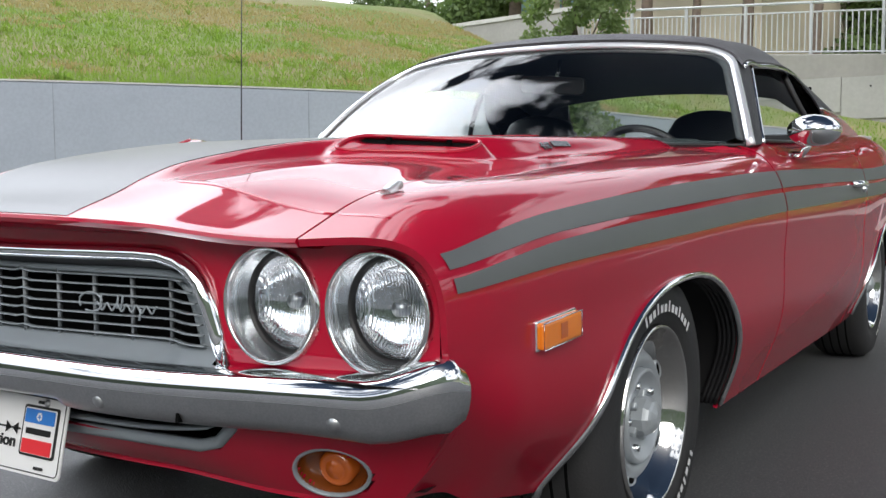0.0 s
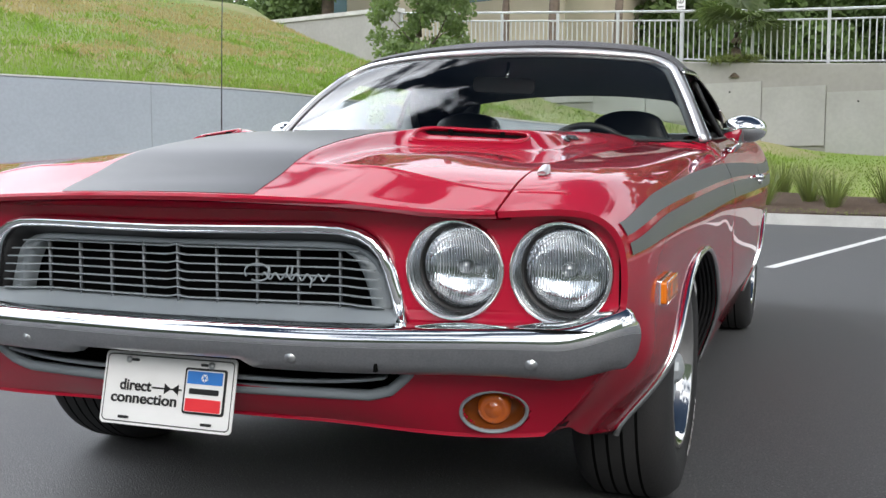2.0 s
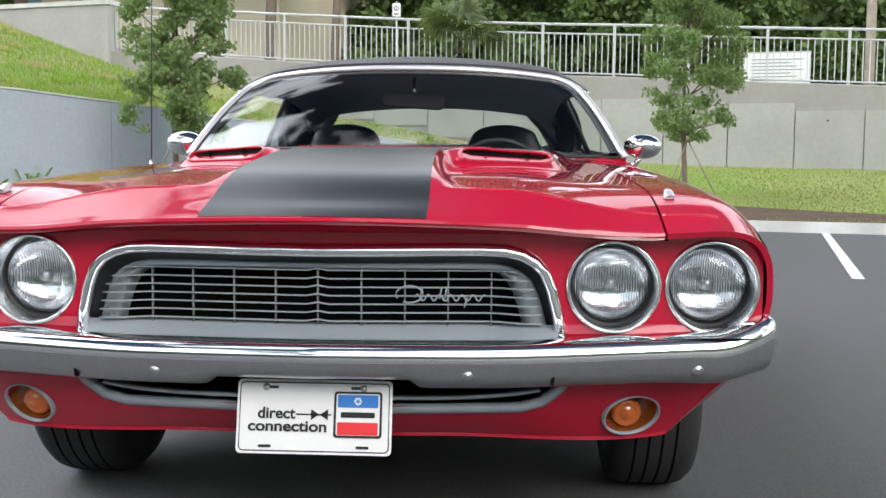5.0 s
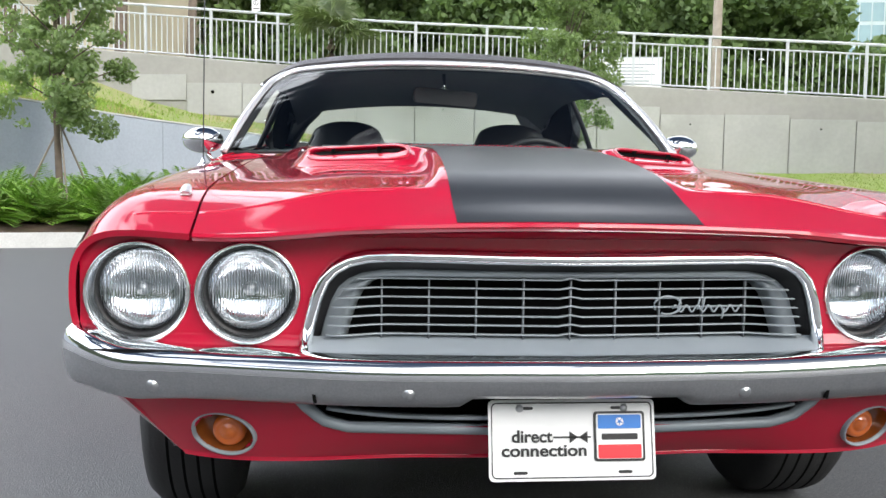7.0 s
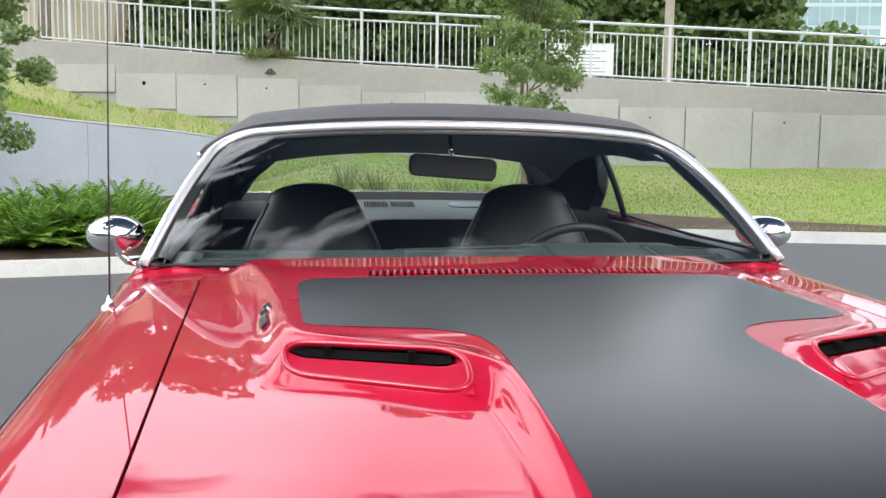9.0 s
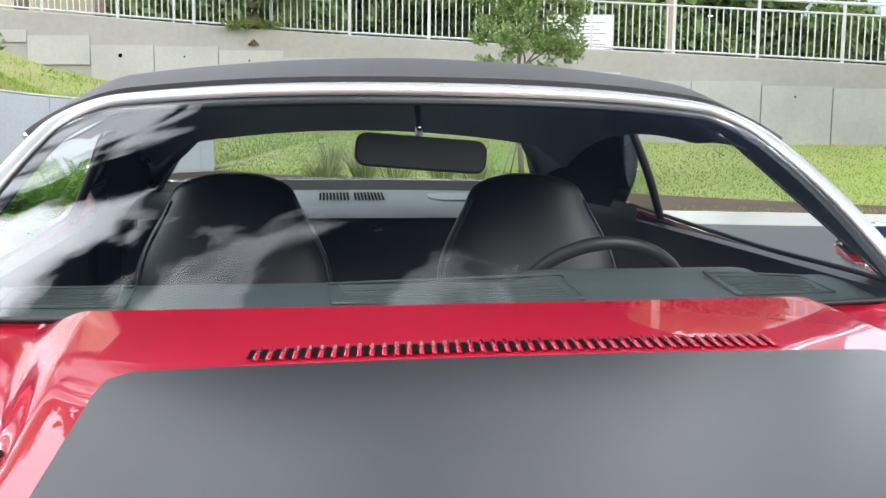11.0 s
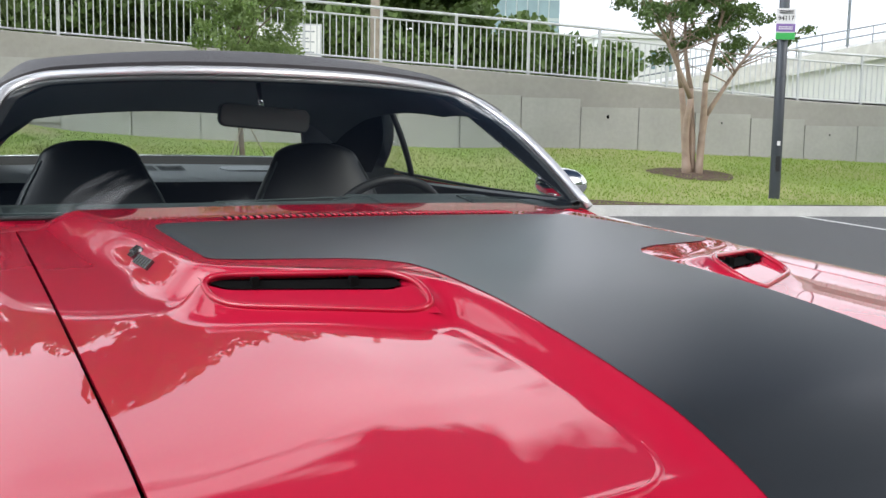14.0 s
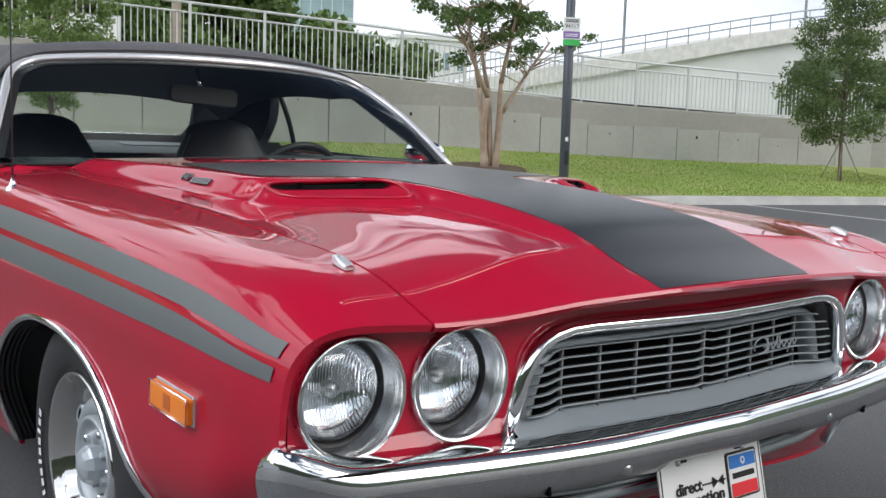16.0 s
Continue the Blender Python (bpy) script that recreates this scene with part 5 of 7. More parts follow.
def bonnet_stripe():
    ys = np.concatenate([np.linspace(0, 0.55, 30), np.linspace(0.56, 0.70, 40), np.linspace(0.71, 0.96, 14), np.linspace(0.965, 1, 8)])

    def fn(t, k):
        w = lerp_table(STRIPE_W, -0.02 + (1.455 + 0.02) * t)
        x = w * k
        f = hood_front(x) + 0.004
        y = f + (1.455 - f) * t
        return (x, y, hood_z(x, y) + 0.0011)
    V, Fs = grid(fn, ys, np.linspace(-1, 1, 41))
    return V, [tuple(reversed(f)) for f in Fs]


part("bonnet_stripe", bonnet_stripe(), MATTE, bonnet, "satin black bonnet stripe")


def scoop(sg):
    rim = [(sg * x, y, rim_z(x, y) + 0.0008) for x, y in RIM]
    s = part("bonnet_scoop", tube(rim, 0.0048, 10, closed=True), RED, bonnet, "red rim of a bonnet scoop")

    def spot(u, f, extra=0.0):
        a = Vector(SC["li"]).lerp(Vector(SC["ui"]), f)
        b = Vector(SC["lo"]).lerp(Vector(SC["uo"]), f)
        p = a.lerp(b, u)
        end = smooth01(u / 0.14) * smooth01((1 - u) / 0.14)
        deep = float(np.interp(f, (0, 0.08, 0.72, 0.82, 1.0), (0.004, 0.005, 0.009, 0.030, 0.044)))
        return (sg * p.x, p.y, rim_z(p.x, p.y) - 0.0015 - (deep - 0.004) * end + extra)
    part("scoop_floor", grid(lambda u, f: spot(u, f), np.linspace(0, 1, 30), np.linspace(0, 1, 16)), RED, s)

    def mesh_screen(u, f):
        lo, hi = Vector(spot(u, 0.74, 0.003)), Vector(spot(u, 0.98))
        hi.z = rim_z(hi.x, hi.y) - 0.007
        return tuple(lo.lerp(hi, f))
    part("scoop_throat", grid(mesh_screen, np.linspace(0.07, 0.95, 24), (0, 0.5, 1)), VOID, s)
    for u in (0.28, 0.74):
        p = Vector(mesh_screen(u, 0.45))
        part("screen_stud", moved(box(-0.005, 0.005, -0.007, 0.004, -0.011, 0.011), Matrix.Translation(p)), VOID, s, smooth=False)


scoop(1)
scoop(-1)
for sg in (1, -1):
    # the figures, then a plain bar where a word stands
    for k, yy in ((0, 1.232), (1, 1.146)):
        if sg > 0:
            yy = 2.378 - yy
        xx = 0.538
        p = Vector((sg * xx, yy, hood_z(xx, yy) + 0.003))
        slope = math.atan2(hood_z(xx - 0.012, yy) - hood_z(xx + 0.012, yy), 0.024)
        m = Matrix.Translation(p) @ Matrix.Rotation(radians(sg * 88), 4, "Z") @ Matrix.Rotation(slope, 4, "X")
        if k == 0:
            part("engine_badge", lettering("440", 0.034, 0.003, m), DARKCHROME, bonnet, "dark chrome figures 440", smooth=False)
        else:
            part("badge_bar", moved(merge(*[box(-0.050 + 0.0165 * j, -0.0375 + 0.0165 * j, -0.009, 0.009, -0.002, 0.003) for j in range(6)]), m), DARKCHROME, bonnet, "plain dark chrome bars of a badge word", smooth=False)

# cowl behind the bonnet: louvres and the strip to the windscreen
def ws_base(x):
    a = abs(x) / 0.83
    return (x, 1.805 + 0.11 * a * a, 0.943 - 0.010 * a * a)


def cowl():
    xs = np.linspace(-0.83, 0.83, 60)

    def fn(x, t):
        wx, wy, wz = ws_base(x)
        ax = min(abs(x), 0.684)
        y0 = HOOD_BACK + 0.11 * (abs(x) / 0.83) ** 2 - 0.004
        z0 = hood_z(ax, min(y0, 1.86)) - 0.005
        if abs(x) > 0.684:
            z0 = side_xz(1.86, 0.0)[1] - 0.006
        return (x, y0 * (1 - t) + (wy + 0.03) * t, z0 * (1 - t) + (wz - 0.004) * t)
    return grid(fn, xs, np.linspace(0, 1, 6))


part("cowl_panel", (lambda g: (g[0], [tuple(reversed(f)) for f in g[1]]))(cowl()), RED, car, thick=0.004)
# fresh-air slots near the rear edge of the bonnet
for k in range(44):
    x = -0.318 + 0.0148 * k
    y = 1.500
    z = hood_z(x, y) + 0.0035
    V = []
    for dx, dy in ((-0.0032, -0.0215), (0.0032, -0.0215), (0.0032, 0.0215), (-0.0032, 0.0215)):
        V.append((x + dx + dy * 0.12, y + dy, hood_z(x, y + dy) + 0.0026))
    part("vent_slot", (V, [(0, 1, 2, 3)]), VOID, bonnet, smooth=False)
    part("vent_rib", sweep([(x + 0.0072 - 0.003, y - 0.026, hood_z(x, y - 0.026) + 0.001), (x + 0.0072 + 0.003, y + 0.026, hood_z(x, y + 0.026) + 0.001)], [(-0.0032, 0), (-0.002, 0.0035), (0.002, 0.0035), (0.0032, 0)]), RED, bonnet)


# ---- nose: header panel, lamps, grille ----
def face_y(x, z):
    return 0.052 + 0.030 * (abs(x) / 0.9) ** 2 + 0.10 * max(0, 0.60 - z)


def grille_half(z):
    return float(np.interp(z, [0.50, 0.556, 0.612, 0.660, 0.694, 0.715, 0.7295, 0.7375, 0.7395], [0.504, 0.494, 0.483, 0.471, 0.457, 0.438, 0.412, 0.378, 0.33]))


HL = ((0.593, 0.667), (0.790, 0.667))
HR = 0.0925


def HEAD_END(z):
    return side_x_at(0.03, min(z, 0.779)) - 0.006


def header():
    xs = np.linspace(-0.892, 0.892, 300)
    zs = np.linspace(0.545, 0.782, 60)
    V, Fs = [], []
    n = len(zs)
    for x in xs:
        for z in zs:
            V.append([x, face_y(x, z), z])

    def hole(x, z):
        ax = abs(x)
        if z < 0.742 and ax < grille_half(z):
            return True
        return any(math.hypot(ax - a, z - b) < HR + 0.0005 for a, b in HL)
    for i in range(len(xs) - 1):
        for j in range(n - 1):
            q = (i * n + j, (i + 1) * n + j, (i + 1) * n + j + 1, i * n + j + 1)
            cx = sum(V[k][0] for k in q) / 4
            cz = sum(V[k][2] for k in q) / 4
            if not hole(cx, cz) and abs(cx) < HEAD_END(cz):
                Fs.append(q)
    return V, Fs


part("header_panel", header(), RED, car)
part("header_top", grid(lambda x, t: (x, hood_front(min(0.68, abs(x))) + 0.040 + (face_y(x, 0.78) - hood_front(min(0.68, abs(x))) - 0.035) * t, (hood_z(min(abs(x), 0.68), hood_front(min(0.68, abs(x)))) - 0.018) * (1 - t) + 0.768 * t), np.linspace(-0.70, 0.70, 50), (0, 0.5, 1)), RED, car)


def head_lamp(sx, cz, sg):
    x = sg * sx
    fy = face_y(sx, cz)
    t = part("head_lamp", moved(lathe([(HR + 0.002, 0.012), (HR + 0.002, -0.008), (HR - 0.002, -0.013), (HR - 0.006, -0.010), (0.0865, 0.016), (0.0835, 0.036), (0.082, 0.055)], 48), Matrix.Translation((x, fy, cz))), SATIN, car, "round head lamp with a chrome bezel")
    lens = [(0.0775 * math.sin(a), 0.046 - 0.024 * math.cos(a)) for a in np.linspace(0.001, math.pi / 2, 12)]
    part("lens", moved(lathe(lens, 40), Matrix.Translation((x, fy, cz))), LENS, t, "clear ribbed lens")
    refl = [(0.0775 * math.sin(a), 0.047 + 0.045 * math.cos(a)) for a in np.linspace(0.001, math.pi / 2, 12)]
    part("reflector", moved(lathe(refl, 40), Matrix.Translation((x, fy, cz))), REFLECTOR, t)
    part("shadow_ring", moved(lathe([(0.0840, 0.037), (0.0820, 0.037), (0.0790, 0.043), (0.0775, 0.051)], 40), Matrix.Translation((x, fy, cz))), BLACK, t)
    # vertical flutes pressed in the lens
    fl = []
    for k in range(-12, 13):
        dx = k * 0.0052
        h = math.sqrt(max(0, 0.067 ** 2 - dx * dx)) * 0.86
        yy = lambda q: 0.046 - 0.024 * math.sqrt(max(0, 1 - (q / 0.0775) ** 2)) + 0.0015
        pts = [(x + dx, fy + yy(math.hypot(dx, zz)), cz + zz - 0.004) for zz in np.linspace(-h, h * (0.45 if k % 2 else 0.75), 7)]
        fl.append(sweep(pts, [(-0.0012, 0), (0, 0.001), (0.0012, 0), (0, -0.001)], up=(0, -1, 0)))
    for zz in (-0.028, 0.012):
        h = math.sqrt(0.063 ** 2 - zz * zz) * 0.8
        pts = [(x + q, fy + 0.046 - 0.024 * math.sqrt(max(0, 1 - ((q * q + zz * zz) / 0.0775 ** 2))) + 0.0015, cz + zz) for q in np.linspace(-h, h, 9)]
        fl.append(sweep(pts, [(-0.001, 0), (0, 0.001), (0.001, 0), (0, -0.001)], up=(0, -1, 0)))
    part("lens_pattern", merge(*fl), LENS, t)
    part("bulb_shield", moved(lathe([(0.0, 0.048), (0.012, 0.050), (0.014, 0.067), (0.0, 0.087)], 16), Matrix.Translation((x, fy, cz))), BRUSHED, t)


for a, b in HL:
    for sg in (1, -1):
        head_lamp(a, b, sg)

# grille
half = [(0.0, 0.735), (0.12, 0.7365), (0.24, 0.7385), (0.33, 0.7395), (0.378, 0.7375), (0.412, 0.7295), (0.438, 0.715), (0.457, 0.694), (0.471, 0.660), (0.483, 0.612), (0.494, 0.556)]
outline = [(-x, z) for x, z in reversed(half[1:])] + half


def frame_y(x, z):
    return 0.018 + 0.12 * max(0, 0.70 - z) ** 1.2 + 0.03 * (abs(x) / 0.5) ** 2


frame_path = [(x, frame_y(x, z), z) for x, z in outline]
gframe = part("grille_frame", sweep(frame_path, [(-0.012, -0.009), (-0.006, 0.008), (0.004, 0.010), (0.012, 0.003), (0.012, -0.02), (-0.012, -0.02)], up=(0, -1, 0)), CHROME, car, "chrome grille frame")


def inset(x, z, k):
    cx, cz = 0.0, 0.64
    return x * (1 - 0.07 * k), cz + (z - cz) * (1 - 0.29 * k) - 0.006 * k


def surround(i, k):
    x, z = outline[int(i)]
    X, Z = inset(x, z, k)
    return (X, frame_y(x, z) + 0.006 + 0.045 * k, Z)


part("grille_surround", grid(surround, range(len(outline)), np.linspace(0, 1, 5)), BLACK, gframe)
part("grille_lip", sweep([(inset(x, z, 1.0)[0], frame_y(x, z) + 0.044, inset(x, z, 1.0)[1]) for x, z in outline], [(-0.013, -0.012), (-0.004, 0.004), (0.003, 0.006), (0.008, 0.0), (0.005, -0.012)], up=(0, -1, 0)), SILVER, gframe, "silver inner lip")
# flat near-black sheet whose colour supplies the shade behind the bars
part("grille_back_shade", ([(-0.5, 0.135, 0.54), (0.5, 0.135, 0.54), (0.5, 0.135, 0.76), (-0.5, 0.135, 0.76)], [(0, 1, 2, 3)]), VOID, gframe, smooth=False)


def insert_y(x, dz=0):
    ax = abs(x)
    return 0.050 + 0.040 * (ax / 0.42) ** 1.08 - 0.035 * smooth01((ax - 0.34) / 0.09)


for k in range(7):
    z = 0.590 + 0.0172 * k
    w = (0.452, 0.450, 0.447, 0.443, 0.436, 0.424, 0.400)[k]
    xs = np.linspace(-w, w, 41)
    pts = [(x, insert_y(x), z + 0.004 * (abs(x) < 0.006)) for x in xs]
    part("grille_bar", sweep(pts, [(-0.005, -0.0013), (0.004, -0.0014), (0.0055, 0.0), (0.004, 0.0014), (-0.005, 0.0013)]), SILVER, gframe)
for k in range(-4, 5):
    x = 0.0875 * k
    part("grille_upright", sweep([(x, insert_y(x) + 0.004, 0.572), (x, insert_y(x) + 0.004, 0.700)], [(-0.0014, -0.006), (0.0014, -0.006), (0.0014, 0.004), (-0.0014, 0.004)], up=(0, -1, 0)), GRILLE_GREY, gframe)
# silver cheeks into which the bars run at both ends
lip_z = [inset(x, z, 1.0)[1] for x, z in reversed(half) if z < 0.735]
lip_x = [inset(x, z, 1.0)[0] for x, z in reversed(half) if z < 0.735]


def cheek(z, t):
    x = float(np.interp(z, lip_z, lip_x)) + 0.004
    return (x - 0.075 * t * (1 - 0.35 * t), 0.088 - 0.026 * math.sin(1.5 * t) + 0.045 * t ** 3, z)


both("grille_cheek", grid(cheek, np.linspace(0.575, 0.690, 14), np.linspace(0, 1, 10)), SILVER, gframe)
# sloping silver shelf under the grille bars, with its peak in the middle
part("grille_shelf", grid(lambda x, t: (x, insert_y(x) + 0.012 - 0.055 * t * (1 - 0.45 * (abs(x) / 0.48) ** 2) - 0.008 * t, 0.586 - 0.024 * t - 0.004 * t * (1 - abs(x) / 0.48)), np.linspace(-0.484, 0.484, 50), (0, 0.2, 0.6, 1.0)), SILVER, gframe, "silver shelf under the grille")
part("lower_sill", grid(lambda x, t: (x, insert_y(x) - 0.045 + 0.010 * (abs(x) / 0.48) ** 2 - 0.03 * t, 0.556 - 0.004 * t), np.linspace(-0.486, 0.486, 40), (0, 0.5, 1.0)), BLACK, gframe)


def script_badge():
    """Flowing chrome script drawn as plain loops, with no letters in it."""
    g = []
    m = lambda x, z: (x, insert_y(x) - 0.016, z)
    big = [m(0.186 - 0.030 * math.cos(a) * 0.9, 0.647 + 0.017 * math.sin(a)) for a in np.linspace(-0.5, 5.2, 24)]
    g.append(tube(big, 0.0019, 6))
    wave = [m(0.196 + 0.142 * t, 0.6405 + 0.0065 * math.sin(t * 40) - 0.001 * t) for t in np.linspace(0, 1, 60)]
    g.append(tube(wave, 0.0017, 6))
    for x, up, dn in ((0.207, 0.021, 0), (0.246, 0.022, 0), (0.256, 0.022, 0), (0.296, 0, 0.018)):
        g.append(tube([m(x, 0.638 - dn), m(x + 0.005, 0.640 + up)], 0.0018, 6))
    return merge(*g)


part("script_badge", script_badge(), SILVER, gframe, "chrome script badge")
for x in (-0.25, 0.0, 0.25):
    part("stud", moved(lathe([(0.008, 0.0), (0.008, -0.012), (0.0, -0.014)], 10), Matrix.Translation((x, 0.075, 0.7225))), BLACK, gframe)


# ---- bumper ----
def bumper_plan(q):
    """Plan of the front bumper by arc position q in -1..1."""
    a = abs(q)
    tab_x = [(0, 0.0), (0.3, 0.31), (0.6, 0.62), (0.75, 0.76), (0.84, 0.845), (0.90, 0.893), (0.95, 0.914), (1.0, 0.922)]
    tab_y = [(0, -0.052), (0.3, -0.036), (0.6, -0.008), (0.75, 0.013), (0.84, 0.034), (0.90, 0.058), (0.95, 0.080), (1.0, 0.108)]
    return math.copysign(soft_table(tab_x, a), q), soft_table(tab_y, a)


def bumper():
    Q = np.linspace(-1, 1, 97)
    prof = [(-0.075, 0.006), (-0.035, 0.010), (-0.012, 0.009), (0.001, 0.003), (0.008, -0.007), (0.010, -0.017), (0.0085, -0.024), (0.005, -0.034), (-0.002, -0.052), (-0.012, -0.068), (-0.03, -0.076), (-0.06, -0.078)]
    V, Fs = [], []
    for q in Q:
        x, y = bumper_plan(q)
        x1, y1 = bumper_plan(min(1, q + 0.01))
        x0, y0 = bumper_plan(max(-1, q - 0.01))
        t = Vector((x1 - x0, y1 - y0)).normalized()
        nrm = Vector((t.y, -t.x))
        lift = 0.551 + 0.014 * smooth01((abs(q) - 0.3) / 0.5) + 0.030 * smooth01((abs(q) - 0.78) / 0.15)
        hk = 1.0 + 0.22 * smooth01((abs(q) - 0.6) / 0.4)
        dk = 1.0 - 0.55 * smooth01((abs(q) - 0.8) / 0.2)
        nb = 1 - 0.55 * (1 - smooth01((abs(x) - 0.19) / 0.03))
        for o, h in prof:
            if h < -0.047:
                h = -0.047 + (h + 0.047) * nb
            er = smooth01((abs(q) - 0.93) / 0.07) ** 2
            mid = -0.042
            V.append((x + nrm.x * o * dk - math.copysign(0.010 * er * (abs(h - mid) / 0.05) ** 2, x), y + nrm.y * o * dk, lift + (mid + (h - mid) * (1 - 0.22 * er)) * hk))
    m = len(prof)
    for i in range(len(Q) - 1):
        for j in range(m - 1):
            Fs.append((i * m + j, i * m + j + 1, (i + 1) * m + j + 1, (i + 1) * m + j))
    return V, [tuple(reversed(f)) for f in Fs]


# lower rows take the darker metal, so ground reflection is put into their colour
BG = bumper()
fb = part("front_bumper", BG, [CHROME, CHIPPED_DARKENED], car, "chrome front bumper with stone-chipped lower lip toned as reflected ground", thick=0.004, idx=[1 if i % 11 >= 6 else 0 for i in range(len(BG[1]))])
for q in (-0.742, -0.296, 0.296, 0.742):
    x, y = bumper_plan(q)
    part("bumper_bolt", moved(lathe([(0.0145, 0.012), (0.0135, 0.000), (0.009, -0.005), (0.0, -0.007)], 18), Matrix.Translation((x, y - 0.001, 0.503 + 0.0095 * (abs(q) > 0.5)))), BRUSHED, fb)
for q in (-0.455, 0.455):
    x, y = bumper_plan(q)
    part("jack_slot", moved(box(-0.003, 0.003, -0.0012, 0.01, -0.011, 0.011), Matrix.Translation((x, y + 0.0005, 0.494)) @ Matrix.Rotation(radians(math.copysign(8, x)), 4, "Y")), VOID, fb, smooth=False)
both("filler_strip", grid(lambda x, t: (x, face_y(x, 0.555) - 0.006 - 0.07 * t + 0.02 * t * (x - 0.5), 0.553 + 0.010 * smooth01((x - 0.5) / 0.3) + 0.012 * t), np.linspace(0.50, 0.885, 20), (0, 0.5, 1)), BLACK)


# ---- lower valance, plate, signal lamps ----
def val_y(x, z):
    r = (abs(x) / 0.86) ** 3
    t = min(1, max(0, (0.475 - z) / 0.14))
    tuck = 1 - smooth01((abs(x) - 0.25) / 0.45)
    return 0.052 + (0.13 + 0.10 * t) * r + 0.025 * t + 0.075 * tuck * t ** 2


def valance():
    xs = np.linspace(-1, 1, 220)
    zs = np.linspace(0.325, 0.50, 36)
    V = []
    for u in xs:
        for z in zs:
            x = u * (0.728 + 0.135 * (z - 0.33) / 0.15)
            V.append((x, val_y(x, z), z - 0.004 + 0.006 * (abs(x) / 0.8) ** 2 + 0.010 * (1 - 0.6 * smooth01((abs(x) - 0.25) / 0.45)) * min(1, max(0, (0.40 - z) / 0.07))))
    n = len(zs)
    Fs = []
    for i in range(len(xs) - 1):
        for j in range(n - 1):
            q = (i * n + j, (i + 1) * n + j, (i + 1) * n + j + 1, i * n + j + 1)
            cx = abs(sum(V[k][0] for k in q) / 4)
            cz = sum(V[k][2] for k in q) / 4
            if cz > 0.415 and cx < 0.455 + 0.6 * (cz - 0.415):
                continue
            if ((cx - 0.645) / 0.060) ** 2 + ((cz - 0.388) / 0.043) ** 2 < 1:
                continue
            Fs.append(q)
    return V, Fs


part("front_valance", valance(), RED, car, thick=-0.006)
part("valance_underside", grid(lambda x, t: (x, val_y(x, 0.33) + 0.012 + 0.25 * t, 0.340 + 0.004 * (abs(x) / 0.8) ** 2 + 0.02 * t), np.linspace(-0.76, 0.76, 30), (0, 1)), BLACK, car)
slot = [(-0.515, 0.487), (-0.49, 0.455), (-0.455, 0.425), (-0.41, 0.412), (0.0, 0.404), (0.41, 0.412), (0.455, 0.425), (0.49, 0.455), (0.515, 0.487)]
slot_s = []
for (x0, z0), (x1, z1) in zip(slot, slot[1:]):
    for t in np.linspace(0, 1, 8)[:-1]:
        slot_s.append((x0 + (x1 - x0) * t, z0 + (z1 - z0) * t))
slot_s.append(slot[-1])
part("lower_grille_frame", sweep([(x, val_y(x, z) - 0.006, z) for x, z in slot_s], [(-0.010, -0.010), (-0.010, 0.004), (0.0, 0.010), (0.010, 0.004), (0.010, -0.010)], up=(0, -1, 0)), SILVER, car, "silver frame of the lower air slot")
part("lower_blade", sweep([(x, 0.062 + 0.12 * abs(x) ** 3, 0.4335 + 0.020 * (abs(x) / 0.45) ** 4) for x in np.linspace(-0.45, 0.45, 40)], [(-0.012, -0.003), (0.012, -0.003), (0.012, 0.003), (-0.012, 0.003)]), SILVER, car)
# near-black sheet: darkness of the lower air slot put into its colour
part("slot_back_shade", ([(-0.55, 0.17, 0.38), (0.55, 0.17, 0.38), (0.55, 0.17, 0.52), (-0.55, 0.17, 0.52)], [(0, 1, 2, 3)]), VOID, car, smooth=False)


def signal_lamp(sg):
    x, z = 0.645, 0.388
    y = val_y(x, z)
    m = Matrix.Translation((sg * x, y - 0.006, z)) @ Matrix.Rotation(radians(sg * 21), 4, "Z") @ Matrix.Rotation(radians(22), 4, "X") @ Matrix.Diagonal((1.30, 1, 0.96, 1))
    t = part("signal_lamp", moved(lathe([(0.050, 0.03), (0.0515, -0.002), (0.0500, -0.006), (0.0475, -0.005), (0.0462, 0.002)], 40), m), SILVER, car, "amber signal lamp in a silver housing")
    part("bowl", moved(lathe([(0.0464, 0.001), (0.0448, 0.020), (0.038, 0.034), (0.0, 0.036)], 36), m), DARK_AMBER, t, "dark amber lamp bowl")
    c = Matrix.Translation((sg * (x - 0.006), y + 0.006, z - 0.002)) @ Matrix.Rotation(radians(sg * 8), 4, "Z") @ Matrix.Rotation(radians(10), 4, "X")
    part("lens", moved(lathe([(0.033, 0.030), (0.0325, 0.010), (0.029, 0.004), (0.021, 0.001), (0.018, 0.004), (0.015, 0.000), (0.0, -0.003)], 36), c), AMBER, t, "round amber lens")


signal_lamp(1)
signal_lamp(-1)


def side_marker(sg):
    y, z = 0.385, 0.611
    x = side_x_at(y, z)
    m = Matrix.Translation((sg * (x + 0.001), y, z)) @ Matrix.Rotation(radians(2.0), 4, "X") @ Matrix.Diagonal((sg, 1, 1, 1))
    t = part("side_marker", moved(box(-0.012, 0.005, -0.076, 0.076, -0.025, 0.025), m), CHROME, car, "orange side marker lamp with a bright rim", smooth=False, bevel=0.003)
    part("lens", moved(box(-0.005, 0.017, -0.073, 0.073, -0.022, 0.022), m), MARKER, t, "orange lens", smooth=False, bevel=0.005)
    part("bulb_window", moved(box(0.0, 0.0178, -0.013, 0.013, -0.013, 0.013), m), AMBER, t, smooth=False)
    part("rim", moved(tube([(0.0165, a, b) for a, b in ((-0.073, -0.022), (0.073, -0.022), (0.073, 0.022), (-0.073, 0.022))], 0.0012, 6, closed=True), m), CHROME, t)


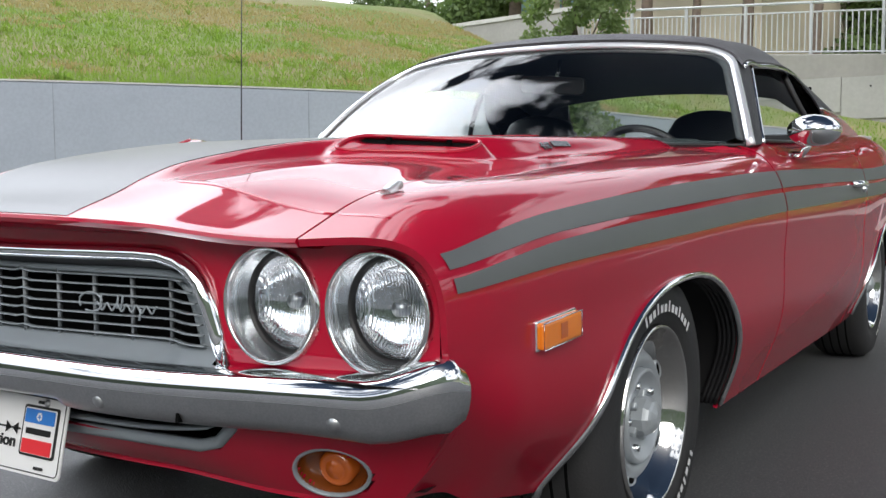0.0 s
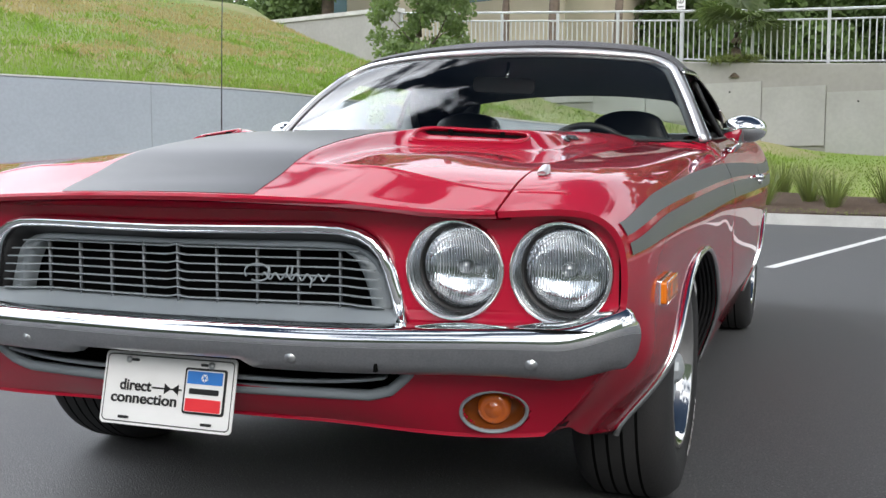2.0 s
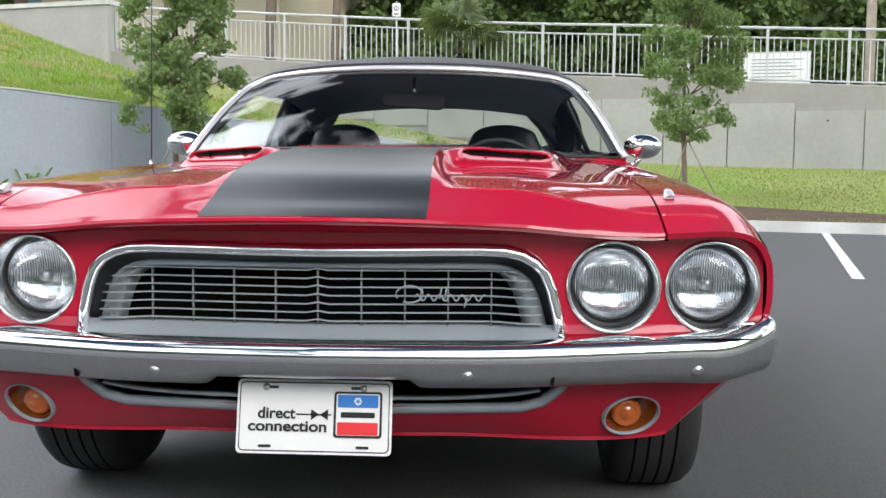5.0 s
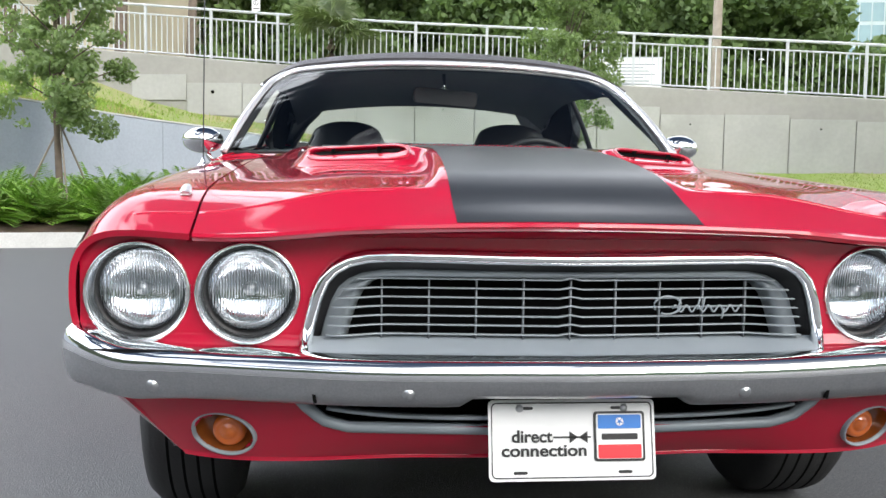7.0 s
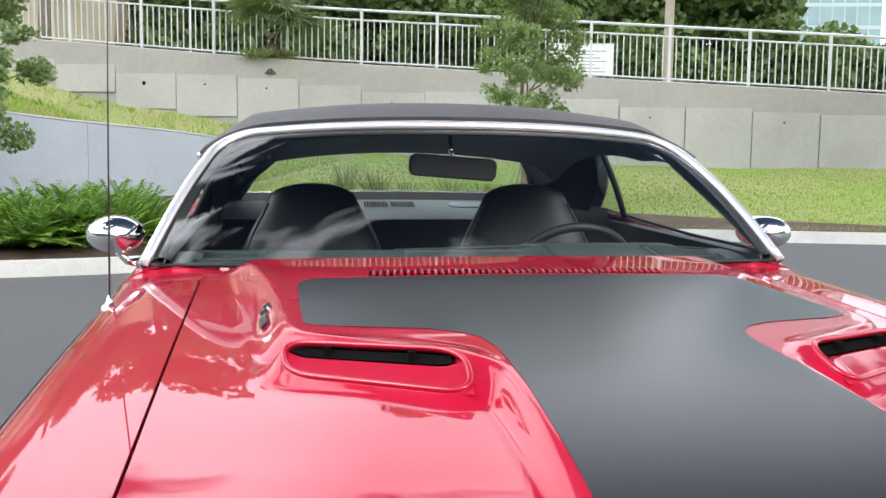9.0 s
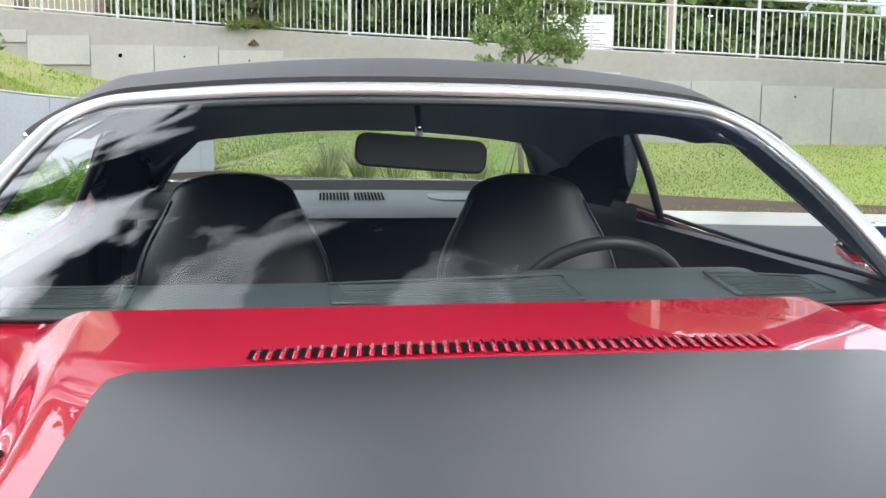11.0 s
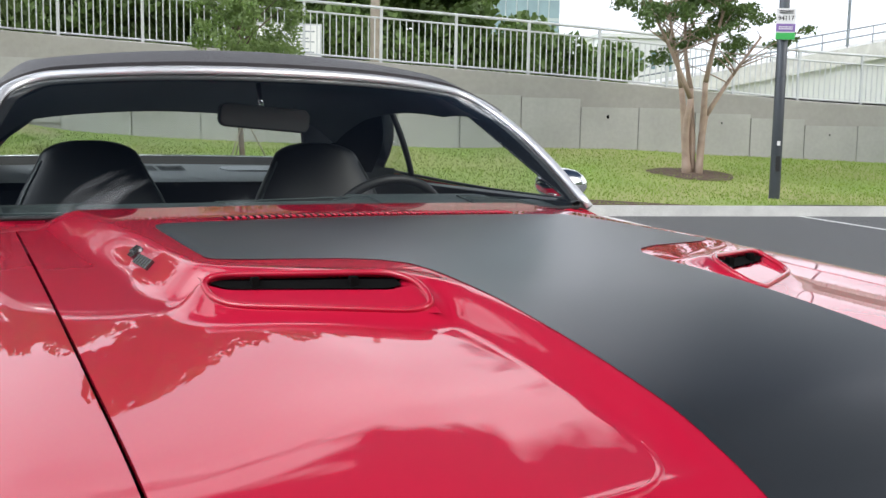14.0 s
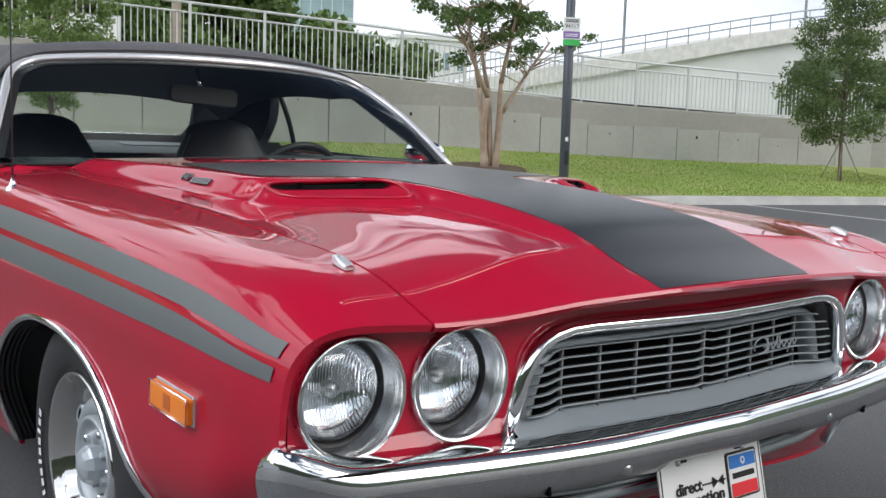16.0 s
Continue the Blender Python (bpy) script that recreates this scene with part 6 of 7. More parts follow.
side_marker(1)
side_marker(-1)

# plate with a logo panel
PM = Matrix.Translation((0, 0.010, 0.4025)) @ Matrix.Rotation(radians(-13), 4, "X")
plate = thing("number_plate", "white show plate with black lettering and a blue and red panel", "plate", (0, 0.01, 0.40))


part("plate_sheet", moved(slab(0.156, 0.0735, 0.010, -0.002, 0.001), PM), WHITE, plate, smooth=False)
part("plate_border", moved(tube(rrect(0.150, 0.0675, 0.009, -0.003), 0.0011, 4, closed=True), PM), BLACKINK, plate)
part("logo_panel", moved(slab(0.048, 0.0455, 0.006, -0.0045, -0.0015, 0.088, 0.006), PM), BLACKINK, plate, smooth=False)
part("logo_white", moved(slab(0.0435, 0.041, 0.004, -0.0055, -0.003, 0.088, 0.006), PM), WHITE, plate, smooth=False)
part("logo_blue", moved(slab(0.0405, 0.0125, 0.002, -0.0068, -0.005, 0.088, 0.0325), PM), BLUE, plate, smooth=False)
part("logo_red", moved(slab(0.0405, 0.0125, 0.002, -0.0068, -0.005, 0.088, -0.0215), PM), REDINK, plate, smooth=False)
part("logo_bar", moved(slab(0.034, 0.0055, 0.002, -0.0068, -0.005, 0.088, 0.0055), PM), BLACKINK, plate, smooth=False)
star = []
for k in range(5):
    a = radians(90 + 72 * k)
    b, c = a + radians(34), a - radians(34)
    o = len(star)
    star.append(([(0.088 + 0.0022 * math.cos(a), -0.0078, 0.0325 + 0.0022 * math.sin(a)), (0.088 + 0.0085 * math.cos(b), -0.0078, 0.0325 + 0.0085 * math.sin(b)), (0.088 + 0.0085 * math.cos(c), -0.0078, 0.0325 + 0.0085 * math.sin(c))], [(0, 1, 2)]))
part("logo_star", moved(merge(*star), PM), WHITE, plate, smooth=False)
part("word", moved(lettering("direct", 0.031, 0.0006, pose(-0.076, -0.0036, 0.006, 90, 0, 0), 0.076, 0.0007), PM), BLACKINK, plate, smooth=False)
part("word", moved(lettering("connection", 0.030, 0.0006, pose(-0.053, -0.0036, -0.0195, 90, 0, 0), 0.158, 0.0007), PM), BLACKINK, plate, smooth=False)
ar = merge(box(-0.036, 0.034, -0.0042, -0.0022, 0.0035, 0.0065), ([(-0.006, -0.0042, 0.016), (-0.006, -0.0042, -0.006), (0.010, -0.0042, 0.005)], [(0, 1, 2)]), ([(0.028, -0.0042, 0.016), (0.028, -0.0042, -0.006), (0.012, -0.0042, 0.005)], [(0, 2, 1)]))
part("arrows", moved(ar, PM), BLACKINK, plate, smooth=False)
for x, z in ((-0.098, 0.058), (0.098, 0.058)):
    part("plate_screw", moved(lathe([(0.0075, -0.001), (0.007, -0.004), (0.003, -0.0065), (0, -0.007)], 12, "y", (x, 0, z)), PM), BRUSHED, plate)
for x in (-0.098, 0.098):
    part("plate_slot", moved(slab(0.013, 0.0028, 0.0027, -0.0036, -0.0015, x, -0.0585), PM), BLACKINK, plate, smooth=False)
for x in (-0.083, 0.083):
    part("plate_slot", moved(slab(0.010, 0.0028, 0.0027, -0.0036, -0.0015, x, 0.058), PM), BLACKINK, plate, smooth=False)


# wing-top turn indicators
def wing_indicator(sg):
    x0, y0 = 0.722, 0.190
    z0 = side_xz(0.21, 0.3)[1] - 0.004

    def fn(t, a):
        w = 0.0108 * (0.80 + 0.35 * math.sin(math.pi * min(1, t * 0.9))) * (1 - 0.45 * t * t)
        h = 0.014 * (0.55 + 0.9 * t - 0.75 * t ** 4)
        ca, sa = math.cos(a), math.sin(a)
        return (x0 + w * math.copysign(abs(ca) ** 0.6, ca), y0 + 0.046 * t, z0 + 0.020 * t * 0.5 + h * abs(sa) ** 0.6)
    V, Fs = grid(fn, np.linspace(0, 1, 10), np.linspace(0, math.pi, 13))
    Fs += [tuple(range(13)), tuple(reversed(range(len(V) - 13, len(V))))]
    part("wing_indicator", (V, Fs) if sg > 0 else mirrored((V, Fs)), MOULDING, car, "small bright wing-top indicator")


wing_indicator(1)
wing_indicator(-1)

# ---- cabin ----
WS_TOP = lambda x: (x, 2.150 + 0.155 * (abs(x) / 0.655) ** 2.2, 1.281 - 0.034 * (abs(x) / 0.655) ** 2.4)


def ws_point(k, t):
    b = Vector(ws_base(0.812 * k))
    a = Vector(WS_TOP(0.640 * k))
    p = b.lerp(a, t)
    bow = 0.022 * math.sin(math.pi * t)
    return tuple(p + Vector((0, -bow * 0.6, bow)))


def glass(fn, us, vs, name, parent, label, mat):
    o = part(name, grid(fn, us, vs), mat, parent, label)
    o.visible_shadow = False
    return o


windscreen = glass(ws_point, np.linspace(-1, 1, 41), np.linspace(0, 1, 15), "windscreen", car, "curved windscreen glass", WS_GLASS)
# bright moulding: up one pillar, across the head, down the other
def ws_outline(o=0.0):
    """Edge of the windscreen: up one pillar, round the corner, along the head and down again."""
    half = [(1.0, t) for t in np.linspace(0, 0.80, 12)]
    for a in np.linspace(0, math.pi / 2, 9)[1:]:
        half.append((0.86 + 0.14 * math.cos(a), 0.80 + 0.20 * math.sin(a)))
    half += [(k, 1.0) for k in np.linspace(0.80, 0.0, 16)]
    full = [(-k, t) for k, t in half] + [(k, t) for k, t in reversed(half[:-1])]
    return [Vector(ws_point(k * (1.03 + o), t * (1.03 + o))) + Vector((0, -0.004, 0.004)) for k, t in full]


mould = ws_outline()
part("windscreen_moulding", sweep(mould, [(-0.0145, -0.004), (-0.011, 0.006), (0.0, 0.009), (0.011, 0.006), (0.0145, -0.004)], up=(0, -0.6, 0.8)), MOULDING, windscreen, "bright windscreen moulding")
seal = [p + Vector((0, 0.003, -0.009)) for p in ws_outline(-0.02)]
part("windscreen_seal", sweep(seal, [(-0.022, -0.004), (-0.022, 0.003), (0.022, 0.003), (0.022, -0.004)], up=(0, -0.6, 0.8)), BLACK, windscreen)
part("base_seal", tube([Vector(ws_base(0.83 * k)) + Vector((0, 0.004, 0.002)) for k in np.linspace(-1, 1, 30)], 0.006, 6), BLACK, windscreen)


# roof
def roof_c(y):
    return soft_table([(2.14, 1.288), (2.30, 1.328), (2.55, 1.354), (2.85, 1.366), (3.15, 1.346), (3.40, 1.286), (3.52, 1.240)], y)


def roof_w(y):
    return soft_table([(2.14, 0.660), (2.35, 0.680), (2.8, 0.690), (3.2, 0.680), (3.52, 0.660)], y)


def roof_edge(k):
    """Front edge of the roof, just behind the bright moulding."""
    a = abs(k)
    if a <= 0.80:
        kk, t = a / 0.80 * 0.86, 1.065
    else:
        q = (a - 0.80) / 0.20 * math.pi / 2
        kk, t = 0.86 + 0.20 * math.sin(q), 0.80 + 0.265 * math.cos(q)
    return Vector(ws_point(math.copysign(kk, k), t)) + Vector((0, 0.0, 0.007))


def roof_body(y, k):
    a = abs(k)
    ry = y - (0.05 * a ** 2 * (y - 3.2) / 0.32 if y > 3.2 else 0)
    drop = 0.062 * a ** 2 + 0.062 * smooth01((a - 0.80) / 0.20) ** 1.5
    return Vector((k * roof_w(y), ry, roof_c(y) - drop))


def roof_pt(y, k):
    if y >= 2.50:
        return tuple(roof_body(y, k))
    t = (y - 2.14) / 0.36
    e, b = roof_edge(k), roof_body(2.50, k)
    p = e.lerp(b, t)
    p.z += 0.018 * math.sin(math.pi * t) * (1 - 0.4 * abs(k))
    return tuple(p)


RK = np.concatenate([np.linspace(-1, -0.75, 12), np.linspace(-0.7, 0.7, 21), np.linspace(0.75, 1, 12)])
roof = part("roof", (lambda g: (g[0], [tuple(reversed(f)) for f in g[1]]))(grid(roof_pt, np.linspace(2.14, 3.52, 40), RK)), ROOF_VINYL, car, "black grained vinyl roof", thick=0.010)
for k in (-0.6, 0.6):
    part("vinyl_seam", tube([Vector(roof_pt(y, k)) + Vector((0, 0, 0.001)) for y in np.linspace(2.16, 3.5, 30)], 0.004, 6, flat=0.5), ROOF_VINYL, roof)
both("drip_rail", tube([Vector(roof_pt(y, 1.0)) + Vector((0.006, 0, -0.006)) for y in np.linspace(2.16, 3.3, 30)], 0.009, 8), CHROME, label="chrome drip rail")


# rear pillars, rear window, boot
def pillar_out(t, q):
    top = Vector(roof_pt(3.02 + 0.50 * q, 1.0))
    foot = Vector((0.775 - 0.045 * q, 3.30 + 1.12 * q, 0.985 - 0.012 * q))
    p = top.lerp(foot, t)
    return tuple(p + Vector((0.03 * math.sin(math.pi * t), 0, 0.015 * math.sin(math.pi * t) * q)))


both("rear_pillar", grid(pillar_out, np.linspace(0, 1, 12), np.linspace(0, 1, 12)), VINYL, label="black vinyl rear pillar", thick=0.006)
both("pillar_lining", grid(lambda t, q: tuple(Vector(pillar_out(t, q)) + Vector((-0.03, 0.01, -0.01))), np.linspace(0, 1, 8), np.linspace(0.02, 1, 8)), VOID, label="black cloth lining of the rear pillar")
both("rear_quarter", grid(lambda t, q: tuple(Vector(pillar_out(t, q)) + Vector((0.009, 0, 0.003))), np.linspace(0.55, 1, 8), np.linspace(0.04, 1, 12)), RED, label="red quarter panel rising to the roof")
both("quarter_trim", tube([Vector(pillar_out(0.55, q)) + Vector((0.007, 0, 0.002)) for q in np.linspace(0, 1, 14)], 0.006, 6), CHROME, label="chrome edge of the vinyl")


def rw_top(k):
    return Vector((0.515 * k, 3.52 - 0.03 * k * k, 1.222 - 0.016 * k * k))


def rw_base(k):
    return Vector((0.665 * k, 4.02 - 0.06 * k * k, 1.020 - 0.006 * k * k))


rear_window = glass(lambda k, t: tuple(rw_base(k).lerp(rw_top(k), t) + Vector((0, 0.01, 0.012)) * math.sin(math.pi * t)), np.linspace(-1, 1, 25), np.linspace(0, 1, 9), "rear_window", car, "rear window glass", CLEAR)
part("rear_window_moulding", tube([rw_base(1).lerp(rw_top(1), t) for t in (0.0, 0.3, 0.6, 0.9)] + [rw_top(k) for k in np.linspace(0.9, -0.9, 18)] + [rw_base(-1).lerp(rw_top(-1), t) for t in (0.9, 0.6, 0.3, 0.0)], 0.010, 8), CHROME, rear_window, "chrome rear window moulding")
part("rear_window_seal", grid(lambda k, t: tuple(rw_base(k) + Vector((0, -0.012 - 0.012 * t, -0.002 - 0.046 * t))), np.linspace(-1, 1, 20), (0, 0.5, 1)), BLACK, rear_window, thick=0.006)
part("sill_moulding", tube([rw_base(k) + Vector((0, -0.010, 0.001)) for k in np.linspace(-0.99, 0.99, 20)], 0.0045, 6), CHROME, rear_window, "thin chrome strip")
both("sail_panel", grid(lambda t, q: tuple(Vector(roof_pt(3.52, 0.74 + 0.26 * q)).lerp(Vector((0.665 + 0.07 * q, 3.96 + 0.46 * q, 0.98 - 0.007 * q)), t) + Vector((0.0, 0.0, 0.012 * math.sin(math.pi * t)))), np.linspace(0, 1, 10), np.linspace(0, 1, 6)), VINYL, thick=0.02)


def deck(x, y):
    e = side_xz(y, 0)
    k = x / 0.7
    return (x * e[0] / 0.7, y, e[1] - 0.035 * (1 - k * k))


part("boot_lid", (lambda g: (g[0], [tuple(reversed(f)) for f in g[1]]))(grid(lambda y, x: deck(x, y), np.linspace(3.98, 4.80, 18), np.linspace(-0.7, 0.7, 21))), RED, car, thick=0.01)
part("tail_panel", grid(lambda x, z: (x, 4.80 - 0.05 * (z - 0.4), z), np.linspace(-0.84, 0.84, 10), np.linspace(0.42, 0.90, 6)), BLACK, car)
part("rear_bumper", sweep([(x, 4.86 - 0.06 * (abs(x) / 0.88) ** 4, 0.50) for x in np.linspace(-0.89, 0.89, 30)], [(-0.02, -0.06), (0.02, -0.055), (0.03, 0.0), (0.02, 0.055), (-0.02, 0.06)]), CHROME, car, "chrome rear bumper")


# front pillars: from the wing to the roof, black with a bright edge
def a_pillar(t, q):
    p = Vector(ws_point(1.035, min(1.0, t)))
    back = Vector((0.835, 2.02, 0.945)).lerp(Vector(roof_pt(2.42, 1.0)) + Vector((-0.012, 0, -0.01)), t)
    return tuple(p.lerp(back, q) + Vector((0.012 * math.sin(math.pi * q), 0, 0)))


both("front_pillar", grid(a_pillar, np.linspace(0, 1, 12), np.linspace(0, 1, 5)), VINYL, thick=-0.006)
both("pillar_trim", tube([Vector(a_pillar(t, 0.97)) + Vector((0.008, 0, 0)) for t in np.linspace(0, 1, 12)], 0.008, 8), CHROME, label="chrome window edge")
both("belt_trim", tube([(side_xz(y, 0)[0] + 0.004, y, side_xz(y, 0)[1] + 0.006) for y in np.linspace(1.95, 3.3, 30)], 0.006, 8), BLACK, label="dark belt seal")
# rear quarter glass with its dark leading seal
def quarter(a, b):
    lo = Vector((0.795, 3.05 + 0.33 * a, 0.972))
    hi = Vector((0.672, 2.98 + 0.20 * a, 1.225))
    return tuple(lo.lerp(hi, b))


for sg in (1, -1):
    g = grid(quarter, np.linspace(0, 1, 6), np.linspace(0, 1, 6))
    o = part("quarter_glass", g if sg > 0 else mirrored(g), CLEAR, car)
    o.visible_shadow = False
    g = tube([Vector(quarter(-0.01, t)) + Vector((0, -0.02 * math.sin(math.pi * t), 0)) for t in np.linspace(0, 1, 10)], 0.012, 8)
    part("glass_seal", g if sg > 0 else mirrored(g), BLACK, o)

# interior lining
part("headliner", grid(lambda y, k: (roof_pt(y, k)[0] * 0.985, roof_pt(y, k)[1], roof_pt(y, k)[2] - 0.045), np.linspace(2.2, 3.5, 14), np.linspace(-0.97, 0.97, 15)), BLACK, car)
part("floor_pan", box(-0.80, 0.80, 1.75, 3.55, 0.29, 0.33), CARPET, car, smooth=False)
both("door_card", grid(lambda y, z: (0.77 - 0.02 * smooth01((0.9 - z) / 0.2), y, z), np.linspace(1.9, 3.5, 12), np.linspace(0.32, 0.95, 8)), LEATHER)
both("door_top", grid(lambda y, t: (0.77 + 0.045 * t, y, 0.95 + 0.006 * math.sin(math.pi * t)), np.linspace(1.9, 3.5, 12), (0, 0.5, 1)), LEATHER)
part("fire_wall", box(-0.76, 0.76, 1.74, 1.80, 0.3, 0.87), CARPET, car, smooth=False)


def dash(x, t):
    w = Vector(ws_base(x * 0.93)) + Vector((0, 0.02, -0.012))
    prof = [(0, 0.0, 0.0), (0.25, 0.08, 0.012), (0.5, 0.18, 0.022), (0.75, 0.27, 0.022), (0.88, 0.315, 0.010), (0.95, 0.325, -0.02), (1.0, 0.30, -0.22)]
    dy = float(np.interp(t, [p[0] for p in prof], [p[1] for p in prof]))
    dz = float(np.interp(t, [p[0] for p in prof], [p[2] for p in prof]))
    y = w.y + dy * (1 - 0.12 * (abs(x) / 0.8) ** 2)
    hood = 0.018 * smooth01((0.26 - abs(x - 0.38)) / 0.05) * smooth01((t - 0.5) / 0.3) if t < 0.97 else 0
    return (x, y, w.z + dz + hood)


dashboard = part("dashboard", (lambda g: (g[0], [tuple(reversed(f)) for f in g[1]]))(grid(dash, np.linspace(-0.79, 0.79, 60), np.concatenate([np.linspace(0, 0.9, 16), (0.93, 0.96, 1.0)]))), DASH, car, "dark padded dashboard top")
for x0, x1 in ((-0.20, 0.22), (0.50, 0.70), (-0.72, -0.52)):
    part("speaker_grille", tube([Vector(dash(x, t)) + Vector((0, 0, 0.002)) for x, t in ((x0, 0.28), (x1, 0.28), (x1, 0.66), (x0, 0.66))], 0.003, 6, closed=True), DASH, dashboard)
    for q in np.linspace(0.33, 0.61, 8):
        part("grille_rib", tube([Vector(dash(x, q)) + Vector((0, 0, 0.001)) for x in np.linspace(x0 + 0.02, x1 - 0.02, 6)], 0.0018, 4), DASH, dashboard)

# steering wheel
SWM = Matrix.Translation((0.360, 2.290, 0.838)) @ Matrix.Rotation(radians(28), 4, "X")
wheel_pts = [tuple(SWM @ Vector((0.188 * math.cos(a), 0, 0.188 * math.sin(a)))) for a in np.linspace(0, 2 * math.pi, 49)[:-1]]
steering = part("steering_wheel", tube(wheel_pts, 0.014, 10, closed=True), BLACK, car, "black steering wheel with a wrapped rim")
part("wheel_hub", moved(merge(lathe([(0, -0.01), (0.05, -0.01), (0.06, 0.01), (0.04, 0.04), (0, 0.04)], 20), box(-0.18, 0.18, -0.004, 0.006, -0.02, 0.005)), SWM), BLACK, steering)
part("steering_column", tube([SWM @ Vector((0, 0.0, 0)), SWM @ Vector((0, -0.4, 0))], 0.03, 10), BLACK, steering)


# seats
def seat(sg):
    t = part("front_seat", moved(merge(box(-0.25, 0.25, 2.42, 2.92, 0.38, 0.50)), Matrix.Translation((sg * 0.385, 0, 0))), LEATHER, car, "black bucket seat with a high back", smooth=False, bevel=0.04)

    def back(a, h):
        w = 0.265 * (1 - 0.10 * h - 0.36 * smooth01((h - 0.55) / 0.45) ** 1.3)
        cz = 0.44 + 0.655 * h
        if h > 0.93:
            w *= math.sqrt(max(0.02, 1 - ((h - 0.93) / 0.07) ** 2 * 0.9))
        ca, sa = math.cos(a), math.sin(a)
        ex = 0.55
        px = w * math.copysign(abs(ca) ** ex, ca)
        th = 0.085 * (1 - 0.45 * h)
        py = th * math.copysign(abs(sa) ** 0.8, sa)
        return (sg * 0.385 + px, 2.86 + 0.13 * h + py, cz)
    hs = list(np.linspace(0, 0.93, 16)) + [0.95, 0.97, 0.985, 0.995, 1.0]
    angs = np.linspace(0, 2 * math.pi, 29)[:-1]
    V, Fs = grid(lambda h, a: back(a, h), hs, angs, closed=True)
    Fs.append(tuple(range((len(hs) - 1) * 28, len(hs) * 28)))
    part("seat_back", (V, Fs), LEATHER, t)
    for q in (0.42, math.pi - 0.42):
        part("piping", tube([Vector(back(-q, h)) + Vector((0, -0.003, 0)) for h in np.linspace(0.1, 0.9, 14)], 0.0035, 6), DASH, t, "grey seam piping")


seat(1)
seat(-1)
part("rear_seat", grid(lambda x, t: (x, 3.36 - 0.05 * math.sin(math.pi * min(1, t)) + 0.10 * t, 0.50 + 0.385 * t + 0.012 * math.cos(x * 4.2)), np.linspace(-0.72, 0.72, 24), np.linspace(0, 1, 10)), LEATHER, car, "black rear seat back", thick=0.06)
both("rear_side_panel", grid(lambda y, z: (0.745, y, z), np.linspace(3.1, 3.95, 6), np.linspace(0.6, 1.0, 5)), LEATHER)


def shelf_z(y):
    return 0.934 + 0.05 * (y - 3.45) / 0.55


shelf = part("parcel_shelf", (lambda g: (g[0], [tuple(reversed(f)) for f in g[1]]))(grid(lambda x, y: (x, y, shelf_z(y)), np.linspace(-0.73, 0.73, 8), np.linspace(3.45, 4.02, 6))), SHELF, car, "grey parcel shelf with speaker vents")
for x0 in (-0.130, -0.010):
    for k in range(9):
        x = x0 + 0.0118 * k
        part("shelf_vent", ([(x, 3.76, shelf_z(3.76) + 0.003), (x + 0.007, 3.76, shelf_z(3.76) + 0.003), (x + 0.015, 3.92, shelf_z(3.92) + 0.003), (x + 0.008, 3.92, shelf_z(3.92) + 0.003)], [(0, 1, 2, 3)]), VOID, shelf, smooth=False)
part("speaker", moved(slab(0.17, 0.075, 0.06, -0.004, 0.004), Matrix.Translation((0.42, 3.82, shelf_z(3.82) + 0.002)) @ Matrix.Rotation(radians(-85), 4, "X")), GRILLE_GREY, shelf, "grey oval speaker grille", smooth=False)

# interior mirror
MM = Matrix.Translation((0.0, 2.31, 1.172)) @ Matrix.Rotation(radians(4), 4, "Y")
im = part("interior_mirror", moved(slab(0.130, 0.033, 0.022, -0.014, 0.016), MM), BLACK, car, "black interior mirror", smooth=False, bevel=0.005)
part("mirror_stem", tube([(0.0, 2.325, 1.19), (0.0, 2.36, 1.24), (0.0, 2.37, 1.27)], 0.008, 8), CHROME, im)


# door mirrors
def door_mirror(sg):
    c = Vector((0.945, 2.225, 0.985))
    prof = [(0.0, -0.075), (0.022, -0.072), (0.042, -0.055), (0.052, -0.02), (0.054, 0.03), (0.052, 0.048), (0.047, 0.050), (0.044, 0.044)]
    m = Matrix.Translation(c) @ Matrix.Rotation(radians(-10), 4, "Z") @ Matrix.Diagonal((1.45, 1, 0.95, 1))
    g = moved(lathe(prof, 32), m)
    t = part("door_mirror", g if sg > 0 else mirrored(g), CHROME, car, "chrome bullet door mirror")
    g = moved(lathe([(0.0, 0.044), (0.046, 0.044)], 32), m)
    part("mirror_glass", g if sg > 0 else mirrored(g), CHROME, t)
    g = merge(tube([c + Vector((-0.01, -0.01, -0.045)), c + Vector((-0.03, 0.0, -0.075)), (0.885, 2.235, side_xz(2.235, 1.5)[1] + 0.004)], 0.011, 10, scale=[1.2, 0.9, 1.3]), moved(lathe([(0.0, 0.012), (0.018, 0.010), (0.026, 0.0)], 20, "z"), Matrix.Translation((0.882, 2.235, side_xz(2.235, 1.5)[1] - 0.002)) @ Matrix.Diagonal((0.8, 1.5, 1, 1))))
    part("mirror_stalk", g if sg > 0 else mirrored(g), CHROME, t)


door_mirror(1)
door_mirror(-1)

# aerial on the right wing
az = side_xz(1.565, 1.6)[1]
aerial = part("aerial", tube([(-0.862, 1.565, az), (-0.858, 1.575, az + 0.45), (-0.852, 1.59, az + 0.95)], 0.0019, 6, scale=[1.3, 1.0, 0.7]), POLE, car, "thin whip aerial")
part("aerial_base", lathe([(0.019, -0.006), (0.017, 0.005), (0.010, 0.009), (0.007, 0.016), (0.003, 0.028), (0, 0.028)], 20, "z", (-0.862, 1.565, az)), CHROME, aerial)


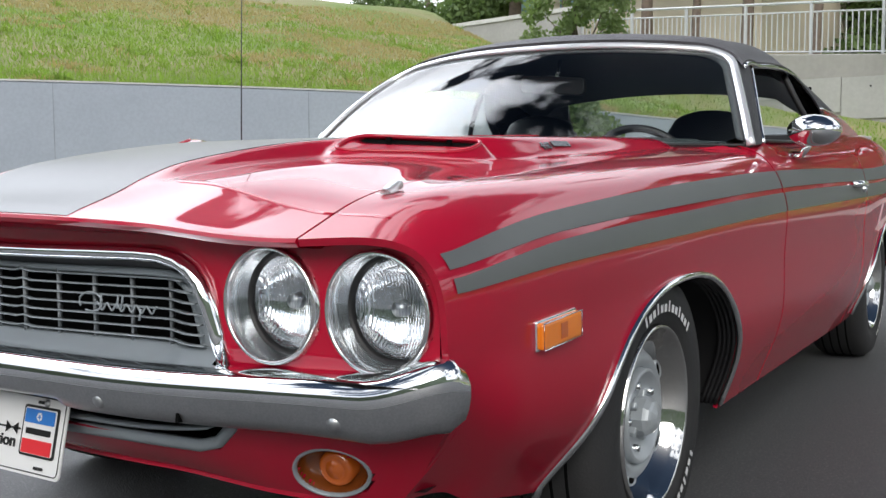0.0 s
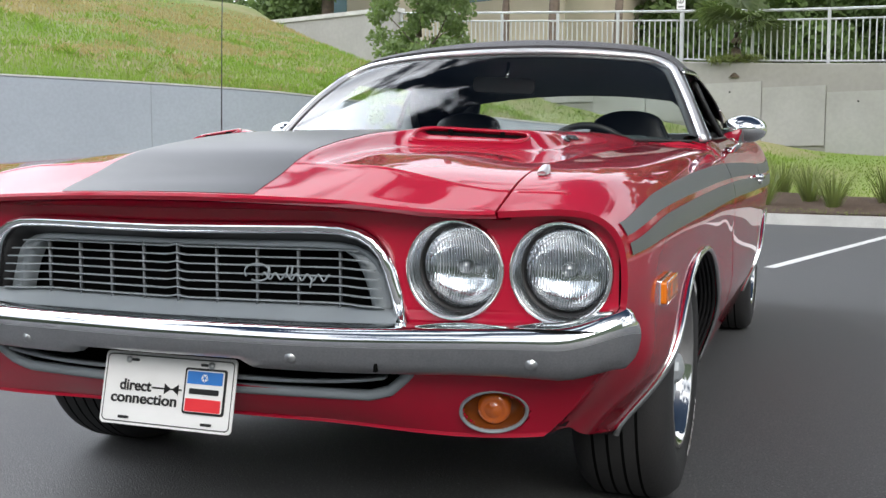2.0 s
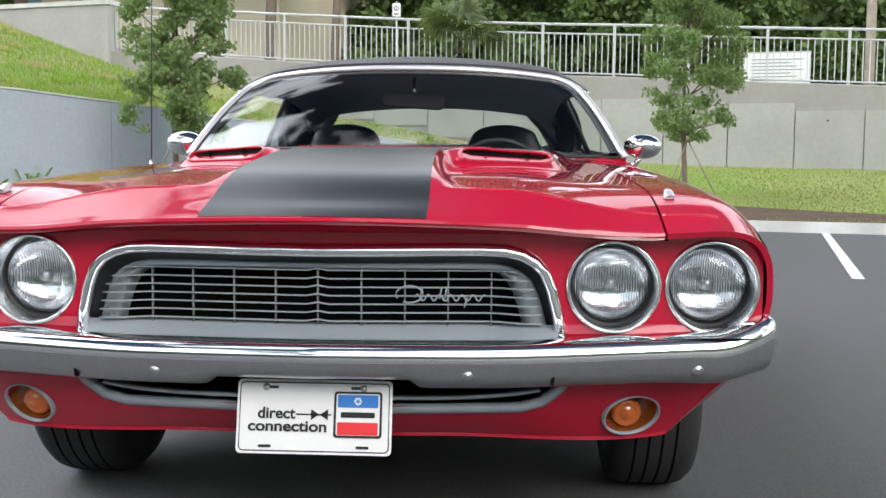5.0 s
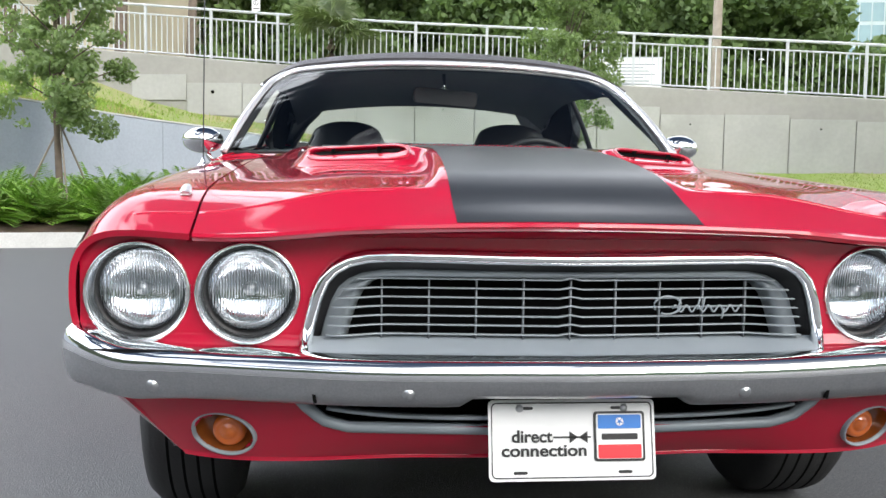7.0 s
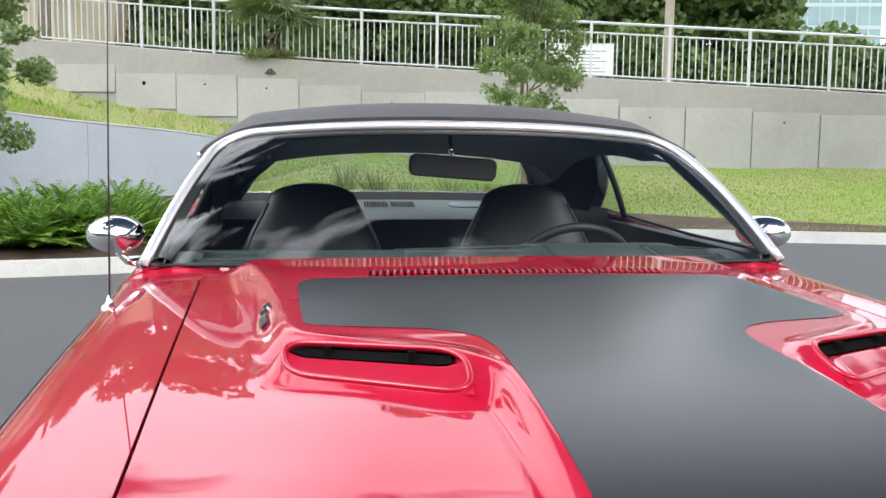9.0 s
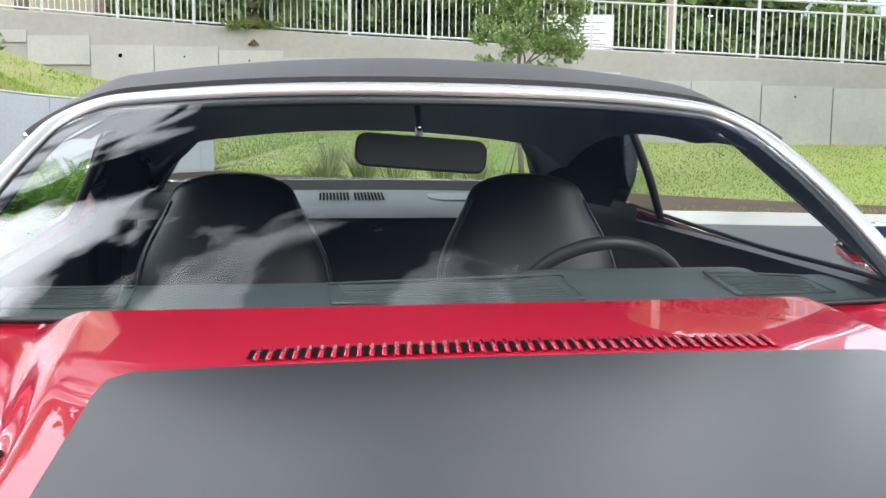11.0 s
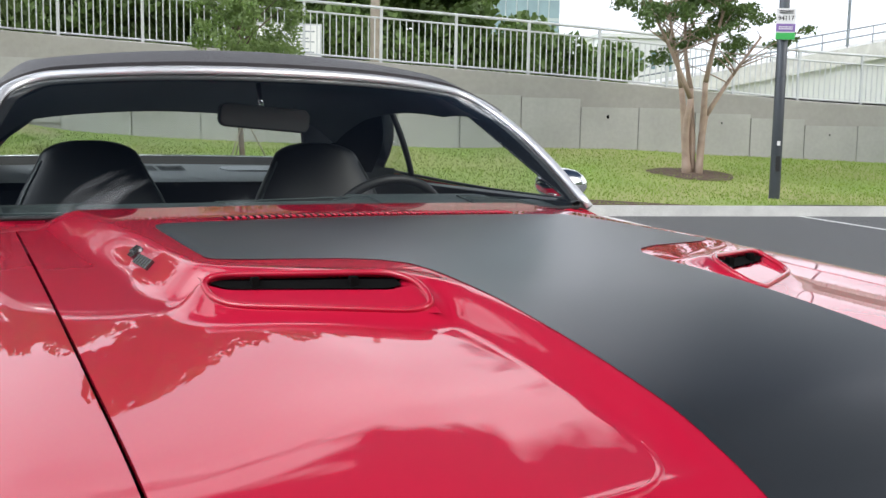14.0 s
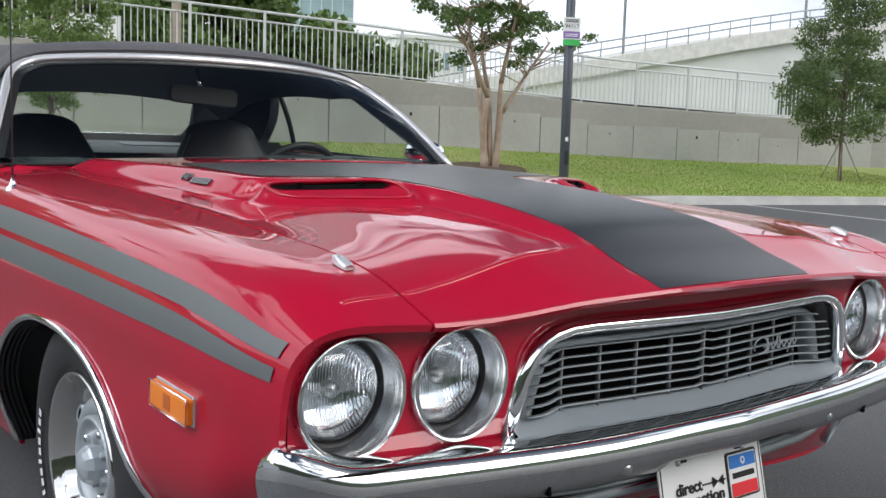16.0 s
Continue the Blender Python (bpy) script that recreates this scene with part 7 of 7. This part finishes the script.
# wheels
def road_wheel(sg, y):
    x = 0.892 * sg          # outer face of the tyre bead
    R = TYRE_R
    prof = [(0.195, -0.205), (0.21, -0.218), (0.255, -0.228), (0.305, -0.218), (0.325, -0.198), (0.332, -0.175), (0.332, -0.04), (0.325, -0.016), (0.305, 0.006), (0.258, 0.016), (0.222, 0.010), (0.207, 0.0), (0.200, -0.02), (0.200, -0.205)]
    t = part("wheel", lathe([(r, h * sg) for r, h in prof], 64, "x", (x, y, R)), RUBBER, car, "raised white letter tyre on a slotted steel wheel")
    rim = [(0.2045, -0.012), (0.2035, 0.006), (0.199, 0.010), (0.194, 0.006), (0.190, -0.004), (0.186, -0.008), (0.180, -0.020), (0.172, -0.038), (0.163, -0.054), (0.156, -0.060)]
    part("trim_ring", lathe([(r, h * sg) for r, h in rim], 64, "x", (x, y, R)), BARREL, t, "polished trim ring")
    disc = [(0.158, -0.0590), (0.150, -0.0510), (0.140, -0.0370), (0.132, -0.0310), (0.122, -0.0290), (0.112, -0.0330), (0.106, -0.0390)]
    part("wheel_centre", lathe([(r, h * sg) for r, h in disc], 56, "x", (x, y, R)), PAINTED, t, "silver painted wheel centre")
    part("centre_groove", lathe([(r, h * sg) for r, h in ((0.107, -0.0380), (0.104, -0.0450), (0.100, -0.0410))], 48, "x", (x, y, R)), VOID, t)
    for k in range(5):
        a = radians(72 * k + 18)
        m = Matrix.Translation((x - 0.043 * sg, y, R)) @ Matrix.Rotation(a, 4, "X")
        g = moved(lathe([(0.026, -0.004), (0.028, 0.009), (0.023, 0.012), (0.020, 0.004), (0.0, 0.001)], 24, "x"), m @ Matrix.Translation((0, 0, 0.140)) @ Matrix.Diagonal((sg, 1.0, 0.52, 1)))
        part("slot_rim", g, PAINTED, t)
        g = moved(lathe([(0.0, 0.0), (0.0195, 0.0)], 20, "x"), m @ Matrix.Translation((0.0085 * sg, 0, 0.140)) @ Matrix.Diagonal((1, 1.0, 0.5, 1)))
        part("slot", g, VOID, t)
    # dished cap with five shallow ribs round a ribbed cone
    dish = [(0.1055, -0.0450), (0.1045, -0.0230), (0.101, -0.0190), (0.096, -0.0200), (0.091, -0.0250), (0.078, -0.0340), (0.062, -0.0390), (0.045, -0.0390)]
    cap = part("hub_cap", lathe([(r, h * sg) for r, h in dish], 56, "x", (x, y, R)), PAINTED, t, "dished silver hub cap with a ribbed cone")
    for k in range(5):
        m = Matrix.Translation((x - 0.035 * sg, y, R)) @ Matrix.Rotation(radians(72 * k + 54), 4, "X")
        part("rib", moved(box(-0.012, 0.010, -0.008, 0.008, 0.030, 0.058), m @ Matrix.Diagonal((sg, 1, 1, 1))), PAINTED, cap, smooth=False, bevel=0.004)
        b = Matrix.Translation((x - 0.037 * sg, y, R)) @ Matrix.Rotation(radians(72 * k + 18), 4, "X")
        part("lug_nut", moved(lathe([(0.0095, -0.006), (0.0095, 0.010), (0.007, 0.013), (0.0, 0.014)], 6, "x"), b @ Matrix.Translation((0, 0, 0.072)) @ Matrix.Diagonal((sg, 1, 1, 1))), SATIN, t)
    cone = [(0.044, -0.0390), (0.043, -0.0130), (0.039, -0.0070), (0.036, -0.0010), (0.030, 0.0030), (0.010, 0.0100), (0.0, 0.0110)]
    part("hub_cone", lathe([(r, h * sg) for r, h in cone], 10, "x", (x, y, R)), PAINTED, t, "satin silver cone", smooth=False)
    # raised white marks on the sidewall, as plain bars
    for a0, n in (((-24, 13), (122, 9)) if sg > 0 else ((-136, 12),)):
        for k in range(n):
            a = radians(a0 + k * 5.6) * -sg
            w = 0.0082 if k % 3 else 0.0048
            V = []
            for rr, ww in ((0.232, -1), (0.232, 1), (0.249 if k % 3 else 0.256, 1), (0.249 if k % 3 else 0.256, -1)):
                yy, zz = ww * w, rr
                V.append((x + sg * (0.0175 - 0.05 * max(0, rr - 0.25)), y + yy * math.cos(a) - zz * math.sin(a), R + yy * math.sin(a) + zz * math.cos(a)))
            part("sidewall_mark", (V, [(0, 1, 2, 3)]), WHITE, t, smooth=False)
    # tread grooves
    for q in (0.055, 0.09, 0.125, 0.16):
        part("tread_groove", lathe([(R + 0.0006, -q * sg), (R + 0.0006, -(q + 0.007) * sg)], 56, "x", (x, y, R)), VOID, t)


for yy in (FRONT_AXLE, REAR_AXLE):
    for sg in (1, -1):
        road_wheel(sg, yy)

# ---- railing on the concrete wall ----
fence = thing("railing", "pale grey metal railing with upright bars along a ramp", "railing", W(2, 20.2, 2.4))
RV = 20.18
RU = np.linspace(-15.0, 60, 90)
for dz, r in ((1.10, 0.03), (0.90, 0.02), (0.06, 0.02)):
    part("rail", tube([W(u, RV, wall_top(u) + dz) for u in RU], r, 8), RAILING, fence)
post_me = mesh_of("post", *box(-0.028, 0.028, -0.028, 0.028, 0.0, 1.09), RAILING, False)
pick_me = mesh_of("picket", *box(-0.0105, 0.0105, -0.0105, 0.0105, 0.06, 0.90), RAILING, False)


def stand(me, name, u):
    o = new(name, me)
    o.parent = fence
    o.matrix_parent_inverse = HOME[fence.name].inverted()
    o.matrix_basis = Matrix.Translation(W(u, RV, wall_top(u))) @ Matrix.Rotation(radians(-15), 4, "Z")
    return o


k = 0
u = -15.0
far = []
while u < 45:
    if k % 12 == 0:
        if u < 30:
            stand(post_me, "post", u)
        else:
            far.append(([W(u + a, RV + b, wall_top(u) + c) for a, b, c in box(-0.028, 0.028, -0.028, 0.028, 0, 1.06)[0]], box(0, 1, 0, 1, 0, 1)[1]))
    elif u < 20.5:
        stand(pick_me, "picket", u)
    else:
        far.append(([W(u + a, RV + b, wall_top(u) + c) for a, b, c in box(-0.0105, 0.0105, -0.0105, 0.0105, 0.07, 0.88)[0]], box(0, 1, 0, 1, 0, 1)[1]))
    u += 1.56 / 12
    k += 1
tagged(part("far_pickets", merge(*far), RAILING, fence, smooth=False), kind="stuff")
